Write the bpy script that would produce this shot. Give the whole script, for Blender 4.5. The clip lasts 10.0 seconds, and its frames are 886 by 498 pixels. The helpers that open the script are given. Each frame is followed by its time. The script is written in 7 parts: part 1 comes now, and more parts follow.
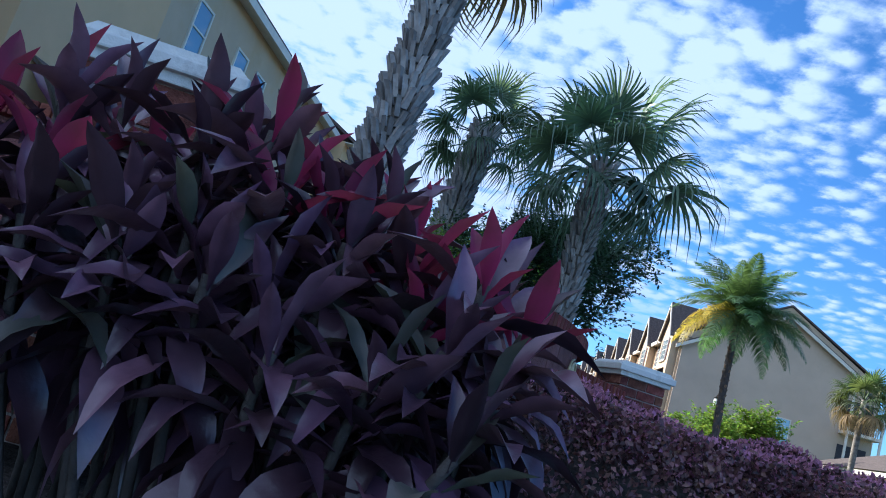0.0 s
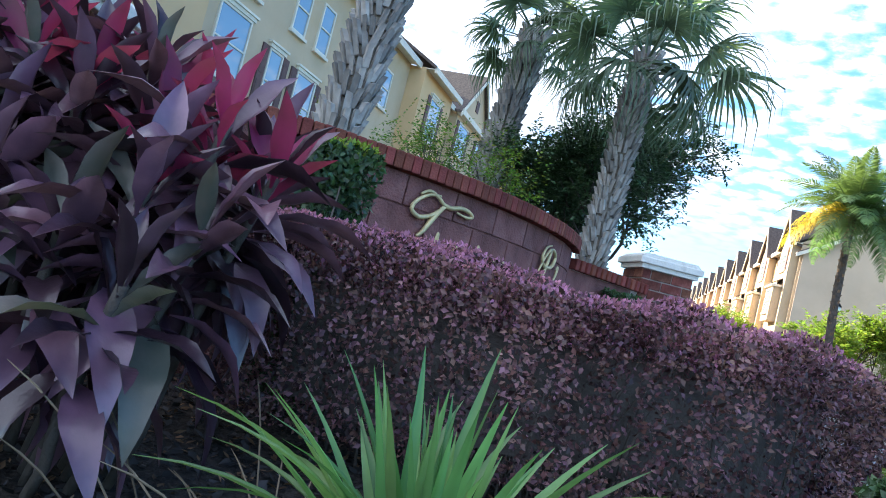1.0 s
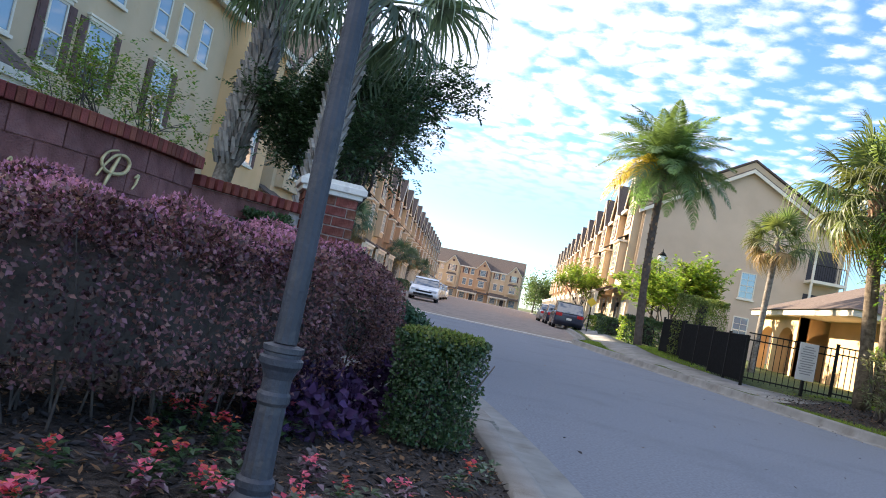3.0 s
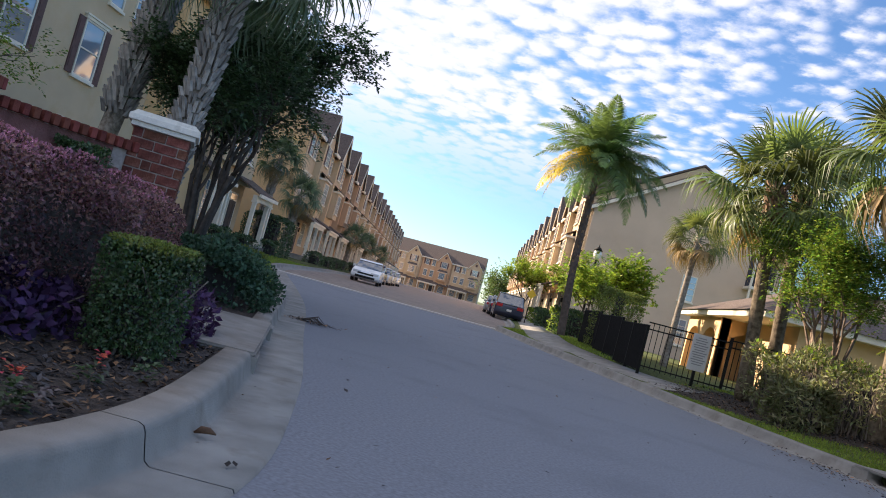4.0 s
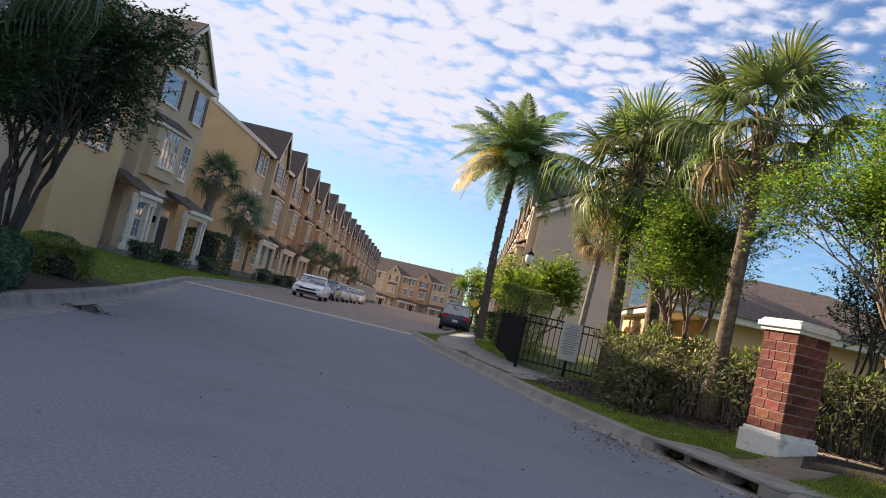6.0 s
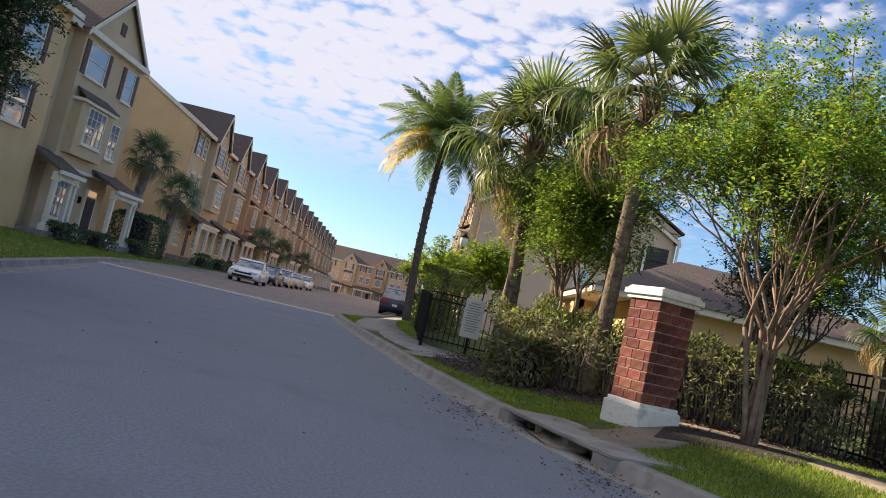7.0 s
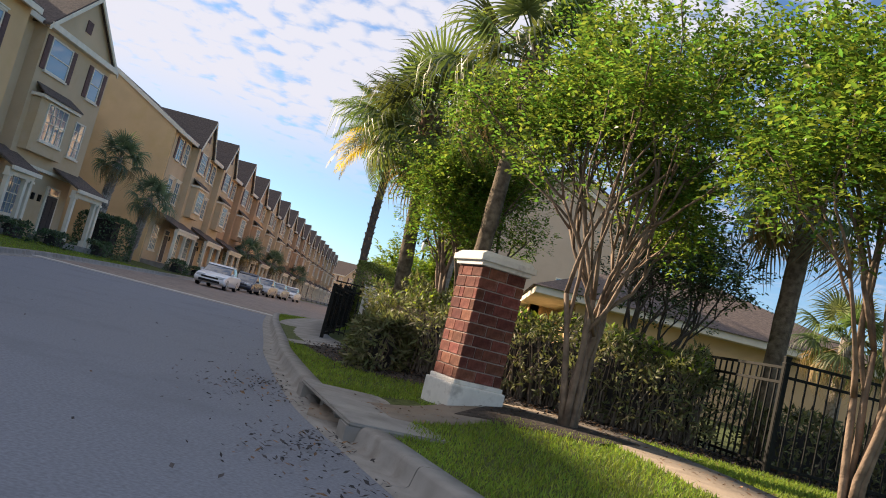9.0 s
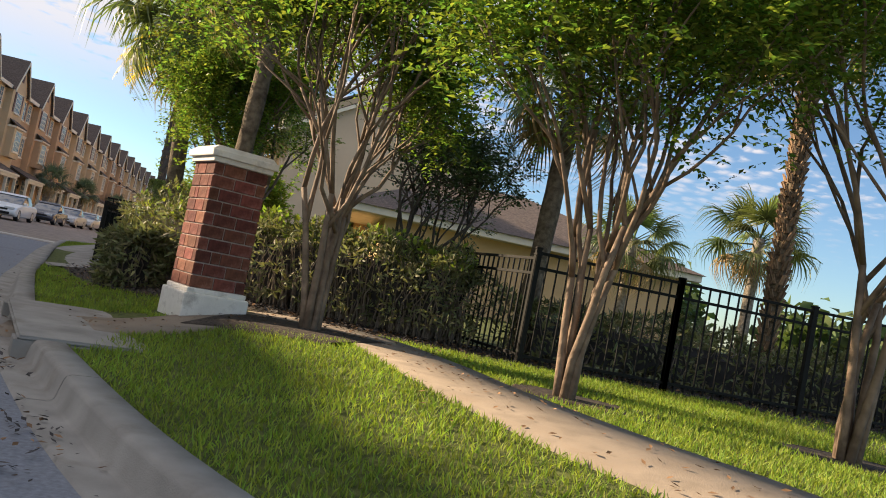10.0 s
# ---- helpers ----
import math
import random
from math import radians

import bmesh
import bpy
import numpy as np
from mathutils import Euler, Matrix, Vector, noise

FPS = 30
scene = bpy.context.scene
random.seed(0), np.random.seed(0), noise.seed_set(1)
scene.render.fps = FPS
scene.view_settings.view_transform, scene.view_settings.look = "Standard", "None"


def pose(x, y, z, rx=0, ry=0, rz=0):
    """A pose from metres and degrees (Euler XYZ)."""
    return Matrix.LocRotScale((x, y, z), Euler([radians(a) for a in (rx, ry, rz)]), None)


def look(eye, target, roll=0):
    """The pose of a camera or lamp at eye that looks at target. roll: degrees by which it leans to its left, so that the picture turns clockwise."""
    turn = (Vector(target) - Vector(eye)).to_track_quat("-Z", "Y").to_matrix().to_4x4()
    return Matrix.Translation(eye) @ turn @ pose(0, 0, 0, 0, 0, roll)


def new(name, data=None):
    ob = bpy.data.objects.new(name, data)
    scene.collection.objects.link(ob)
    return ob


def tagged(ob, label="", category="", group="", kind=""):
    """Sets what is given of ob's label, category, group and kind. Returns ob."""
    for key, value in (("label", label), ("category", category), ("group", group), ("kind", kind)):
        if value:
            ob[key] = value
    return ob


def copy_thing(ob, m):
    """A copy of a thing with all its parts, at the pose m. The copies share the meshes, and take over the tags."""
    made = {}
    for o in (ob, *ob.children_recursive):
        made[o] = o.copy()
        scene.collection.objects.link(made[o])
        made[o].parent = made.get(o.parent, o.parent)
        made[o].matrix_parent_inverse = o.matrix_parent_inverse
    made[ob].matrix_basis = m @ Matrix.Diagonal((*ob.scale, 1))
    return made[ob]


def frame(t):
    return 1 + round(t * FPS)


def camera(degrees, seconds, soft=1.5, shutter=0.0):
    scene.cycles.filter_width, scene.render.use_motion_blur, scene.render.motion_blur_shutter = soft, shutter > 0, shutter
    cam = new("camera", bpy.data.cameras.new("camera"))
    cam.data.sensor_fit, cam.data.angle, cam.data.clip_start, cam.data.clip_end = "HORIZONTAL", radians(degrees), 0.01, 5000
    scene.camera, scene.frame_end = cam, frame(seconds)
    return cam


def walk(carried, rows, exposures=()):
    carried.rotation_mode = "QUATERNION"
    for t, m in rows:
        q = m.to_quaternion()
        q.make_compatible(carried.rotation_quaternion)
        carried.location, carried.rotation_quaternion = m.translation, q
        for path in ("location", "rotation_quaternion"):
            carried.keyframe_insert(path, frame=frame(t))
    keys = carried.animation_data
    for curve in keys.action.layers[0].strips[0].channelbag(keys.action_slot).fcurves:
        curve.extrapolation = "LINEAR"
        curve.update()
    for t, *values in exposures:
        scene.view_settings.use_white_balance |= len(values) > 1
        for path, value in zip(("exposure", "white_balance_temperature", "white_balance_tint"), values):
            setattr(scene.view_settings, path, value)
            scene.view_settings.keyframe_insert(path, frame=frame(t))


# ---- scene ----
cam = camera(59.2, 10.0, soft=1.0)
PATH = [
    (0, (-0.109, -1.2, 0.933), (-0.419, 0.741, 1.302), 16.8),
    (0.5, (0.484, -1.027, 0.961), (0.066, 0.929, 0.999), 16.5),
    (1, (1.044, -0.859, 0.968), (0.49, 1.059, 1.086), 13.9),
    (1.5, (1.601, -0.71, 0.992), (1.078, 1.218, 1.092), 13.8),
    (2, (2.192, -0.508, 1.001), (1.682, 1.422, 1.127), 13.7),
    (2.5, (2.779, -0.38, 1.001), (2.358, 1.569, 1.152), 12.9),
    (3, (3.399, -0.188, 1.016), (3.127, 1.791, 1.123), 11.7),
    (3.2, (3.665, -0.2, 1.011), (3.442, 1.784, 1.121), 14.8),
    (4.3, (5.276, 0.149, 0.929), (5.093, 2.139, 1.026), 15.0),
    (4.5, (5.491, 0.221, 0.932), (5.3, 2.21, 1.015), 15.1),
    (5, (6.199, 0.282, 0.958), (6.006, 2.271, 1.04), 13.5),
    (5.2, (6.494, 0.302, 0.968), (6.264, 2.287, 1.054), 14.8),
    (6.3, (8.21, 0.99, 1.065), (8.078, 2.977, 1.247), 12.0),
    (6.5, (8.488, 1.091, 1.067), (8.394, 3.081, 1.237), 12.0),
    (7, (9.085, 1.331, 1.083), (9.014, 3.323, 1.245), 13.1),
    (7.5, (9.713, 1.567, 1.086), (9.676, 3.56, 1.244), 14.5),
    (8, (10.313, 1.848, 1.043), (10.253, 3.842, 1.18), 14.6),
    (8.5, (10.891, 2.078, 1.044), (10.824, 4.059, 1.312), 12.1),
    (9, (11.48, 2.418, 1.028), (11.369, 4.405, 1.234), 14.3),
    (9.5, (12.044, 2.704, 1.038), (12.025, 4.692, 1.252), 12.1),
    (10, (12.552, 2.939, 1.017), (12.88, 4.909, 1.124), 11.3),
]
EXPOSURES = [(0, 1.3, 4700, 12), (0.5, 2.0, 5350, 11), (1.0, 2.5, 5600, 11), (1.5, 2.55, 5800, 13), (2.0, 2.4, 5800, 15), (2.5, 2.22, 5900, 16), (3.2, 1.97, 6000, 17), (4.3, 1.42, 6200, 20), (6.5, 1.25, 6300, 20), (8.5, 1.22, 6300, 19), (10, 1.3, 6800, 17)]
walk(cam, [(t, look(eye, target, roll)) for t, eye, target, roll in PATH], EXPOSURES)

# ---- light ----
SUN_AZ, SUN_EL = -63.0, 22.0          # degrees; azimuth from +y, to the right positive
world = bpy.data.worlds.new("sky")
scene.world = world
world.use_nodes = True


def build_sky():
    nt = world.node_tree
    nt.nodes.clear()
    N, L = nt.nodes.new, nt.links.new
    out, bg = N("ShaderNodeOutputWorld"), N("ShaderNodeBackground")
    sky = N("ShaderNodeTexSky")
    sky.sky_type, sky.sun_disc = "NISHITA", False
    sky.sun_elevation, sky.sun_rotation = radians(SUN_EL), radians(SUN_AZ)
    sky.air_density, sky.dust_density, sky.ozone_density = 1.0, 0.3, 2.0
    co, sep = N("ShaderNodeTexCoord"), N("ShaderNodeSeparateXYZ")
    L(co.outputs["Generated"], sep.inputs[0])
    den = N("ShaderNodeMath"); den.operation = "ADD"; den.inputs[1].default_value = 0.12
    L(sep.outputs[2], den.inputs[0])
    mx = N("ShaderNodeMath"); mx.operation = "MAXIMUM"; mx.inputs[1].default_value = 0.03
    L(den.outputs[0], mx.inputs[0])
    px, py = N("ShaderNodeMath"), N("ShaderNodeMath")
    px.operation = py.operation = "DIVIDE"
    L(sep.outputs[0], px.inputs[0]); L(mx.outputs[0], px.inputs[1])
    L(sep.outputs[1], py.inputs[0]); L(mx.outputs[0], py.inputs[1])
    flat = N("ShaderNodeCombineXYZ")
    L(px.outputs[0], flat.inputs[0]); L(py.outputs[0], flat.inputs[1])

    def cloud(scale, detail, rough, warp):
        n = N("ShaderNodeTexNoise")
        n.inputs["Scale"].default_value, n.inputs["Detail"].default_value = scale, detail
        n.inputs["Roughness"].default_value, n.inputs["Distortion"].default_value = rough, warp
        L(flat.outputs[0], n.inputs["Vector"])
        return n
    puffs, banks = cloud(20.0, 6.0, 0.6, 0.0), cloud(0.8, 2.0, 0.5, 0.4)
    cells = N("ShaderNodeTexVoronoi")
    cells.feature = "SMOOTH_F1"
    cells.inputs["Scale"].default_value, cells.inputs["Smoothness"].default_value = 16.0, 0.5
    wv = N("ShaderNodeVectorMath"); wv.operation = "MULTIPLY_ADD"
    wv.inputs[1].default_value = (0.05, 0.05, 0.0)
    L(puffs.outputs["Color"], wv.inputs[0]); L(flat.outputs[0], wv.inputs[2])
    L(wv.outputs[0], cells.inputs["Vector"])
    a = N("ShaderNodeMath"); a.operation = "MULTIPLY_ADD"; a.inputs[1].default_value = 1.0
    L(puffs.outputs["Fac"], a.inputs[0])
    b = N("ShaderNodeMath"); b.operation = "MULTIPLY_ADD"; b.inputs[1].default_value = 1.5; b.inputs[2].default_value = -0.24
    L(banks.outputs["Fac"], b.inputs[0]); L(b.outputs[0], a.inputs[2])
    c = N("ShaderNodeMath"); c.operation = "MULTIPLY_ADD"; c.inputs[1].default_value = -1.05
    L(cells.outputs["Distance"], c.inputs[0]); L(a.outputs[0], c.inputs[2])
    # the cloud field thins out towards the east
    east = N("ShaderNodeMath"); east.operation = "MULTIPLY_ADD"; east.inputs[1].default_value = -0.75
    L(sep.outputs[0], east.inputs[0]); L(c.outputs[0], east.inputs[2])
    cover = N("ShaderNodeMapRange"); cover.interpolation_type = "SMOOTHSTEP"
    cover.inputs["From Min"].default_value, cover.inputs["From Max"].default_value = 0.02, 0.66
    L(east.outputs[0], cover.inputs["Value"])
    low = N("ShaderNodeMapRange"); low.interpolation_type = "SMOOTHSTEP"
    low.inputs["From Min"].default_value, low.inputs["From Max"].default_value = 0.10, 0.24
    L(sep.outputs[2], low.inputs["Value"])
    f = N("ShaderNodeMath"); f.operation = "MULTIPLY"
    L(cover.outputs[0], f.inputs[0]); L(low.outputs[0], f.inputs[1])
    # clouds: white on top of the sky's own light
    white = N("ShaderNodeMix"); white.data_type = "RGBA"
    white.inputs["A"].default_value, white.inputs["B"].default_value = (4.4, 4.9, 5.6, 1), (5.4, 5.6, 5.9, 1)
    L(f.outputs[0], white.inputs["Factor"])
    mix = N("ShaderNodeMix"); mix.data_type = "RGBA"
    L(f.outputs[0], mix.inputs["Factor"])
    tint = N("ShaderNodeMix"); tint.data_type, tint.blend_type = "RGBA", "MULTIPLY"
    tint.inputs["Factor"].default_value, tint.inputs["B"].default_value = 1.0, (0.80, 1.0, 1.13, 1)
    L(sky.outputs[0], tint.inputs["A"])
    L(tint.outputs["Result"], mix.inputs["A"]); L(white.outputs["Result"], mix.inputs["B"])
    L(mix.outputs["Result"], bg.inputs["Color"])
    bg.inputs["Strength"].default_value = 0.064
    L(bg.outputs[0], out.inputs["Surface"])


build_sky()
sun = new("sun", bpy.data.lights.new("sun", "SUN"))
sun.data.energy, sun.data.angle, sun.data.color = 5.0, radians(0.6), (1.0, 0.82, 0.56)
_az, _el = radians(SUN_AZ), radians(SUN_EL)
SUN_DIR = Vector((math.sin(_az) * math.cos(_el), math.cos(_az) * math.cos(_el), math.sin(_el)))
sun.matrix_world = look(SUN_DIR * 60, (0, 0, 0))

# ---- materials ----


def material(name, base, rough=0.8, vary=0.25, scale=6.0, bump=0.2, bump_scale=60.0, metal=0.0, spec=0.3, second=None,
             island=0.0, per_object=0.0, through_light=0.0, stain=None, stain_scale=1.5, hue=0.0):
    """A surface with variation at two scales, relief, and chance tints by piece or by object."""
    m = bpy.data.materials.new(name)
    m.use_nodes = True
    nt = m.node_tree
    N, L = nt.nodes.new, nt.links.new
    b, out = nt.nodes["Principled BSDF"], nt.nodes["Material Output"]
    b.inputs["Roughness"].default_value, b.inputs["Metallic"].default_value = rough, metal
    b.inputs["Specular IOR Level"].default_value = spec
    co = N("ShaderNodeTexCoord")
    n1 = N("ShaderNodeTexNoise")
    n1.inputs["Scale"].default_value, n1.inputs["Detail"].default_value = scale, 6.0
    L(co.outputs["Object"], n1.inputs["Vector"])
    dark = tuple(c * (1 - vary) for c in base)
    light = second or tuple(min(1, c * (1 + vary)) for c in base)
    ramp = N("ShaderNodeMix"); ramp.data_type = "RGBA"
    ramp.inputs["A"].default_value, ramp.inputs["B"].default_value = (*dark, 1), (*light, 1)
    rng = N("ShaderNodeMapRange")
    rng.inputs["From Min"].default_value, rng.inputs["From Max"].default_value = 0.3, 0.7
    L(n1.outputs["Fac"], rng.inputs["Value"]); L(rng.outputs[0], ramp.inputs["Factor"])
    col = ramp.outputs["Result"]
    n2 = N("ShaderNodeTexNoise")
    n2.inputs["Scale"].default_value, n2.inputs["Detail"].default_value = bump_scale, 3.0
    L(co.outputs["Object"], n2.inputs["Vector"])
    if stain:
        n3 = N("ShaderNodeTexNoise")
        n3.inputs["Scale"].default_value, n3.inputs["Detail"].default_value = stain_scale, 8.0
        n3.inputs["Roughness"].default_value = 0.65
        L(co.outputs["Object"], n3.inputs["Vector"])
        r3 = N("ShaderNodeMapRange")
        r3.inputs["From Min"].default_value, r3.inputs["From Max"].default_value = 0.52, 0.72
        r3.inputs["To Max"].default_value = 0.8
        L(n3.outputs["Fac"], r3.inputs["Value"])
        s = N("ShaderNodeMix"); s.data_type = "RGBA"
        s.inputs["B"].default_value = (*stain, 1)
        L(col, s.inputs["A"]); L(r3.outputs[0], s.inputs["Factor"])
        col = s.outputs["Result"]
    if island or per_object:
        src = N("ShaderNodeNewGeometry").outputs["Random Per Island"] if island else N("ShaderNodeObjectInfo").outputs["Random"]
        amount = island or per_object
        hs = N("ShaderNodeHueSaturation")
        v = N("ShaderNodeMapRange")
        v.inputs["To Min"].default_value, v.inputs["To Max"].default_value = 1 - amount, 1 + amount
        L(src, v.inputs["Value"]); L(v.outputs[0], hs.inputs["Value"])
        if hue:
            w = N("ShaderNodeMath"); w.operation = "MULTIPLY"; w.inputs[1].default_value = 7.31
            fr = N("ShaderNodeMath"); fr.operation = "FRACT"
            L(src, w.inputs[0]); L(w.outputs[0], fr.inputs[0])
            h = N("ShaderNodeMapRange")
            h.inputs["To Min"].default_value, h.inputs["To Max"].default_value = 0.5 - hue, 0.5 + hue
            L(fr.outputs[0], h.inputs["Value"]); L(h.outputs[0], hs.inputs["Hue"])
        L(col, hs.inputs["Color"])
        col = hs.outputs["Color"]
    L(col, b.inputs["Base Color"])
    if bump:
        bp = N("ShaderNodeBump")
        bp.inputs["Strength"].default_value, bp.inputs["Distance"].default_value = bump, 0.02
        L(n2.outputs["Fac"], bp.inputs["Height"]); L(bp.outputs[0], b.inputs["Normal"])
    if through_light:
        t, mixer = N("ShaderNodeBsdfTranslucent"), N("ShaderNodeMixShader")
        mixer.inputs[0].default_value = through_light
        bright = N("ShaderNodeMix"); bright.data_type, bright.blend_type = "RGBA", "MULTIPLY"
        bright.inputs["Factor"].default_value, bright.inputs["B"].default_value = 1.0, (1.5, 1.6, 0.9, 1)
        L(col, bright.inputs["A"]); L(bright.outputs["Result"], t.inputs["Color"])
        L(b.outputs[0], mixer.inputs[1]); L(t.outputs[0], mixer.inputs[2]); L(mixer.outputs[0], out.inputs["Surface"])
    return m


def glass_pane(name, tint):
    m = bpy.data.materials.new(name)
    m.use_nodes = True
    nt = m.node_tree
    b = nt.nodes["Principled BSDF"]
    n = nt.nodes.new("ShaderNodeTexNoise")
    co = nt.nodes.new("ShaderNodeTexCoord")
    nt.links.new(co.outputs["Object"], n.inputs["Vector"])
    n.inputs["Scale"].default_value = 0.7
    bp = nt.nodes.new("ShaderNodeBump")
    bp.inputs["Strength"].default_value, bp.inputs["Distance"].default_value = 0.12, 0.02
    nt.links.new(n.outputs["Fac"], bp.inputs["Height"]); nt.links.new(bp.outputs[0], b.inputs["Normal"])
    b.inputs["Base Color"].default_value = (*tint, 1)
    b.inputs["Roughness"].default_value, b.inputs["Specular IOR Level"].default_value = 0.04, 1.0
    b.inputs["IOR"].default_value = 1.9
    return m


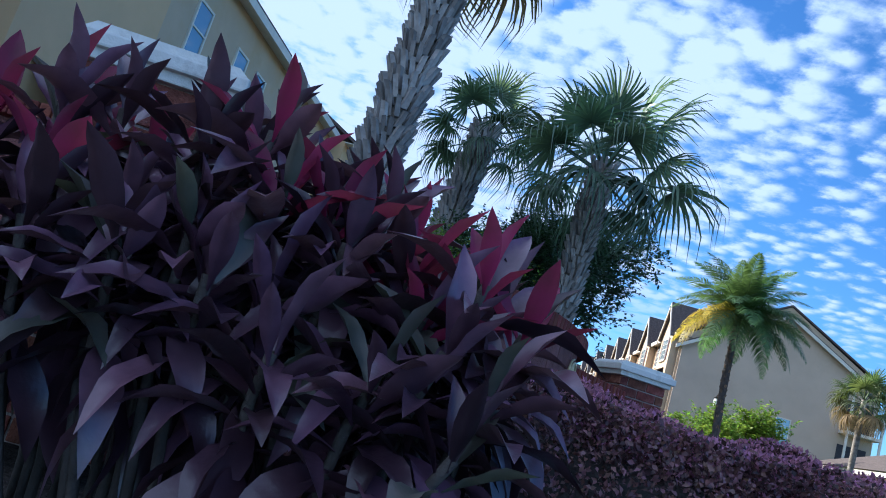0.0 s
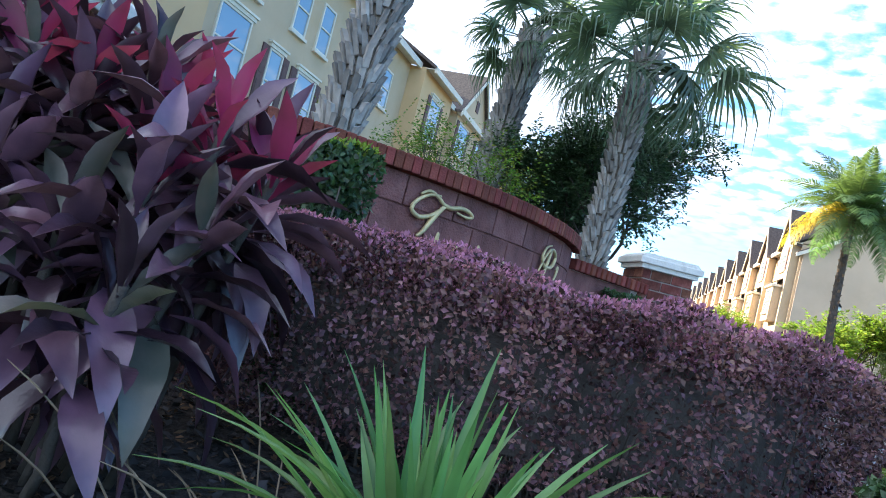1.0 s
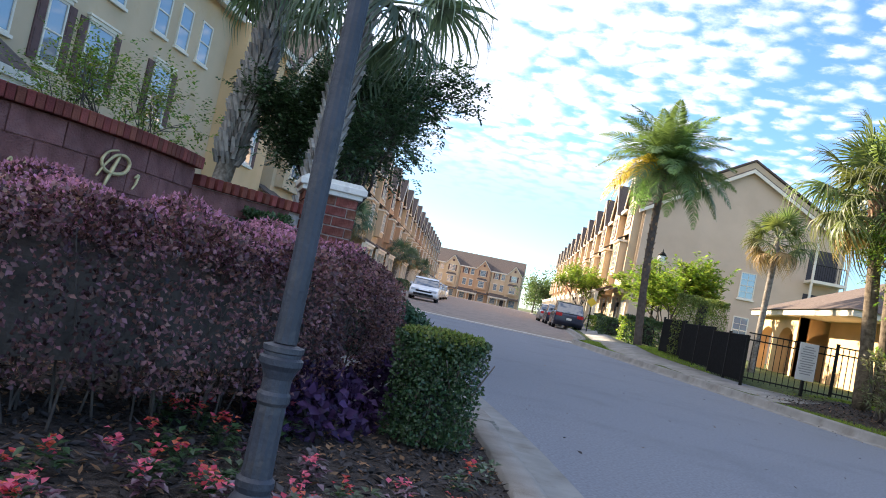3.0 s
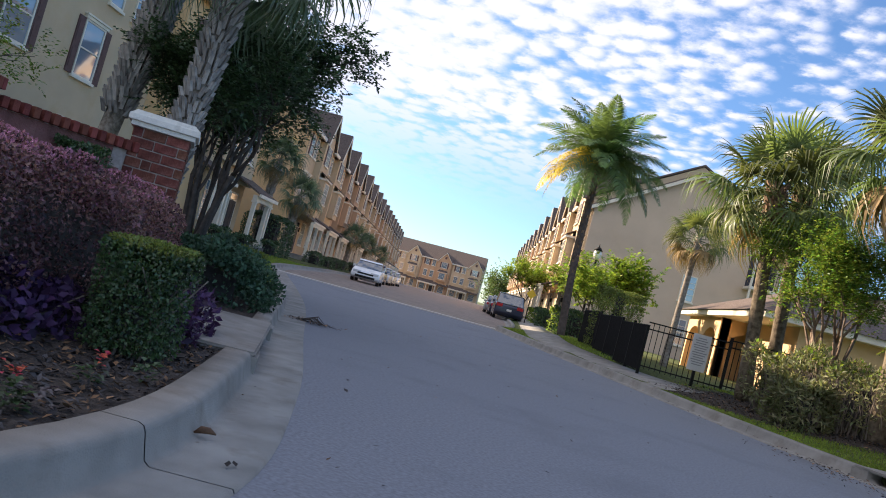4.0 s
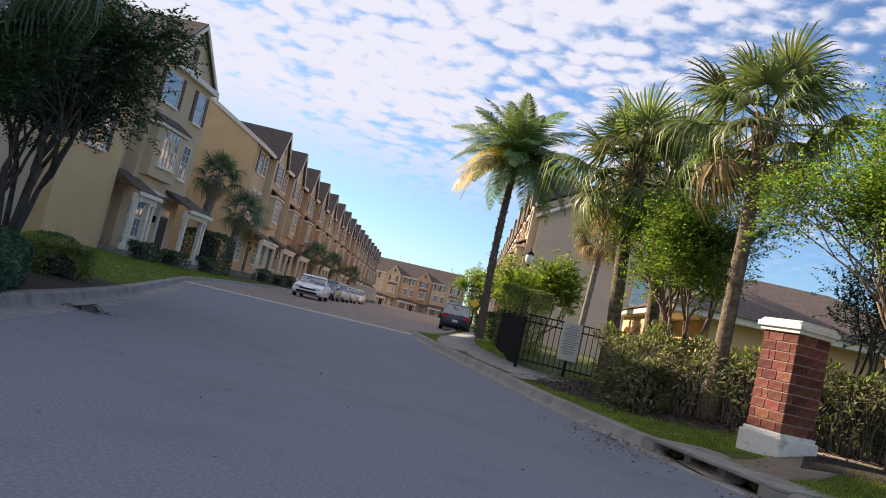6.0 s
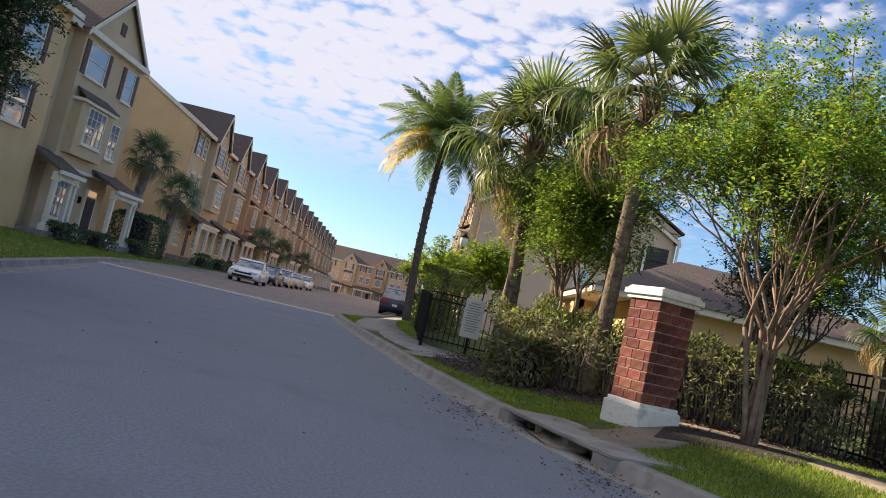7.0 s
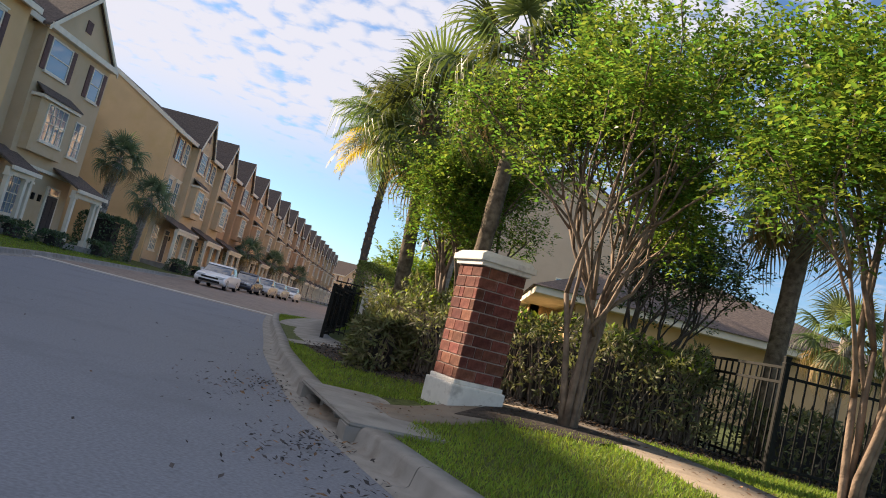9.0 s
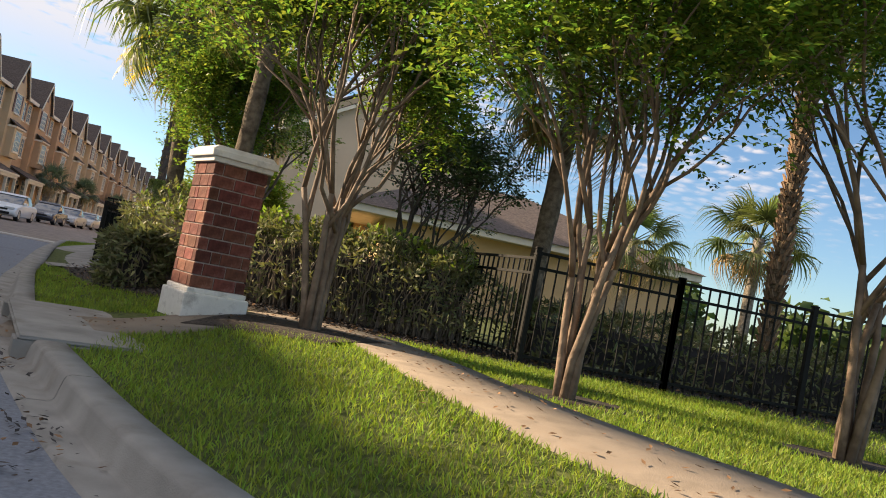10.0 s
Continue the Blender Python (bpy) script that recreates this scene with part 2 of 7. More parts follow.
M = dict(
    asphalt=material("asphalt", (0.185, 0.20, 0.232), 0.9, 0.20, 38.0, 0.25, 260, stain=(0.145, 0.157, 0.183), stain_scale=0.6),
    pavers=material("brown_pavers", (0.24, 0.19, 0.16), 0.85, 0.3, 3.0, 0.4, 30),
    concrete=material("concrete", (0.26, 0.248, 0.228), 0.9, 0.22, 3.0, 0.3, 120, stain=(0.16, 0.135, 0.11), stain_scale=2.2),
    paler_band=material("paler_band", (0.50, 0.47, 0.43), 0.9, 0.15, 3.0, 0.3, 120),
    path=material("buff_path_concrete", (0.235, 0.195, 0.155), 0.92, 0.2, 5.0, 0.3, 120, stain=(0.17, 0.13, 0.095), stain_scale=2.5),
    white_line=material("worn_road_paint", (0.50, 0.51, 0.52), 0.8, 0.15, 8.0, 0.4, 90, per_object=0.08),
    mulch=material("mulch", (0.04, 0.033, 0.03), 0.95, 0.6, 22.0, 1.0, 60, second=(0.085, 0.068, 0.056), stain=(0.11, 0.088, 0.072), stain_scale=30),
    soil_grass=material("lawn_ground", (0.055, 0.085, 0.02), 0.95, 0.4, 12.0, 0.8, 80, second=(0.12, 0.14, 0.035)),
    grass=material("grass_blades", (0.19, 0.26, 0.04), 0.6, 0.25, 1.5, 0.0, 10, island=0.4, hue=0.03, through_light=0.4),
    brick=material("red_brick", (0.155, 0.052, 0.036), 0.9, 0.35, 18.0, 0.5, 90, per_object=0.35, hue=0.012, stain=(0.2, 0.12, 0.10), stain_scale=9),
    mortar=material("mortar", (0.36, 0.30, 0.27), 0.95, 0.2, 20.0, 0.4, 120),
    block=material("red_wall_block", (0.22, 0.095, 0.085), 0.92, 0.3, 7.0, 0.7, 70, per_object=0.16, stain=(0.25, 0.13, 0.12), stain_scale=4),
    coping=material("coping_brick", (0.20, 0.055, 0.04), 0.85, 0.3, 14.0, 0.4, 80, per_object=0.3, hue=0.01),
    cap=material("white_cap", (0.72, 0.69, 0.63), 0.8, 0.12, 5.0, 0.2, 60, stain=(0.33, 0.30, 0.27), stain_scale=5),
    gold=material("tarnished_gold_letter", (0.62, 0.50, 0.26), 0.45, 0.25, 20.0, 0.15, 90, metal=0.35, spec=0.5),
    stucco_tan=material("tan_stucco", (0.56, 0.43, 0.28), 0.92, 0.07, 0.8, 0.25, 70, stain=(0.52, 0.37, 0.20), stain_scale=0.6),
    stucco_yellow=material("yellow_stucco", (0.66, 0.45, 0.24), 0.92, 0.06, 0.8, 0.25, 70, stain=(0.62, 0.42, 0.19), stain_scale=0.6),
    stucco_brown=material("brown_stucco", (0.50, 0.33, 0.20), 0.92, 0.07, 0.8, 0.25, 70, stain=(0.43, 0.28, 0.17), stain_scale=0.6),
    stucco_grey=material("beige_grey_stucco", (0.58, 0.45, 0.33), 0.92, 0.06, 0.6, 0.25, 70, stain=(0.52, 0.40, 0.29), stain_scale=0.5),
    trim=material("cream_trim", (0.74, 0.68, 0.56), 0.7, 0.08, 3.0, 0.1, 60),
    shingle=material("brown_shingle", (0.115, 0.088, 0.074), 0.9, 0.35, 9.0, 0.7, 40),
    shutter=material("dark_brown_shutter", (0.11, 0.058, 0.052), 0.6, 0.2, 6.0, 0.1, 40),
    door=material("dark_door", (0.045, 0.04, 0.045), 0.5, 0.2, 6.0, 0.1, 40),
    # blue base colour carries part of the sky's reflection in the panes
    pane=glass_pane("window_glass_sky_tint", (0.14, 0.21, 0.27)),
    blinds=material("white_blinds", (0.55, 0.58, 0.6), 0.7, 0.08, 4.0, 0.05, 30),
    iron=material("black_iron", (0.012, 0.012, 0.011), 0.7, 0.3, 12.0, 0.15, 80, spec=0.2),
    screen=material("black_privacy_screen", (0.012, 0.012, 0.013), 0.95, 0.2, 10.0, 0.3, 90, spec=0.05),
    lamp_paint=material("dark_grey_lamp_paint", (0.042, 0.046, 0.06), 0.55, 0.25, 9.0, 0.2, 60, spec=0.5, stain=(0.12, 0.11, 0.10), stain_scale=7),
    lens=material("frosted_lamp_glass", (0.75, 0.75, 0.72), 0.3, 0.05, 3.0, 0.0, 10),
    sign_board=material("notice_board_white", (0.62, 0.59, 0.55), 0.6, 0.05, 4.0, 0.05, 30),
    print_bar=material("notice_print", (0.30, 0.28, 0.27), 0.7, 0.05, 4.0, 0.0, 30),
    bark_sabal=material("sabal_bark", (0.20, 0.165, 0.125), 0.95, 0.4, 12.0, 0.9, 35, second=(0.34, 0.30, 0.25)),
    bark_brown=material("brown_palm_bark", (0.115, 0.085, 0.055), 0.95, 0.4, 12.0, 0.9, 35, second=(0.20, 0.16, 0.11)),
    boot=material("palm_boots", (0.36, 0.33, 0.30), 0.9, 0.3, 9.0, 0.5, 50, per_object=0.4),
    boot_brown=material("brown_palm_boots", (0.24, 0.16, 0.10), 0.9, 0.3, 9.0, 0.5, 50, per_object=0.45),
    bark_myrtle=material("smooth_myrtle_bark", (0.15, 0.105, 0.075), 0.75, 0.3, 7.0, 0.4, 30, second=(0.29, 0.21, 0.15), stain=(0.12, 0.09, 0.07), stain_scale=6),
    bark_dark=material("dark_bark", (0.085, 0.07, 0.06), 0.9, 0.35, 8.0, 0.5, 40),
    frond=material("sabal_frond", (0.12, 0.17, 0.105), 0.5, 0.3, 3.0, 0.0, 10, per_object=0.35, hue=0.03, through_light=0.25, spec=0.5),
    frond_sun=material("olive_sabal_frond", (0.125, 0.155, 0.055), 0.5, 0.3, 3.0, 0.0, 10, per_object=0.4, hue=0.04, through_light=0.3, spec=0.5),
    frond_dead=material("dry_palm_frond", (0.30, 0.21, 0.105), 0.8, 0.3, 3.0, 0.0, 10, per_object=0.3, through_light=0.2),
    feather=material("feather_frond", (0.115, 0.18, 0.07), 0.45, 0.3, 3.0, 0.0, 10, per_object=0.3, hue=0.03, through_light=0.35, spec=0.5),
    feather_yellow=material("yellowing_frond", (0.50, 0.36, 0.035), 0.5, 0.3, 3.0, 0.0, 10, per_object=0.2, through_light=0.4),
    myrtle_leaf=material("myrtle_leaf", (0.12, 0.18, 0.034), 0.4, 0.2, 2.0, 0.0, 10, island=0.6, hue=0.05, through_light=0.58, spec=0.5),
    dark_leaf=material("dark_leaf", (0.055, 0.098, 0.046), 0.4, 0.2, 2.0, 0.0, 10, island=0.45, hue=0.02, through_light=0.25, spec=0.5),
    loropetalum=material("purple_hedge_leaf", (0.075, 0.031, 0.043), 0.45, 0.3, 2.5, 0.0, 10, second=(0.25, 0.12, 0.12), island=0.85, hue=0.04, through_light=0.25, spec=0.4),
    # pink tips, lightened for the sky light on the hedge top
    loro_top=material("pink_hedge_lit_tip", (0.42, 0.18, 0.30), 0.55, 0.25, 2.5, 0.0, 10, island=0.4, hue=0.02, through_light=0.35),
    boxwood=material("boxwood_leaf", (0.05, 0.09, 0.036), 0.35, 0.2, 3.0, 0.0, 10, island=0.5, hue=0.03, through_light=0.3, spec=0.5),
    # lighter copy of the boxwood leaf, for lit tops and paler shrubs
    box_top=material("boxwood_lit_leaf", (0.15, 0.185, 0.05), 0.45, 0.2, 3.0, 0.0, 10, island=0.4, hue=0.03, through_light=0.35),
    twig=material("hedge_twig", (0.19, 0.155, 0.125), 0.9, 0.3, 9.0, 0.2, 60),
    hedge_dry=material("olive_hedge_leaf", (0.15, 0.155, 0.075), 0.55, 0.25, 2.0, 0.0, 10, island=0.55, hue=0.05, through_light=0.3),
    juniper=material("juniper_leaf", (0.05, 0.10, 0.06), 0.6, 0.25, 3.0, 0.0, 10, island=0.45, through_light=0.2),
    lime_leaf=material("lime_shrub_leaf", (0.19, 0.26, 0.04), 0.5, 0.25, 3.0, 0.0, 10, island=0.4, hue=0.03, through_light=0.4),
    flax=material("green_strap_leaf", (0.14, 0.25, 0.085), 0.4, 0.25, 3.0, 0.0, 10, per_object=0.35, hue=0.03, through_light=0.35, spec=0.5),
    cordyline=material("maroon_cordyline_leaf", (0.055, 0.024, 0.045), 0.3, 0.35, 5.0, 0.1, 30, second=(0.15, 0.075, 0.11), per_object=0.75, hue=0.03, through_light=0.12, spec=0.8),
    cordyline_pink=material("magenta_cordyline_leaf", (0.60, 0.05, 0.24), 0.4, 0.35, 5.0, 0.1, 30, second=(0.22, 0.04, 0.085), per_object=0.3, through_light=0.45, spec=0.5),
    cordyline_green=material("greenish_cordyline_leaf", (0.075, 0.10, 0.075), 0.38, 0.3, 5.0, 0.1, 30, second=(0.14, 0.12, 0.10), per_object=0.4, hue=0.03, through_light=0.2, spec=0.55),
    purple=material("purple_heart_leaf", (0.06, 0.028, 0.085), 0.5, 0.3, 4.0, 0.0, 10, island=0.5, through_light=0.25),
    flower=material("coral_flower", (0.48, 0.06, 0.07), 0.6, 0.3, 9.0, 0.0, 10, island=0.4, hue=0.03, through_light=0.3),
    flower_pink=material("pink_flower", (0.62, 0.13, 0.20), 0.6, 0.3, 9.0, 0.0, 10, island=0.35, through_light=0.3),
    litter=material("dry_leaf", (0.20, 0.115, 0.06), 0.8, 0.4, 9.0, 0.1, 60, island=0.5),
    litter_and_core=material("dark_litter_and_hedge_shade", (0.05, 0.045, 0.045), 0.8, 0.4, 9.0, 0.1, 60, island=0.6),
    litter_brown=material("curled_brown_leaf", (0.11, 0.06, 0.035), 0.7, 0.4, 30.0, 0.2, 60),
    dry_stem=material("dry_grass_stem", (0.20, 0.15, 0.10), 0.85, 0.3, 9.0, 0.0, 10, per_object=0.4),
    pit=material("inlet_dark", (0.03, 0.03, 0.03), 0.95, 0.3, 6.0, 0.2, 40),
    car_white=material("white_car_paint", (0.74, 0.75, 0.76), 0.25, 0.03, 2.0, 0.0, 10, spec=0.6),
    car_dark=material("dark_blue_car_paint", (0.03, 0.035, 0.06), 0.22, 0.05, 2.0, 0.0, 10, spec=0.6),
    car_silver=material("silver_car_paint", (0.42, 0.43, 0.45), 0.28, 0.05, 2.0, 0.0, 10, metal=0.5),
    car_glass=glass_pane("car_glass", (0.03, 0.04, 0.05)),
    tyre=material("tyre_rubber", (0.02, 0.02, 0.02), 0.85, 0.2, 9.0, 0.1, 50),
    rim=material("alloy_rim", (0.45, 0.45, 0.46), 0.35, 0.1, 9.0, 0.0, 50, metal=0.8),
    tail=material("red_tail_lamp", (0.45, 0.02, 0.02), 0.3, 0.05, 9.0, 0.0, 10),
    headlamp=material("clear_head_lamp", (0.6, 0.62, 0.65), 0.15, 0.05, 9.0, 0.0, 10, spec=0.7),
    yellow_sign=material("yellow_sign_face", (0.75, 0.50, 0.04), 0.5, 0.08, 4.0, 0.0, 10),
    tree_far=material("far_foliage", (0.085, 0.125, 0.045), 0.7, 0.3, 0.6, 0.0, 10, island=0.45, hue=0.03, through_light=0.3),
)

# ---- helpers of the scene ----
rnd = random.Random(7)
rng = np.random.default_rng(11)


def mesh_object(name, bm, mat, parent=None, smooth=False):
    me = bpy.data.meshes.new(name)
    bm.to_mesh(me)
    bm.free()
    me.materials.append(mat)
    if smooth:
        me.shade_smooth()
    ob = new(name, me)
    ob.parent = parent
    return ob


def part(name, bm, mat, parent, label="", smooth=False):
    ob = mesh_object(name, bm, mat, parent, smooth)
    return tagged(ob, label) if label else ob


def thing(name, place, label, category, group="", turn=0.0, kind=""):
    ob = new(name)
    ob.empty_display_size = 0.2
    ob.matrix_world = pose(*place, 0, 0, turn)
    return tagged(ob, label, category, group, kind)


def add_box(bm, lo, hi, bevel=0.0):
    r = bmesh.ops.create_cube(bm, size=1.0)
    vs = r["verts"]
    for v in vs:
        v.co = Vector((lo[i] + (v.co[i] + 0.5) * (hi[i] - lo[i]) for i in range(3)))
    if bevel:
        es = list({e for v in vs for e in v.link_edges})
        bmesh.ops.bevel(bm, geom=es, offset=bevel, segments=2, affect="EDGES", profile=0.6)
    return bm


def box(lo, hi, bevel=0.0):
    return add_box(bmesh.new(), lo, hi, bevel)


def add_prism(bm, outline, lo, hi, axis=1):
    """A closed outline of (a, b) pushed from lo to hi along an axis; axis 1: a is x, b is z."""
    def at(p, d):
        return {0: (d, p[0], p[1]), 1: (p[0], d, p[1]), 2: (p[0], p[1], d)}[axis]
    a, b = [bm.verts.new(at(p, lo)) for p in outline], [bm.verts.new(at(p, hi)) for p in outline]
    n = len(outline)
    bm.faces.new(a); bm.faces.new(b[::-1])
    for i in range(n):
        bm.faces.new((a[i], b[i], b[(i + 1) % n], a[(i + 1) % n]))
    bmesh.ops.recalc_face_normals(bm, faces=bm.faces[:])
    return bm


def add_lathe(bm, profile, sides=20, at=(0, 0, 0), flute=0.0):
    rings = []
    for r, z in profile:
        rings.append([bm.verts.new((at[0] + r * (1 - flute * (i % 2)) * math.cos(2 * math.pi * i / sides), at[1] + r * (1 - flute * (i % 2)) * math.sin(2 * math.pi * i / sides), at[2] + z)) for i in range(sides)])
    for a, b in zip(rings, rings[1:]):
        for i in range(sides):
            bm.faces.new((a[i], a[(i + 1) % sides], b[(i + 1) % sides], b[i]))
    bm.faces.new(rings[0][::-1]); bm.faces.new(rings[-1])
    return bm


def add_tube(bm, pts, radii, sides=8):
    pts = [Vector(p) for p in pts]
    rings = []
    for i, p in enumerate(pts):
        d = (pts[min(i + 1, len(pts) - 1)] - pts[max(i - 1, 0)]).normalized()
        u = d.orthogonal().normalized() if i == 0 else (u - d * u.dot(d)).normalized()
        w = d.cross(u)
        rings.append([bm.verts.new(p + (u * math.cos(2 * math.pi * k / sides) + w * math.sin(2 * math.pi * k / sides)) * radii[i]) for k in range(sides)])
    for a, b in zip(rings, rings[1:]):
        for k in range(sides):
            bm.faces.new((a[k], a[(k + 1) % sides], b[(k + 1) % sides], b[k]))
    bm.faces.new(rings[0][::-1]); bm.faces.new(rings[-1])
    return bm


def raw_mesh(name, verts, faces, mat, smooth=False):
    """A mesh from arrays; all faces have the same number of corners."""
    me = bpy.data.meshes.new(name)
    k = faces.shape[1]
    me.vertices.add(len(verts)); me.loops.add(faces.size); me.polygons.add(len(faces))
    me.vertices.foreach_set("co", np.asarray(verts, np.float32).ravel())
    me.loops.foreach_set("vertex_index", np.asarray(faces, np.int32).ravel())
    me.polygons.foreach_set("loop_start", np.arange(0, faces.size, k, dtype=np.int32))
    me.update(calc_edges=True)
    me.validate()
    if smooth:
        me.shade_smooth()
    me.materials.append(mat)
    return me


def unit(v):
    return v / np.maximum(np.linalg.norm(v, axis=-1, keepdims=True), 1e-9)


def leaves(name, at, along, up, length, width, mat, bend=0.15, shape=0.45):
    """Many single leaves in one mesh: each a folded blade of four faces, from its foot 'at' along its way."""
    n = len(at)
    along = unit(along)
    side = unit(np.cross(along, up) + 1e-6)
    nrm = np.cross(side, along)
    length, width = np.broadcast_to(length, n)[:, None], np.broadcast_to(width, n)[:, None]
    mid = at + along * length * shape
    tip = at + along * length - nrm * length * bend
    fold = nrm * width * 0.18
    v = np.stack([at, mid + side * width * 0.5 + fold, mid - nrm * 0.0, mid - side * width * 0.5 + fold, tip], 1).reshape(-1, 3)
    o = np.arange(n)[:, None] * 5
    f = np.concatenate([o + [0, 1, 2], o + [0, 2, 3], o + [1, 4, 2], o + [2, 4, 3]], 0)
    return raw_mesh(name, v, f, mat)


def random_dirs(n):
    return unit(rng.normal(size=(n, 3)))

# ---- ground ----
LEFT_KERB = [(-60, -8), (-12, -2.4), (-3, -0.85), (0, -0.4), (1.0, -0.2), (2.0, 0.12), (2.8, 0.7), (3.3, 1.5), (3.52, 2.3), (3.58, 3.0), (3.48, 3.6),
             (3.30, 4.4), (2.98, 5.9), (2.20, 8.8), (0.87, 13.9), (-0.84, 19.4), (-3.4, 27.2), (-4.6, 31.0), (-5.6, 36), (-6.6, 45), (-9.5, 75), (-13.5, 120), (-19, 180)]
RIGHT_KERB = [(60, -1.5), (30, 0.4), (20, 1.8), (16, 2.9), (14.2, 4.0), (13.1, 5.0), (12.5, 5.84), (12.14, 6.4), (11.45, 7.8), (10.9, 9.0), (10.4, 10.05),
              (8.74, 15.1), (8.41, 16.4), (7.0, 21.5), (6.2, 24.5), (5.2, 28.6), (4.9, 30.2), (5.4, 32.0), (5.6, 40), (5.2, 60), (4.0, 100), (1.5, 180)]


def smooth_line(points, per=6):
    """Catmull-Rom through the points."""
    p = np.array([points[0], *points, points[-1]], float)
    out = []
    for i in range(1, len(p) - 2):
        t = np.linspace(0, 1, per, endpoint=False)[:, None]
        a, b, c, d = p[i - 1], p[i], p[i + 1], p[i + 2]
        out.append(0.5 * (2 * b + (c - a) * t + (2 * a - 5 * b + 4 * c - d) * t**2 + (3 * b - a - 3 * c + d) * t**3))
    out.append(p[-2:-1])
    return np.concatenate(out)


def even_line(line, step=0.3, rounds=8):
    """The same line in even steps, with its corners eased."""
    cum = np.concatenate([[0], np.cumsum(np.linalg.norm(np.diff(line, axis=0), axis=1))])
    s = np.arange(0, cum[-1], step)
    line = np.stack([np.interp(s, cum, line[:, 0]), np.interp(s, cum, line[:, 1])], 1)
    for _ in range(rounds):
        line[1:-1] = 0.25 * line[:-2] + 0.5 * line[1:-1] + 0.25 * line[2:]
    return line


LK, RK = even_line(smooth_line(LEFT_KERB)), even_line(smooth_line(RIGHT_KERB))
LEFT_AREA = np.concatenate([LK[::3], LK[-1:], [[-60, 180]]])
RIGHT_AREA = np.concatenate([RK[::3], RK[-1:], [[90, 180], [90, -1.5]]])


def inside(poly, x, y):
    hit = np.zeros(np.shape(x), bool)
    for (x0, y0), (x1, y1) in zip(poly, np.roll(poly, -1, 0)):
        if y0 != y1:
            hit ^= ((y0 > y) != (y1 > y)) & (x < (x1 - x0) * (y - y0) / (y1 - y0) + x0)
    return hit


def away(line, x, y):
    line = line[::3] if len(line) > 200 else line
    best = np.full(np.shape(x), 1e9)
    for (x0, y0), (x1, y1) in zip(line, line[1:]):
        dx, dy = x1 - x0, y1 - y0
        t = np.clip(((x - x0) * dx + (y - y0) * dy) / (dx * dx + dy * dy + 1e-9), 0, 1)
        best = np.minimum(best, np.hypot(x - x0 - t * dx, y - y0 - t * dy))
    return best


def road_z(y):
    return np.clip((np.asarray(y, float) - 12) * 0.006, 0, 0.25)


def ease(t):
    t = np.clip(t, 0, 1)
    return t * t * (3 - 2 * t)


def ground_z(x, y):
    """Height of the ground: the road, and the raised ground behind either kerb."""
    x, y = np.asarray(x, float), np.asarray(y, float)
    l, r = inside(LEFT_AREA, x, y), inside(RIGHT_AREA, x, y)
    dl, dr = away(LK, x, y), away(RK, x, y)
    z = road_z(y)
    return z + np.where(l, 0.125 + 0.33 * ease(dl / 9), 0) + np.where(r, 0.12 + 0.27 * ease(dr / 2.4), 0)


def gz(x, y):
    return float(ground_z(np.array([x]), np.array([y]))[0])


def sheet(name, xs, ys, mat, keep=None, lift=0.0, rough=0.0, zf=None):
    X, Y = np.meshgrid(xs, ys, indexing="ij")
    Z = (zf or ground_z)(X, Y) + lift + rough * rng.normal(size=X.shape)
    v = np.stack([X, Y, Z], -1).reshape(-1, 3)
    i = np.arange(X.size).reshape(X.shape)
    f = np.stack([i[:-1, :-1], i[1:, :-1], i[1:, 1:], i[:-1, 1:]], -1).reshape(-1, 4)
    if keep is not None:
        c = v[f].mean(1)
        f = f[keep(c[:, 0], c[:, 1])]
    return new(name, raw_mesh(name, v, f, mat, smooth=True))


def strip(name, line, far, mat, n=10, lift=0.0, rough=0.0, power=1.6, end=1.0):
    """Ground between a line and a second line of as many points, set close near the first."""
    t = (np.linspace(0, 1, n) ** power)[:, None, None] * end
    P = line[None] * (1 - t) + far[None] * t
    Z = ground_z(P[..., 0], P[..., 1]) + lift + rough * rng.normal(size=P.shape[:2])
    v = np.concatenate([P, Z[..., None]], -1).reshape(-1, 3)
    i = np.arange(len(v)).reshape(P.shape[:2])
    f = np.stack([i[:-1, :-1], i[1:, :-1], i[1:, 1:], i[:-1, 1:]], -1).reshape(-1, 4)
    me = raw_mesh(name, v, f, mat, smooth=True)
    return new(name, me)


far_ground = sheet("ground", np.linspace(-1500, 1500, 31), np.linspace(-1500, 2500, 41), M["soil_grass"], zf=lambda x, y: 0 * x - 0.12)
tagged(far_ground, "flat green ground reaching to the horizon", "ground", kind="structure")
road = sheet("road", np.linspace(-60, 60, 61), np.concatenate([np.linspace(-60, -4, 15), np.linspace(-2, 29, 32)]), M["asphalt"], zf=lambda x, y: road_z(y))
tagged(road, "grey worn asphalt road in shade with leaf litter", "road", kind="structure")
court = sheet("paved_court", np.linspace(-30, 12, 43), np.linspace(29, 220, 60), M["pavers"], zf=lambda x, y: road_z(y) + 0.0)
tagged(court, "brown paved street between the townhouses", "street", kind="structure")
# band across the street, set about twice as bright as the kerb concrete
bm = bmesh.new()
for a, b in (((-4.6, 28.7), (5.2, 29.4)),):
    add_prism(bm, [(a[0], a[1]), (b[0], b[1]), (b[0], b[1] + 1.0), (a[0], a[1] + 1.0)], 0.06, 0.128, axis=2)
tagged(mesh_object("concrete_band", bm, M["paler_band"]), "band across the street, paler than the other concrete", "pavement", kind="structure")


def offset(line, d):
    t = np.gradient(line, axis=0)
    t = unit(t)
    return line + np.stack([t[:, 1], -t[:, 0]], 1) * d


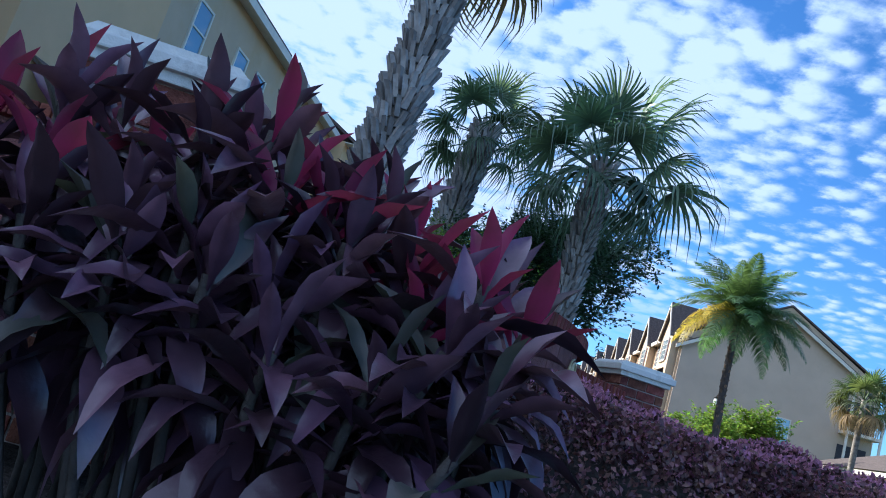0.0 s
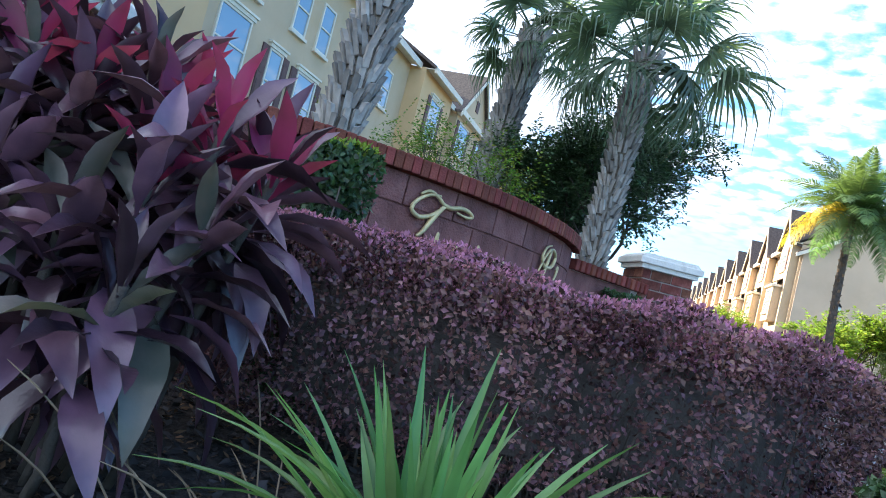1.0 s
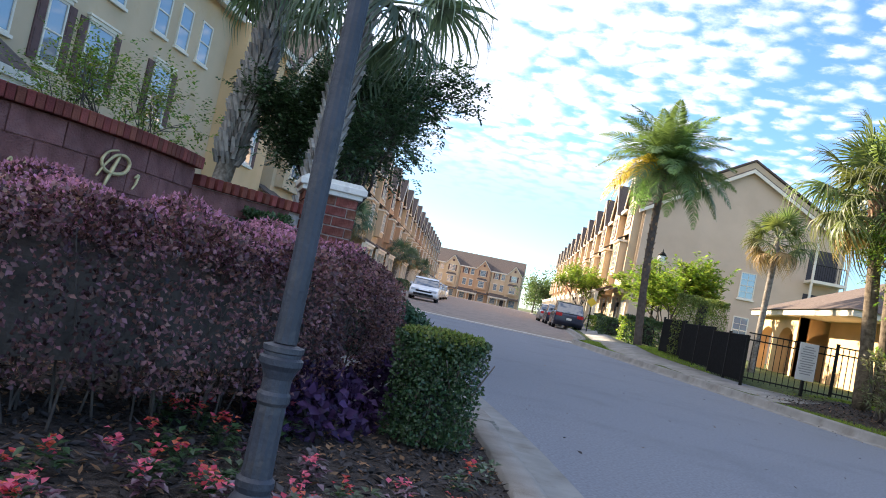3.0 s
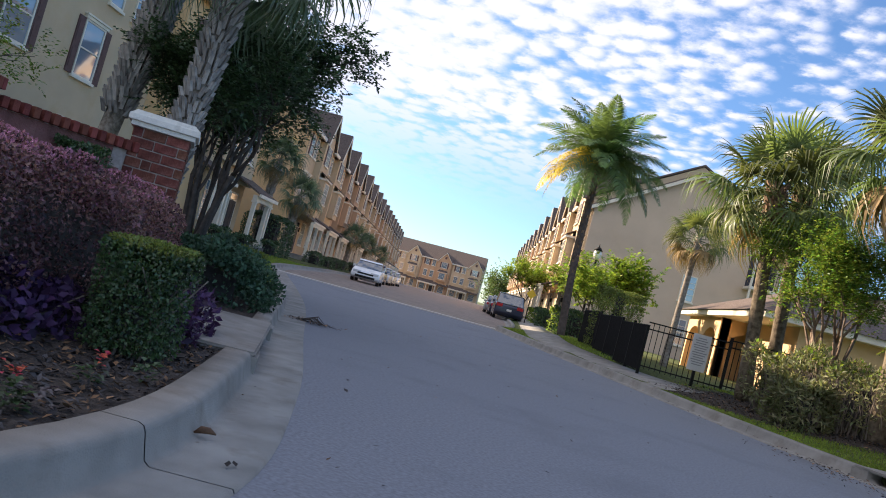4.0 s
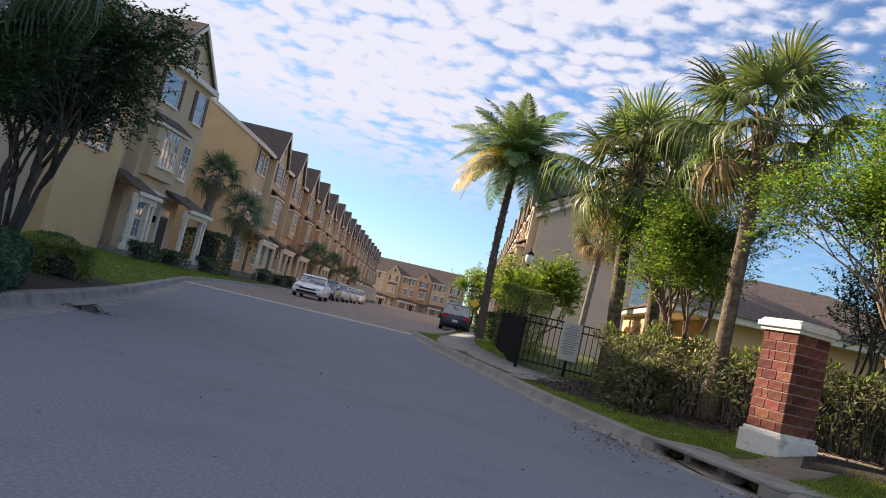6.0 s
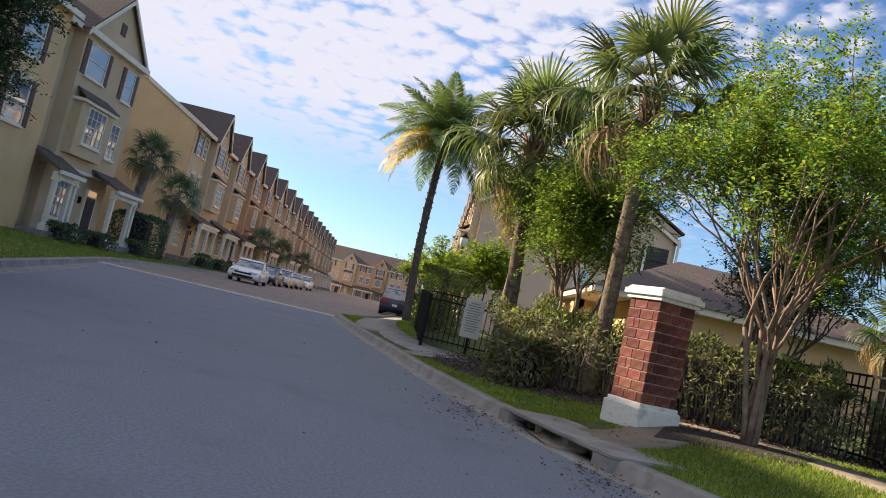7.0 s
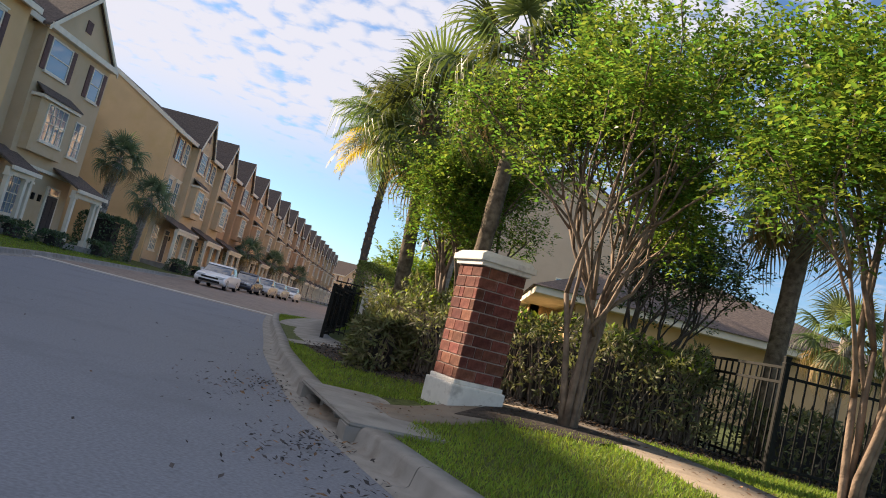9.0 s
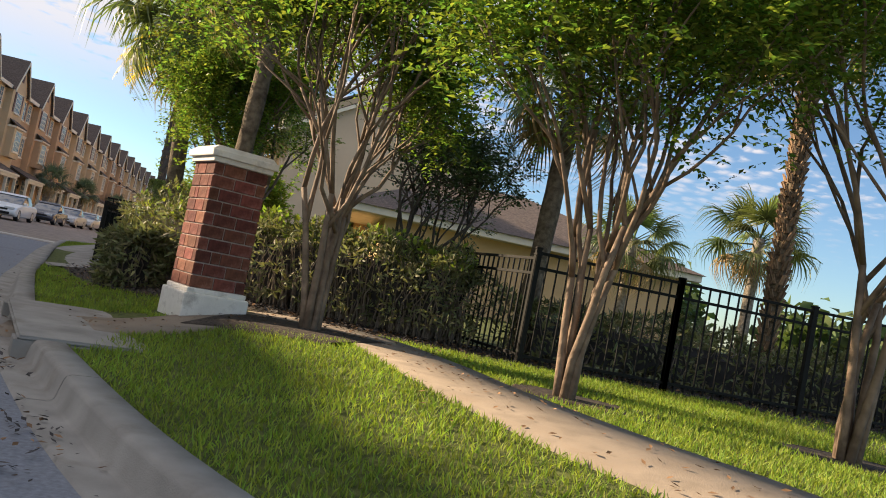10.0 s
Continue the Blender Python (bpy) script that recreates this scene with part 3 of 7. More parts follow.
left_out = np.stack([np.full(len(LK), -60.0), LK[:, 1] + 4], 1)
CUT = int(np.argmin(np.abs(LK[:, 1] - 16.6) + (LK[:, 0] < -5) * 99))
bed = strip("ground_bed_left", LK[:CUT + 1], left_out[:CUT + 1], M["mulch"], 34, lift=0.0, rough=0.006, power=2.2)
tagged(bed, "dark mulch planting bed behind the kerb", "mulch bed", kind="structure")
lawn = strip("ground_lawn_left", LK[CUT:], left_out[CUT:], M["soil_grass"], 34, lift=0.0, rough=0.004, power=2.2)
tagged(lawn, "shaded green lawn before the townhouses", "lawn", kind="structure")
right_out = RK + np.array([45.0, 6.0])
verge = strip("ground_lawn_right", RK, right_out, M["soil_grass"], 40, lift=0.0, rough=0.004, power=2.4)
tagged(verge, "sunlit lawn between kerb and fence", "lawn", kind="structure")


def kerb(name, line, side, label, skip=(), pan=0.56):
    """Kerb and gutter swept along a line, as concrete casts of a few metres."""
    profile = [(-0.02, -0.1), (-0.02, 0.160), (0.135, 0.162), (0.16, 0.152), (0.172, 0.13), (0.198, 0.026), (0.225, 0.008), (pan, 0.018), (pan + 0.04, -0.05)]
    offs = [offset(line, side * d) for d, _ in profile]
    base = road_z(line[:, 1])
    root = thing(name, (0, 0, 0), label, "kerb", kind="structure")
    seg = np.concatenate([[0], np.cumsum(np.linalg.norm(np.diff(line, axis=0), axis=1))])
    cuts = list(range(0, len(line) - 1, 10)) + [len(line) - 1]
    for a, b in zip(cuts, cuts[1:]):
        ids = [i for i in range(a, b + 1)]
        v, f = [], []
        for i in ids:
            for (d, z), o in zip(profile, offs):
                q = o[i] + (line[b] - line[a]) / (np.linalg.norm(line[b] - line[a]) + 1e-9) * (0.004 if i == a else -0.004 if i == b else 0)
                lowered = any(s0 < seg[i] < s1 for s0, s1 in skip)
                v.append((q[0], q[1], base[i] + (min(z, 0.012 if d < 0.3 else z) if lowered else z)))
        k = len(profile)
        for j in range(len(ids) - 1):
            for m in range(k - 1):
                f.append((j * k + m, (j + 1) * k + m, (j + 1) * k + m + 1, j * k + m + 1))
        part_ob = new("kerb_stone", raw_mesh("kerb_stone", np.array(v), np.array(f), M["concrete"]))
        part_ob.parent = root
    return root


def along(line, p):
    seg = np.concatenate([[0], np.cumsum(np.linalg.norm(np.diff(line, axis=0), axis=1))])
    return seg[np.argmin(np.hypot(line[:, 0] - p[0], line[:, 1] - p[1]))]


kerb("kerb_left", LK, 1, "pale concrete kerb and gutter with stains", skip=[(along(LK, (2.98, 5.9)) - 0.1, along(LK, (2.45, 7.9)))])
kerb("kerb_right", RK, -1, "pale concrete kerb and gutter with leaf litter", skip=[(along(RK, (10.8, 9.1)) - 0.05, along(RK, (10.1, 10.9)))], pan=0.38)


def storm_inlet(name, a, b, side, back):
    """A storm drain: a slab over an open throat with two short posts."""
    root = thing(name, (0, 0, 0), "concrete storm drain inlet with a dark open throat", "storm drain")
    a, b = np.array(a), np.array(b)
    t = (b - a) / np.linalg.norm(b - a)
    n = np.array([t[1], -t[0]]) * side
    L = np.linalg.norm(b - a)
    def quad(bm, s0, s1, d0, d1, z0, z1):
        c = [a + t * s0 + n * d0, a + t * s1 + n * d0, a + t * s1 + n * d1, a + t * s0 + n * d1]
        add_prism(bm, [tuple(p) for p in c], z0, z1, axis=2)
        return bm
    slab = quad(bmesh.new(), -0.25, L + 0.25, -back, 0.20, 0.130, 0.168)
    bmesh.ops.bevel(slab, geom=slab.edges[:], offset=0.015, segments=2, affect="EDGES")
    part("slab", slab, M["concrete"], root)
    part("throat", quad(bmesh.new(), 0, L, -0.35, -0.30, -0.05, 0.135), M["pit"], root, "dark back of the drain throat")
    part("floor", quad(bmesh.new(), 0, L, -0.30, 0.18, -0.05, 0.003), M["pit"], root, "dark drain floor")
    for s in (L * 0.36, L * 0.68):
        part("post", quad(bmesh.new(), s, s + 0.13, -0.16, 0.10, 0.0, 0.136), M["concrete"], root)
    for s in (-0.25, L - 0.02):
        part("cheek", quad(bmesh.new(), s, s + 0.27, -0.34, 0.22, -0.02, 0.136), M["concrete"], root)
    return root


storm_inlet("storm_drain", (3.0, 5.75), (2.48, 7.75), 1, 1.0)
storm_inlet("storm_drain", (10.85, 8.95), (10.15, 10.75), -1, 0.7)


def ribbon(name, line, width, mat, lift, label, category):
    line = smooth_line(line, 8)
    a, b = offset(line, width / 2), offset(line, -width / 2)
    P = np.stack([a, a * 0.5 + b * 0.5, b])
    Z = ground_z(P[..., 0], P[..., 1]) + lift
    skirt = np.stack([a, b]); zs = ground_z(skirt[..., 0], skirt[..., 1]) - 0.05
    V = np.concatenate([np.concatenate([skirt[:1], zs[:1, :, None]], -1), np.concatenate([P, Z[..., None]], -1), np.concatenate([skirt[1:], zs[1:, :, None]], -1)])
    i = np.arange(V.shape[0] * V.shape[1]).reshape(V.shape[:2])
    f = np.stack([i[:-1, :-1], i[1:, :-1], i[1:, 1:], i[:-1, 1:]], -1).reshape(-1, 4)
    return tagged(new(name, raw_mesh(name, V.reshape(-1, 3), f, mat)), label, category, kind="structure")


PATHWAY = [(10.2, 9.9), (11.3, 10.15), (12.3, 11.2), (13.1, 11.0), (13.6, 9.6), (13.9, 8.2), (14.5, 6.6), (15.6, 5.2), (20, 3.4), (32, 1.6)]
ribbon("pavement_path", PATHWAY, 0.85, M["path"], 0.03, "buff concrete footpath with fallen leaves", "footpath")
MULCH_R = [(9.3, 17.6), (10.0, 15.6), (10.8, 14.1), (11.8, 13.1), (13.0, 12.4), (14.4, 12.0), (17.5, 11.9), (25, 11.6)]
ribbon("mulch_strip", MULCH_R, 1.7, M["mulch"], 0.012, "dark mulch strip under the hedge and fence", "mulch bed")
# lifted above the path, so its stretch by the tree is dark too
ribbon("mulch_ring", [(11.75, 10.75), (12.5, 10.42), (13.15, 10.0)], 1.0, M["mulch"], 0.038, "dark mulch round the tree and pillar, laid over the path", "mulch bed")
ribbon("mulch_ring", [(14.3, 8.95), (14.75, 8.65), (15.3, 8.35)], 0.7, M["mulch"], 0.014, "brown mulch round the tree foot", "mulch bed")
ribbon("mulch_ring", [(16.1, 8.1), (16.5, 7.9), (17.0, 7.6)], 0.7, M["mulch"], 0.014, "brown mulch round the tree foot", "mulch bed")
WALKWAY = [(9.0, 17.0), (8.0, 19.6), (7.25, 22.8), (6.6, 27), (6.5, 34), (6.6, 48), (6.4, 70), (5.2, 120)]
ribbon("pavement_walk", WALKWAY, 1.25, M["concrete"], 0.02, "pale concrete sidewalk beside the gate", "sidewalk")

# cracked white stop line: separate worn plates of paint
stop = thing("stop_line", (0, 0, 0), "cracked white stop line painted on asphalt", "road marking", kind="structure")
corner = {(i, j): (i * 0.15 + rnd.uniform(-0.045, 0.045), j * 0.115 + (rnd.uniform(-0.035, 0.035) if 0 < j < 5 else rnd.uniform(-0.012, 0.012))) for i in range(18) for j in range(6)}
for i in range(17):
    for j in range(5):
        if rnd.random() < 0.05:
            continue
        cell = [corner[i, j], corner[i + 1, j], corner[i + 1, j + 1], corner[i, j + 1]]
        mid = (sum(p[0] for p in cell) / 4, sum(p[1] for p in cell) / 4)
        pieces = [cell] if rnd.random() < 0.55 else [cell[:3], [cell[0], cell[2], cell[3]]]
        for piece in pieces:
            c = (sum(p[0] for p in piece) / len(piece), sum(p[1] for p in piece) / len(piece))
            outline = []
            for u, w in piece:
                u, w = c[0] + (u - c[0]) * 0.90, c[1] + (w - c[1]) * 0.88
                outline.append((4.02 + u * 0.95 + w * 0.31, 2.78 + u * 0.31 - w * 0.95))
            part("paint_flake", add_prism(bmesh.new(), outline, 0.0, 0.005 + 0.0005 * rnd.randint(0, 6), axis=2), M["white_line"], stop)

# ---- entrance walls and pillars ----


def brick_pillar(name, place, turn, width, course, courses, base_h, label):
    """A square pillar: mortar core, bricks with recessed joints, base and stepped cap."""
    p = thing(name, place, label, "pillar", turn=turn)
    w, h = width / 2, courses * course
    z0 = base_h
    part("core", box((-w + 0.008, -w + 0.008, 0.0), (w - 0.008, w - 0.008, z0 + h)), M["mortar"], p)
    if base_h > 0.05:
        bmp = box((-w - 0.06, -w - 0.06, -0.15), (w + 0.06, w + 0.06, base_h - 0.05), 0.02)
        add_box(bmp, (-w - 0.03, -w - 0.03, base_h - 0.055), (w + 0.03, w + 0.03, base_h), 0.015)
        part("plinth", bmp, M["cap"], p, "white painted plinth, stained")
    capm = box((-w - 0.04, -w - 0.04, z0 + h), (w + 0.04, w + 0.04, z0 + h + 0.06), 0.008)
    add_box(capm, (-w - 0.075, -w - 0.075, z0 + h + 0.05), (w + 0.075, w + 0.075, z0 + h + 0.12), 0.012)
    add_prism(capm, [(-w - 0.07, z0 + h + 0.12), (w + 0.07, z0 + h + 0.12), (w + 0.01, z0 + h + 0.165), (-w - 0.01, z0 + h + 0.165)], -w - 0.03, w + 0.03)
    part("cap", capm, M["cap"], p, "weathered white stepped cap")
    shapes = {}
    def stone(length):
        key = round(length, 2)
        if key not in shapes:
            bmx = box((-length / 2, -0.03, 0), (length / 2, 0.03, course - 0.013), 0.006)
            me = bpy.data.meshes.new("brick"); bmx.to_mesh(me); bmx.free(); me.materials.append(M["brick"])
            shapes[key] = me
        return shapes[key]
    for face in range(4):
        for c in range(courses):
            pat = [0.12, 0.30, 0.30] if c % 2 else [0.30, 0.30, 0.12]
            if (c + face) % 4 == 2:
                pat = [0.20, 0.12, 0.30, 0.10]
            k = width / (sum(pat) + 0.012 * (len(pat) - 1))
            x = -w
            for L0 in pat:
                L = L0 * k
                ob = new("brick", stone(L - 0.002))
                ob.parent = p
                m = Matrix.Rotation(face * math.pi / 2, 4, "Z") @ Matrix.Translation((x + L / 2, -w + 0.026 - 0.003 * rnd.random(), z0 + c * course + 0.006))
                ob.matrix_local = m
                x += L + 0.012 * k
    return p


brick_pillar("gate_pillar", (11.60, 11.26, gz(11.6, 11.26) - 0.03), -62.5 + 90, 0.56, 0.126, 10, 0.30, "red brick gate pillar with white plinth and cap")
brick_pillar("gate_pillar", (0.94, 7.97, 0.30), 23.0, 0.56, 0.105, 14, 0.0, "dark red brick entrance pillar with a white cap")

brick_pillar("gate_pillar", (-2.05, 2.05, 0.30), 15.0, 0.60, 0.105, 15, 0.0, "dark red brick entrance pillar with a weathered white cap")

# curved sign wall, an arc bulging towards the street
ARC_C, ARC_R, A0, A1 = (-3.6, 5.9), 3.80, -100.0, 7.0
WALL_TOP, COP = 1.645, 0.105


def arc(deg, r):
    a = radians(deg)
    return (ARC_C[0] + r * math.cos(a), ARC_C[1] + r * math.sin(a))


sign_wall = thing("sign_wall", (0, 0, 0), "curved red block entrance wall with a brick coping and gold lettering", "wall", kind="structure")
bm = bmesh.new()
N_A = 60
ring = [[bm.verts.new((*arc(A0 + (A1 - A0) * i / N_A, r), z)) for r, z in ((ARC_R - 0.012, 0.1), (ARC_R - 0.012, WALL_TOP), (ARC_R - 0.28, WALL_TOP), (ARC_R - 0.28, 0.1))] for i in range(N_A + 1)]
for a, b in zip(ring, ring[1:]):
    for k in range(4):
        bm.faces.new((a[k], b[k], b[(k + 1) % 4], a[(k + 1) % 4]))
bm.faces.new(ring[0]); bm.faces.new(ring[-1][::-1])
bmesh.ops.recalc_face_normals(bm, faces=bm.faces[:])
part("core", bm, M["block"], sign_wall)
block_mesh = None
for row in range(8):
    n = 17
    step = (A1 - A0) / n
    for i in range(n):
        mid = A0 + (i + 0.5 + (0.5 if row % 2 else 0)) * step
        if mid > A1 - step * 0.4:
            continue
        if block_mesh is None:
            L = 2 * ARC_R * math.tan(radians(step) / 2) - 0.012
            b0 = box((-0.02, -L / 2, 0.005), (0.02, L / 2, 0.190), 0.006)
            block_mesh = bpy.data.meshes.new("block"); b0.to_mesh(block_mesh); b0.free(); block_mesh.materials.append(M["block"])
        ob = new("block", block_mesh)
        ob.parent = sign_wall
        ob.matrix_local = pose(*arc(mid, ARC_R - 0.024 + 0.003 * rnd.random()), WALL_TOP - 0.195 * (row + 1), 0, 0, mid)
cop_mesh = None
ncop = 108
for i in range(ncop):
    mid = A0 + (A1 - A0) * (i + 0.5) / ncop
    if cop_mesh is None:
        L = 2 * ARC_R * math.tan(radians((A1 - A0) / ncop) / 2) - 0.006
        b0 = box((-0.20, -L / 2, 0), (0.20, L / 2, COP), 0.008)
        cop_mesh = bpy.data.meshes.new("coping_brick"); b0.to_mesh(cop_mesh); b0.free(); cop_mesh.materials.append(M["coping"])
    ob = new("coping_brick", cop_mesh)
    ob.parent = sign_wall
    ob.matrix_local = pose(*arc(mid, ARC_R - 0.13), WALL_TOP + 0.004 * rnd.random(), 0, 0, mid)

# lower straight wall from the arc to the pillar
low_wall = thing("low_wall", (0, 0, 0), "low red block wall with a brick coping", "wall", kind="structure")
pa, pb = Vector((0.05, 6.45, 0)), Vector((0.72, 7.75, 0))
d = (pb - pa).normalized(); nrm = Vector((d.y, -d.x, 0))
ang = math.degrees(math.atan2(d.y, d.x))
LW = (pb - pa).length
lw = part("core", box((0, -0.12, 0.1), (LW, 0.12, 1.50)), M["mortar"], low_wall)
lw.matrix_local = pose(*pa, 0, 0, ang)
for row in range(7):
    for i in range(4):
        ob = new("block", bpy.data.meshes["block"])
        ob.parent = low_wall
        s = (i + 0.5 + (0.3 if row % 2 else 0)) * 0.40
        if s > LW - 0.1:
            continue
        ob.matrix_local = pose(*(pa + d * s + nrm * 0.115).xy, 1.50 - 0.195 * (row + 1), 0, 0, ang - 90)
for i in range(15):
    ob = new("coping_brick", bpy.data.meshes["coping_brick"])
    ob.parent = low_wall
    ob.matrix_local = pose(*(pa + d * (i + 0.5) * LW / 15).xy, 1.50, 0, 0, ang - 90)

# ---- townhouses ----


def window(parent, u, z, w, h, v, shutters=False, header=False, blind=True, bars=2):
    """A sash window standing on a wall face at v: frame, panes, sill, and shutters where it has them."""
    f = 0.07
    xs = [u - w / 2 - f, u - w / 2]
    for k in range(1, bars + 1):
        x = u - w / 2 + w * k / (bars + 1)
        xs += [x - 0.012, x + 0.012]
    xs += [u + w / 2, u + w / 2 + f]
    zs = [z - f, z, z + h * 0.5 - 0.025, z + h * 0.5 + 0.025, z + h, z + h + f]
    if bars:
        zs[2:2], zs[-2:-2] = [z + h * 0.25 - 0.012, z + h * 0.25 + 0.012], [z + h * 0.75 - 0.012, z + h * 0.75 + 0.012]
    fr = bmesh.new()
    vs = [[fr.verts.new((x, v, zz)) for zz in zs] for x in xs]
    cells = [fr.faces.new((vs[i][k], vs[i + 1][k], vs[i + 1][k + 1], vs[i][k + 1])) for i in range(len(xs) - 1) for k in range(len(zs) - 1) if i % 2 == 0 or k % 2 == 0]
    ext = bmesh.ops.extrude_face_region(fr, geom=cells)
    for e in ext["geom"]:
        if isinstance(e, bmesh.types.BMVert):
            e.co.y += 0.06
    bmesh.ops.recalc_face_normals(fr, faces=fr.faces[:])
    win = part("window", fr, M["trim"], parent)
    part("pane", box((u - w / 2, v + 0.004, z + h * 0.5), (u + w / 2, v + 0.03, z + h)), M["pane"], win)
    part("pane", box((u - w / 2, v + 0.004, z), (u + w / 2, v + 0.024, z + h * 0.5)), M["blinds"] if blind == 2 else M["pane"], win)
    part("sill", box((u - w / 2 - 0.14, v, z - f - 0.10), (u + w / 2 + 0.14, v + 0.13, z - f), 0.01), M["trim"], win)
    if header:
        hd = box((u - w / 2 - 0.16, v, z + h + f), (u + w / 2 + 0.16, v + 0.10, z + h + f + 0.12), 0.01)
        add_box(hd, (u - w / 2 - 0.22, v, z + h + f + 0.11), (u + w / 2 + 0.22, v + 0.15, z + h + f + 0.18), 0.01)
        part("header", hd, M["trim"], win)
    if shutters:
        for s in (-1, 1):
            x = u + s * (w / 2 + f + 0.22)
            sh = box((x - 0.19, v, z - f), (x + 0.19, v + 0.05, z + h + f), 0.01)
            for q in (0.25, 0.75):
                add_box(sh, (x - 0.13, v + 0.045, z + h * (q - 0.19)), (x + 0.13, v + 0.062, z + h * (q + 0.19)), 0.006)
            part("shutter", sh, M["shutter"], win)
    return win


def door_leaf(parent, u, z, v):
    fr = box((u - 0.62, v, z), (u + 0.62, v + 0.09, z + 2.55), 0.01)
    dr = part("door", fr, M["trim"], parent)
    leaf = box((u - 0.48, v + 0.05, z + 0.02), (u + 0.48, v + 0.11, z + 2.08), 0.01)
    for zz, hh in ((0.2, 0.7), (1.05, 0.85)):
        for uu in (-0.24, 0.24):
            add_box(leaf, (u + uu - 0.16, v + 0.10, z + zz), (u + uu + 0.16, v + 0.125, z + zz + hh), 0.012)
    part("leaf", leaf, M["door"], dr, "dark panelled door leaf")
    part("transom", box((u - 0.46, v + 0.085, z + 2.14), (u + 0.46, v + 0.1, z + 2.45)), M["pane"], dr)


def roof_slab(bm, a, b, c, dd, t=0.14):
    """A roof plane with thickness through four corners."""
    up = Vector((0, 0, t))
    lo, hi = [bm.verts.new(Vector(p)) for p in (a, b, c, dd)], [bm.verts.new(Vector(p) + up) for p in (a, b, c, dd)]
    bm.faces.new(lo[::-1]); bm.faces.new(hi)
    for i in range(4):
        bm.faces.new((lo[i], lo[(i + 1) % 4], hi[(i + 1) % 4], hi[i]))


EAVE, RIDGE, DEPTH = 10.0, 14.1, 14.0


def front_gable(parent, u0, u1, v0, v1, wall_mat, pitch=0.62):
    """A gable over a projecting bay: its wall, two roof planes and raking trims."""
    um, rise = (u0 + u1) / 2, (u1 - u0) * pitch
    part("gable", add_prism(bmesh.new(), [(u0, EAVE), (u1, EAVE), (um, EAVE + rise)], v0, v1), wall_mat, parent)
    bm = bmesh.new()
    o = 0.22
    for s in (-1, 1):
        e = u0 - o if s < 0 else u1 + o
        k = rise / ((u1 - u0) / 2)
        roof_slab(bm, (e, v1 + 0.25, EAVE - o * k), (um, v1 + 0.25, EAVE + rise), (um, v0 - 5.2, EAVE + rise), (e, v0 - 5.2, EAVE - o * k), 0.12)
    bmesh.ops.recalc_face_normals(bm, faces=bm.faces[:])
    part("gable_roof", bm, M["shingle"], parent)
    bm = bmesh.new()
    for s in (-1, 1):
        e = u0 - o if s < 0 else u1 + o
        k = rise / ((u1 - u0) / 2)
        pts = [(e, EAVE - o * k - 0.2), (um, EAVE + rise - 0.2), (um, EAVE + rise + 0.02), (e, EAVE - o * k + 0.02)]
        add_prism(bm, pts if s < 0 else pts[::-1], v1 + 0.24, v1 + 0.31)
    part("rake_trim", bm, M["trim"], parent)
    part("gable_vent", box((um - 0.28, v1, EAVE + rise * 0.28), (um + 0.28, v1 + 0.05, EAVE + rise * 0.28 + 0.62), 0.02), M["shutter"], parent)


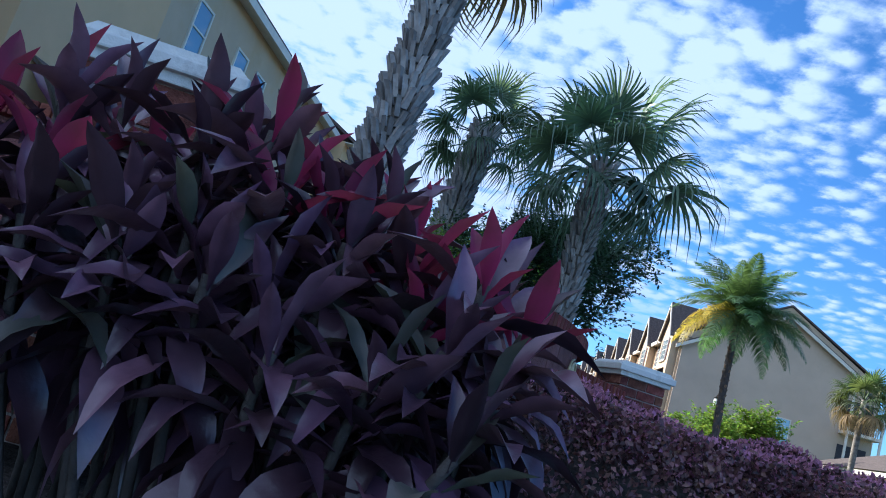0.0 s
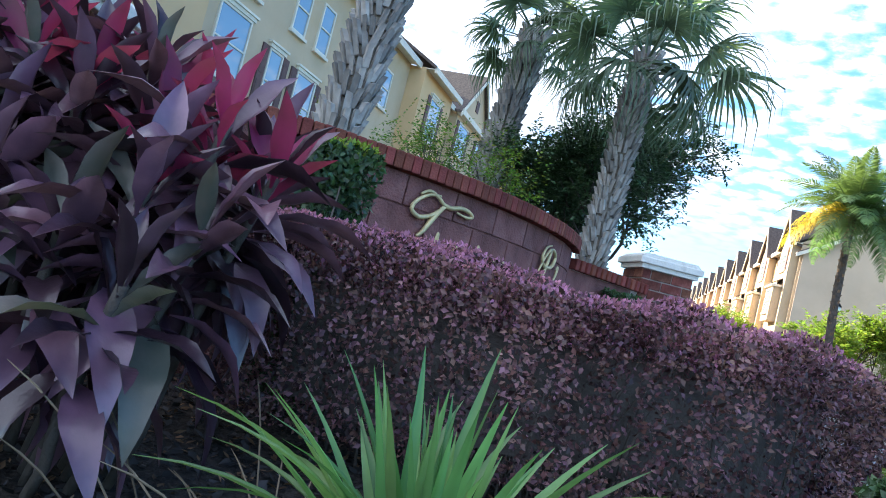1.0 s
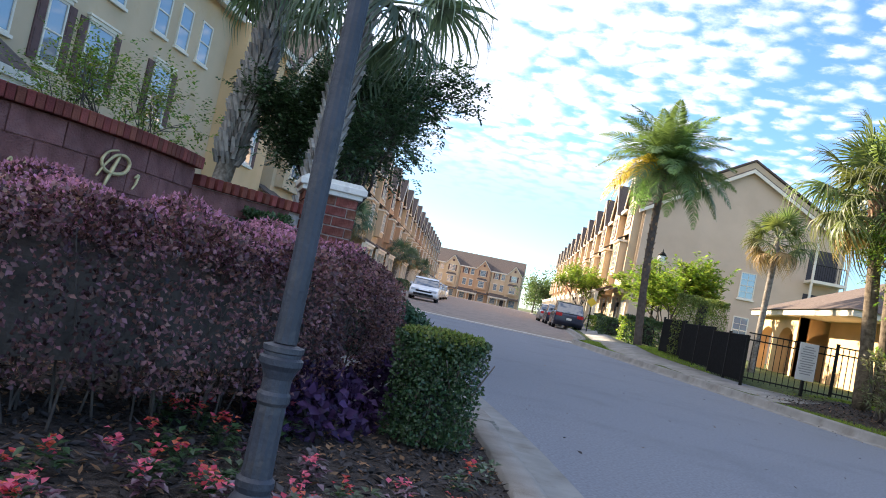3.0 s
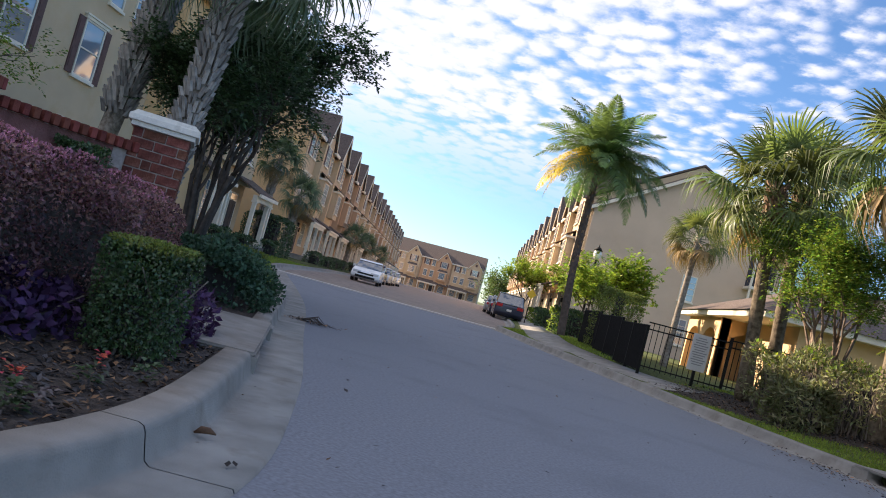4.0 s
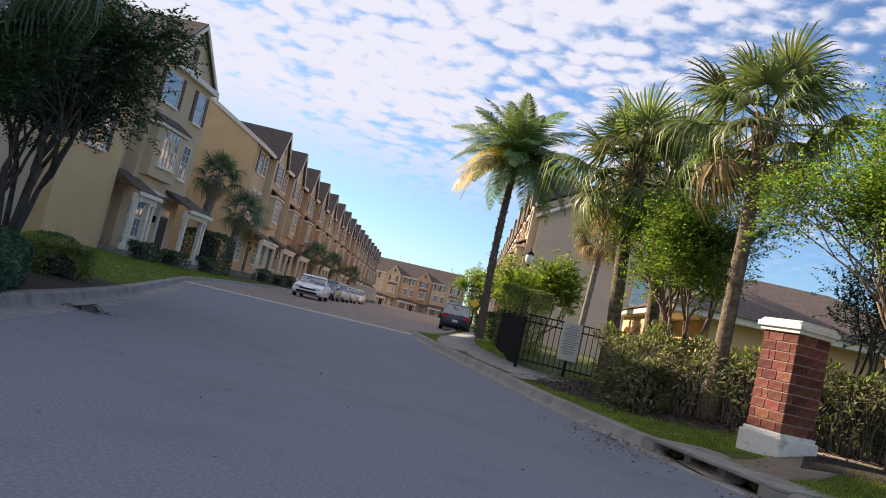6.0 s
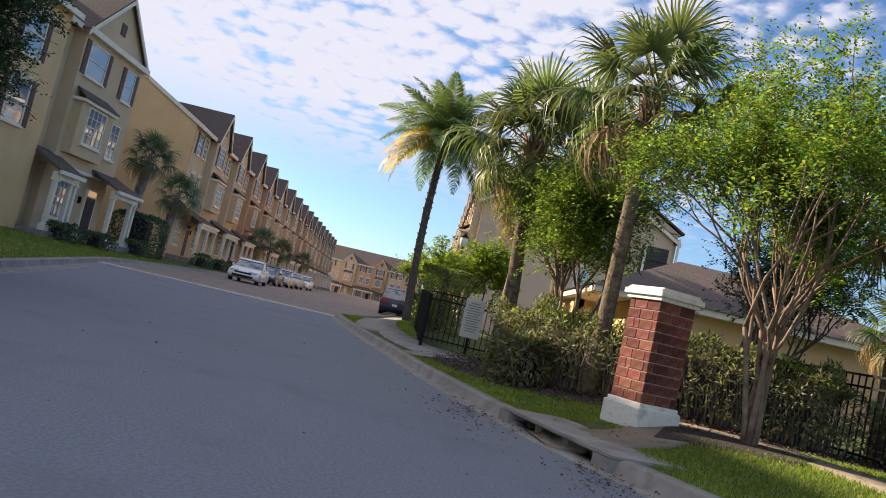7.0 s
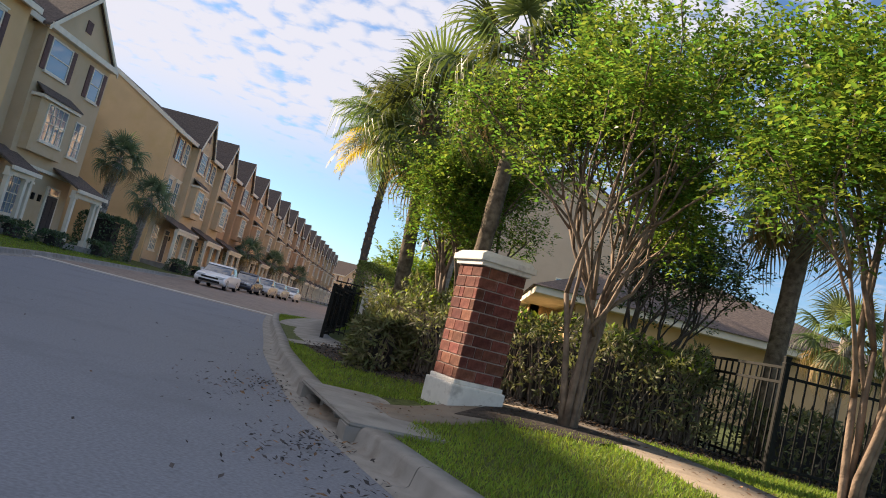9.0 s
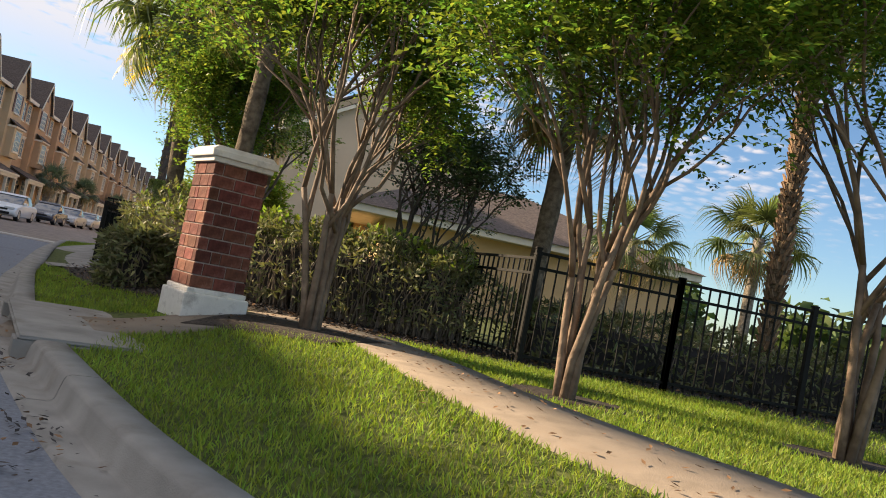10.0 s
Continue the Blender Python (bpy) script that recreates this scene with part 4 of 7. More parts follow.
def townhouse(wall_mat, bay_mat, w, label, end_wall=None):
    """One three-storey unit. u along the front (x), v towards the street (y), z up; end_wall: the stucco of a blank gable end."""
    h = thing("townhouse", (0, 0, 0), label, "townhouse", "row of townhouses")
    W, back, mid = w, -DEPTH, -DEPTH / 2
    part("wall", box((0, back, -0.6), (w, 0, EAVE)), wall_mat, h)
    bm = bmesh.new()
    roof_slab(bm, (-0.1, 0.45, EAVE - 0.02), (W + 0.1, 0.45, EAVE - 0.02), (W + 0.1, mid, RIDGE), (-0.1, mid, RIDGE))
    roof_slab(bm, (-0.1, mid, RIDGE), (W + 0.1, mid, RIDGE), (W + 0.1, back - 0.4, EAVE - 0.02), (-0.1, back - 0.4, EAVE - 0.02))
    bmesh.ops.recalc_face_normals(bm, faces=bm.faces[:])
    part("roof", bm, M["shingle"], h)
    for u in (0.0, W - 0.14):
        part("end_gable", add_prism(bmesh.new(), [(0.3, EAVE - 0.1), (mid, RIDGE - 0.04), (back - 0.2, EAVE - 0.1)], u, u + 0.14, axis=0), wall_mat, h)
    if end_wall:
        clad = add_prism(bmesh.new(), [(-0.06, -0.6), (-0.06, EAVE + 0.1), (mid, RIDGE - 0.1), (back, EAVE + 0.1), (back, -0.6)], w + 0.004, w + 0.16, axis=0)
        part("side_wall", clad, end_wall, h, "blank orange-yellow stucco gable end")
        verge = bmesh.new()
        add_prism(verge, [(0.55, EAVE - 0.26), (0.55, EAVE + 0.06), (mid, RIDGE + 0.16), (mid, RIDGE - 0.14)], w + 0.10, w + 0.30, axis=0)
        add_prism(verge, [(mid, RIDGE - 0.14), (mid, RIDGE + 0.16), (back - 0.5, EAVE + 0.06), (back - 0.5, EAVE - 0.26)], w + 0.10, w + 0.30, axis=0)
        part("verge_board", verge, M["trim"], h)
        hatch = box((w + 0.15, -3.0, 0.7), (w + 0.22, -1.5, 3.0), 0.01)
        add_box(hatch, (w + 0.21, -2.88, 0.82), (w + 0.245, -1.62, 2.88), 0.01)
        part("hatch", hatch, end_wall, h)
    part("eave_trim", box((-0.05, 0.40, EAVE - 0.22), (W + 0.05, 0.52, EAVE + 0.06), 0.01), M["trim"], h)
    part("soffit", box((-0.05, 0.0, EAVE - 0.06), (W + 0.05, 0.41, EAVE - 0.025)), M["trim"], h)
    # projecting bay with its gable
    b0, b1, bv = 0.35, 4.15, 0.55
    part("bay", box((b0, 0.002, 3.2), (b1, bv, EAVE)), bay_mat, h)
    front_gable(h, b0 - 0.1, b1 + 0.1, 0.0, bv, bay_mat)
    window(h, (b0 + b1) / 2, 8.15, 1.45, 1.5, bv, shutters=True, bars=3)
    part("oriel", box((b0 + 0.6, bv, 4.4), (b1 - 0.6, bv + 0.55, 7.0)), bay_mat, h)
    window(h, (b0 + b1) / 2, 5.0, 1.5, 1.6, bv + 0.55, bars=3)
    bm = bmesh.new()
    roof_slab(bm, (b0 + 0.45, bv + 0.75, 6.95), (b1 - 0.45, bv + 0.75, 6.95), (b1 - 0.8, bv, 7.45), (b0 + 0.8, bv, 7.45), 0.08)
    bmesh.ops.recalc_face_normals(bm, faces=bm.faces[:])
    part("oriel_roof", bm, M["shingle"], h)
    part("oriel_trim", box((b0 + 0.45, bv, 6.82), (b1 - 0.45, bv + 0.72, 6.96), 0.01), M["trim"], h)
    # flat half
    for u in (5.25, 7.1):
        if u < w - 0.5:
            window(h, u, 8.15, 0.9, 1.5, 0.0, shutters=(u > 6), bars=1)
            window(h, u, 5.0, 0.9, 1.6, 0.0, header=True, bars=1)
    # ground floor, porch
    window(h, 1.7, 1.25, 1.5, 1.75, 0.0, bars=3)
    door_leaf(h, 4.5, 0.45, 0.0)
    window(h, 7.1, 1.25, 1.3, 1.75, 0.0, bars=3)
    bm = bmesh.new()
    roof_slab(bm, (2.9, 2.0, 3.05), (w - 0.2, 2.0, 3.05), (w - 0.2, 0.0, 3.95), (2.9, 0.0, 3.95), 0.1)
    roof_slab(bm, (0.1, 1.35, 3.15), (2.9, 1.35, 3.15), (2.9, 0.0, 3.75), (0.1, 0.0, 3.75), 0.1)
    bmesh.ops.recalc_face_normals(bm, faces=bm.faces[:])
    part("porch_roof", bm, M["shingle"], h)
    part("porch_beam", add_box(box((2.95, 1.72, 2.75), (w - 0.25, 1.95, 3.05), 0.01), (2.85, 1.94, 2.98), (w - 0.15, 2.06, 3.14)), M["trim"], h)
    for u in (3.15, 5.7, w - 0.45):
        col = box((u - 0.11, 1.73, 0.5), (u + 0.11, 1.94, 2.75), 0.015)
        add_box(col, (u - 0.17, 1.68, 0.3), (u + 0.17, 1.99, 0.62), 0.02)
        add_box(col, (u - 0.15, 1.70, 2.66), (u + 0.15, 1.97, 2.76), 0.01)
        part("column", col, M["trim"], h)
    part("porch_floor", box((2.8, 0, -0.3), (w - 0.1, 2.1, 0.42), 0.01), M["concrete"], h)
    part("wall_lamp", box((3.62, 0.0, 2.2), (3.76, 0.14, 2.55), 0.02), M["iron"], h)
    return h


def corner_house():
    """The end unit of the near terrace: a wide gabled bay over the door, an oriel and two small porches."""
    h = plain_block("townhouse", left_matrix(43.2), 8.2, M["stucco_tan"], "tan stucco end townhouse with a wide gabled bay and shutters", hatch=False)
    b0, b1, bv = 0.2, 6.5, 0.55
    part("bay", box((b0, -0.098, 3.5), (b1, bv, EAVE)), M["stucco_tan"], h)
    part("bay_band", box((b0 - 0.02, -0.05, 3.36), (b1 + 0.02, bv + 0.06, 3.52), 0.01), M["trim"], h)
    part("bay_eave", box((b0 - 0.2, bv, EAVE - 0.24), (b1 + 0.2, bv + 0.34, EAVE + 0.04), 0.01), M["trim"], h)
    front_gable(h, b0 - 0.1, b1 + 0.1, 0.0, bv, M["stucco_tan"], 0.42)
    window(h, 5.0, 7.95, 1.75, 1.5, bv, shutters=True, bars=0)
    window(h, 1.35, 7.85, 0.95, 1.55, bv, shutters=True, bars=0)
    part("oriel", box((3.0, bv, 4.05), (6.1, bv + 0.45, 6.7)), M["stucco_tan"], h)
    window(h, 4.5, 4.75, 1.7, 1.7, bv + 0.45, bars=3)
    window(h, 1.5, 4.65, 0.85, 1.75, bv, bars=1)
    bm = bmesh.new()
    roof_slab(bm, (2.75, bv + 0.7, 6.72), (6.35, bv + 0.7, 6.72), (6.1, bv, 7.2), (3.0, bv, 7.2), 0.08)
    bmesh.ops.recalc_face_normals(bm, faces=bm.faces[:])
    part("oriel_roof", bm, M["shingle"], h)
    part("oriel_trim", box((2.8, bv, 6.58), (6.3, bv + 0.66, 6.73), 0.01), M["trim"], h)
    part("ground_bay", box((b0, -0.098, -0.6), (b1, 0.3, 3.4)), M["stucco_tan"], h)
    window(h, 4.9, 1.0, 1.4, 1.9, 0.3, bars=3)
    door_leaf(h, 1.7, 0.3, 0.3)
    for u in (2.75, 3.35):
        part("wall_lamp", box((u, 0.3, 1.95), (u + 0.13, 0.44, 2.3), 0.02), M["iron"], h)
    for u0, u1, v1 in ((-0.35, 2.7, 2.0), (5.9, 8.1, 1.8)):
        bm = bmesh.new()
        roof_slab(bm, (u0, v1 + 0.2, 2.95), (u1, v1 + 0.2, 2.95), (u1, 0.25, 3.85), (u0, 0.25, 3.85), 0.1)
        bmesh.ops.recalc_face_normals(bm, faces=bm.faces[:])
        part("porch_roof", bm, M["shingle"], h)
        part("porch_beam", add_box(box((u0 + 0.1, v1 - 0.25, 2.62), (u1 - 0.1, v1, 2.95), 0.01), (u0 - 0.02, v1 + 0.12, 2.86), (u1 + 0.02, v1 + 0.24, 3.04)), M["trim"], h)
        part("porch_floor", box((u0, 0.302, -0.4), (u1, v1 + 0.15, 0.26), 0.01), M["concrete"], h)
        for u in (u0 + 0.2, u0 + 0.62, u1 - 0.25):
            col = box((u - 0.1, v1 - 0.23, 0.3), (u + 0.1, v1 - 0.02, 2.64), 0.015)
            add_box(col, (u - 0.17, v1 - 0.30, 0.2), (u + 0.17, v1 + 0.05, 0.55), 0.02)
            add_box(col, (u - 0.15, v1 - 0.28, 2.54), (u + 0.15, v1 + 0.03, 2.64), 0.01)
            part("column", col, M["trim"], h)
    return h


tan_house = townhouse(M["stucco_tan"], M["stucco_tan"], 8.6, "tan stucco townhouse with gable, oriel and porch")
brown_house = townhouse(M["stucco_brown"], M["stucco_brown"], 8.6, "brown stucco townhouse with gable, oriel and porch")
yellow_house = townhouse(M["stucco_yellow"], M["stucco_tan"], 8.6, "yellow stucco townhouse with gable, oriel and porch")
GZL = 0.42
# u must run so that u x front = up: on the left side of the street u runs towards the camera
LDIR = (0.09, -1.0)
LT = Vector((*LDIR, 0)).normalized()


def place_left(house, y_end, first=False):
    """Places a unit with its near end at lower y; y_end is the far end of its front."""
    x = -11.3 - (y_end - 45) * 0.09
    t = LT
    m = Matrix.Identity(4)
    n = Vector((-t.y, t.x, 0))
    m.col[0][:3], m.col[1][:3], m.col[3][:3] = t, n, (x, y_end, GZL)
    if first:
        house.matrix_world = m
        return house
    return copy_thing(house, m)


end_house = townhouse(M["stucco_tan"], M["stucco_tan"], 8.6, "tan stucco townhouse with a blank orange-yellow gable end", end_wall=M["stucco_yellow"])
place_left(end_house, 65.7, True)
place_left(tan_house, 74.3, True)
place_left(brown_house, 83.0, True)
place_left(yellow_house, 100.3, True)
for house, y_end in ((brown_house, 91.6), (tan_house, 109), (tan_house, 117.6), (brown_house, 126.2), (brown_house, 134.8),
                     (yellow_house, 143.5), (tan_house, 152), (tan_house, 160.6), (brown_house, 169.2), (tan_house, 177.8), (tan_house, 186.4), (brown_house, 195.0)):
    place_left(house, y_end)


def plain_block(name, m, length, wall_mat, label, hatch=True, depth=DEPTH, eave=EAVE, ridge=RIDGE):
    """A blank stretch of the row: wall, roof, trim. u along x from 0 to length, front at y = 0."""
    h = thing(name, (0, 0, 0), label, "townhouse", "row of townhouses")
    part("wall", box((0, -depth, -0.6), (length, -0.1, eave)), wall_mat, h)
    bm = bmesh.new()
    roof_slab(bm, (-0.1, 0.35, eave - 0.02), (length + 0.1, 0.35, eave - 0.02), (length + 0.1, -depth / 2, ridge), (-0.1, -depth / 2, ridge))
    roof_slab(bm, (-0.1, -depth / 2, ridge), (length + 0.1, -depth / 2, ridge), (length + 0.1, -depth - 0.4, eave - 0.02), (-0.1, -depth - 0.4, eave - 0.02))
    bmesh.ops.recalc_face_normals(bm, faces=bm.faces[:])
    part("roof", bm, M["shingle"], h)
    part("eave_trim", box((-0.05, 0.30, eave - 0.20), (length + 0.05, 0.42, eave + 0.06), 0.01), M["trim"], h)
    part("soffit", box((-0.05, -0.1, eave - 0.06), (length + 0.05, 0.31, eave - 0.025)), M["trim"], h)
    if hatch:
        fr = box((length - 3.0, -0.1, 0.9), (length - 1.8, -0.05, 2.1), 0.01)
        add_box(fr, (length - 2.9, -0.06, 1.0), (length - 1.9, -0.035, 2.0), 0.01)
        part("hatch", fr, wall_mat, h)
    h.matrix_world = m
    return h


def left_matrix(y_end, forward=0.0):
    t, x = Vector((0, -1, 0)), -11.3 + forward
    m = Matrix.Identity(4)
    m.col[0][:3], m.col[1][:3], m.col[3][:3] = t, Vector((-t.y, t.x, 0)), (x, y_end, GZL)
    return m


corner_house()
# unseen block added in the gap; it keeps the sun off the corner porch
plain_block("townhouse", left_matrix(56.8, -7.4), 13.5, M["stucco_yellow"], "unseen yellow block added to keep sun off the porch", hatch=False)

# the near house behind the sign wall: plain tan front with many windows
# its near end runs on out of view, to shade the planting bed
near_house = plain_block("townhouse", left_matrix(30.4), 28.6, M["stucco_tan"], "near tan stucco townhouse with cream window trims", hatch=False, depth=9.0, eave=10.1, ridge=11.2)
for y, z, w, hh, sh in ((17.15, 4.9, 1.5, 1.75, False), (19.6, 4.6, 0.7, 1.8, True), (21.75, 4.5, 1.25, 1.85, True), (25.7, 4.5, 1.15, 1.85, True), (14.0, 4.9, 1.4, 1.75, False)):
    window(near_house, 30.4 - y, z, w, hh, -0.1, shutters=sh, header=True, bars=0)
for y in (20.45, 22.15, 24.9, 26.5, 28.2, 17.6, 15.0):
    window(near_house, 30.4 - y, 7.45, 0.78, 1.45, -0.1, bars=0)
for y in (20.5, 25.7):
    window(near_house, 30.4 - y, 1.2, 1.3, 1.7, -0.1, bars=3)
bm = bmesh.new()
roof_slab(bm, (13.4, 1.9, 3.55), (18.6, 1.9, 3.55), (18.6, 0.34, 4.5), (13.4, 0.34, 4.5), 0.1)
bmesh.ops.recalc_face_normals(bm, faces=bm.faces[:])
part("porch_roof", bm, M["shingle"], near_house)
# raised roof added, unseen from the street, to cast shade on the right lawn
bm = bmesh.new()
roof_slab(bm, (7.5, 0.37, 10.12), (28.75, 0.37, 10.12), (28.75, -4.5, 12.72), (7.5, -4.5, 12.72))
roof_slab(bm, (7.5, -4.5, 12.72), (28.75, -4.5, 12.72), (28.75, -9.42, 10.12), (7.5, -9.42, 10.12))
for u in (7.6, 28.6):
    add_prism(bm, [(0.3, 10.1), (-4.5, 12.72), (-9.3, 10.1)], u, u + 0.12, axis=0)
bmesh.ops.recalc_face_normals(bm, faces=bm.faces[:])
part("upper_roof", bm, M["shingle"], near_house)
part("porch_trim", add_box(box((13.3, 1.84, 3.4), (18.7, 1.94, 3.62), 0.01), (13.3, 1.7, 3.34), (18.7, 1.85, 3.5), 0.01), M["trim"], near_house)
for u in (13.7, 16.1, 18.4):
    part("column", box((u - 0.12, 1.62, 0), (u + 0.12, 1.82, 3.1), 0.015), M["trim"], near_house)
part("porch_beam", box((13.5, 1.62, 3.1), (18.5, 1.83, 3.4)), M["trim"], near_house)
part("bright_bay", box((15.1, -0.098, -0.4), (19.4, 0.35, 10.0)), M["stucco_yellow"], near_house, "projecting yellow stucco bay")
link_house = plain_block("townhouse", left_matrix(35.0, 0.75), 4.6, M["stucco_yellow"], "yellow stucco link house with a shuttered window", hatch=False, eave=10.0)
window(link_house, 35.0 - 32.6, 7.3, 1.35, 1.75, -0.1, shutters=True, header=True, bars=0)
window(link_house, 35.0 - 32.6, 4.4, 1.35, 1.75, -0.1, shutters=True, header=True, bars=0)

# right row and its wide gable end
RT = Vector((-0.035, 1.0, 0)).normalized()


def right_matrix(y, x=None):
    m = Matrix.Identity(4)
    m.col[0][:3], m.col[1][:3], m.col[3][:3] = RT, Vector((-RT.y, RT.x, 0)), (9.2 - (y - 56) * 0.035 if x is None else x, y, 0.35)
    return m


for i, house in enumerate((tan_house, yellow_house, tan_house, tan_house, yellow_house, tan_house, brown_house, tan_house, yellow_house, tan_house, tan_house, yellow_house)):
    copy_thing(house, right_matrix(56.15 + 8.75 * i))
apartment = thing("apartment_house", (0, 56, 0.3), "large beige stucco gable end with sash windows and balconies", "house")
part("wall", box((9.35, 0, -0.6), (22.8, 12, 9.4)), M["stucco_grey"], apartment)
part("gable", add_prism(bmesh.new(), [(9.35, 9.4), (22.8, 9.4), (16.05, 13.3)], 0.0, 11.9), M["stucco_grey"], apartment)
bm = bmesh.new()
roof_slab(bm, (8.9, -0.35, 9.2), (16.05, -0.35, 13.35), (16.05, 12.3, 13.35), (8.9, 12.3, 9.2), 0.16)
roof_slab(bm, (16.05, -0.35, 13.35), (23.2, -0.35, 9.2), (23.2, 12.3, 9.2), (16.05, 12.3, 13.35), 0.16)
bmesh.ops.recalc_face_normals(bm, faces=bm.faces[:])
part("roof", bm, M["shingle"], apartment)
bm = bmesh.new()
add_prism(bm, [(8.85, 8.98), (16.05, 13.16), (16.05, 13.42), (8.85, 9.24)], -0.42, -0.33)
add_prism(bm, [(23.25, 8.98), (23.25, 9.24), (16.05, 13.42), (16.05, 13.16)], -0.42, -0.33)
part("rake_trim", bm, M["trim"], apartment)
front = thing("townhouse_windows", (0, 0, 0), "cream framed sash windows on the beige gable wall", "window")
front.matrix_world = Matrix(((-1, 0, 0, 0), (0, -1, 0, 56.0), (0, 0, 1, 0.3), (0, 0, 0, 1)))
for z in (1.4, 4.5):
    window(front, -17.0, z, 0.9, 1.7, 0.0, bars=1)
for z in (0.4, 3.4, 6.5):
    balcony = part("balcony", box((20.6, -1.5, z - 0.2), (22.9, 0, z), 0.02), M["trim"], apartment)
    bars = bmesh.new()
    for k in range(16):
        x = 20.65 + k * 0.148
        add_box(bars, (x, -1.46, z), (x + 0.025, -1.43, z + 1.0))
    add_box(bars, (20.6, -1.47, z + 1.0), (22.9, -1.42, z + 1.05))
    tagged(part("railing", bars, M["iron"], balcony), kind="stuff")
    part("opening", box((20.7, -0.02, z), (22.6, 0.02, z + 2.2)), M["door"], balcony)
    for x in (20.62, 22.75):
        part("post", box((x, -1.48, z), (x + 0.14, -1.34, z + 2.9)), M["trim"], balcony)

# row closing the street
for i in range(3):
    m = Matrix.Identity(4)
    m.col[0][:3], m.col[1][:3], m.col[3][:3] = (-1, 0, 0), (0, -1, 0), (-2.9 - 8.7 * i, 216, -0.7)
    copy_thing(tan_house if i != 1 else brown_house, m)

# clubhouse with arches behind the fence
club = thing("clubhouse", (0, 0, 0.3), "low yellow clubhouse with arches and brown hip roof", "house")


def arcade(y0, y1, x0, x1, z1, arches):
    """A wall on piers, with round-headed openings between them."""
    bm = bmesh.new()
    span, p = (x1 - x0) / arches, 0.35
    r = span / 2 - p
    add_box(bm, (x0, y0, 0), (x0 + p, y1, z1))
    for k in range(arches):
        a = x0 + k * span
        curve = [(a + span / 2 - r * math.cos(math.pi * j / 12), 1.55 + 0.62 * r * math.sin(math.pi * j / 12)) for j in range(13)]
        for (xa, za), (xb, zb) in zip(curve, curve[1:]):
            add_prism(bm, [(xa, za), (xb, zb), (xb, z1), (xa, z1)], y0, y1)
        add_box(bm, (a + span - p, y0, 0), (a + span + (p if k < arches - 1 else 0), y1, z1))
    return bm


part("arcade", arcade(32.6, 33.0, 13.6, 21.6, 2.65, 3), M["stucco_yellow"], club)
side = part("arcade", arcade(0, 0.4, 0, 5.4, 2.65, 2), M["stucco_yellow"], club)
side.matrix_local = pose(13.95, 32.6, 0, 0, 0, 90)
part("wall", box((14.6, 27.0, 0), (24.5, 32.2, 2.75)), M["stucco_yellow"], club)
part("back_wall", box((14.2, 33.6, 0), (24.5, 38.2, 2.6)), M["stucco_yellow"], club)
part("fascia", box((13.2, 26.4, 2.62), (25.0, 38.6, 2.85), 0.02), M["trim"], club)
bm = bmesh.new()
lo = [bm.verts.new(p) for p in ((13.1, 26.3, 2.85), (25.1, 26.3, 2.85), (25.1, 38.7, 2.85), (13.1, 38.7, 2.85))]
hi = [bm.verts.new(p) for p in ((17.2, 32.2, 4.9), (20.2, 32.2, 4.9))]
for f in ((lo[0], lo[1], hi[1], hi[0]), (lo[1], lo[2], hi[1]), (lo[2], lo[3], hi[0], hi[1]), (lo[3], lo[0], hi[0]), (lo[3], lo[2], lo[1], lo[0])):
    bm.faces.new(f)
part("roof", bm, M["shingle"], club)

# ---- palms ----


def fan_frond(name, mat, petiole, radius, leaflets, droop, seed):
    """A costapalmate fan leaf: stalk along +x, then a wide fan of drooping blades."""
    r = random.Random(seed)
    v, f = [], []
    # stalk: a flat three-sided bar that sags a little
    n = 6
    for i in range(n + 1):
        t = i / n
        x, z, w = petiole * t, -0.10 * petiole * t * t, 0.028 - 0.014 * t
        v += [(x, -w, z), (x, w, z), (x, 0, z - w)]
    for i in range(n):
        for k in range(3):
            a, b = i * 3 + k, i * 3 + (k + 1) % 3
            f.append((a, b, b + 3)); f.append((a, b + 3, a + 3))
    hub = (petiole, 0, -0.10 * petiole)
    for i in range(leaflets):
        s = (i + 0.5) / leaflets * 2 - 1
        ang = radians(128) * s + r.uniform(-0.03, 0.03)
        L = radius * (1.0 - 0.28 * s * s) * r.uniform(0.88, 1.06)
        fold = 0.20 * math.cos(ang * 0.8)
        dr = droop * r.uniform(0.7, 1.5)
        o = len(v)
        d = Vector((math.cos(ang), math.sin(ang), 0))
        side = Vector((-d.y, d.x, 0.35 * (1 if i % 2 else -1)))
        for t, w in ((0.0, 0.006), (0.3, 0.021), (0.62, 0.017), (0.85, 0.010)):
            c = Vector(hub) + d * L * t * (1 - 0.16 * dr * t * t) + Vector((0, 0, L * (fold * t - dr * 0.62 * t ** 2.4)))
            v += [tuple(c - side * w), tuple(c + side * w)]
        tip = Vector(hub) + d * L * (1 - 0.25 * dr) + Vector((0, 0, L * (fold - dr * 0.85)))
        v.append(tuple(tip))
        for k in range(3):
            a = o + k * 2
            f += [(a, a + 1, a + 3), (a, a + 3, a + 2)]
        f.append((o + 6, o + 7, o + 8))
    return raw_mesh(name, np.array(v), np.array(f), mat)


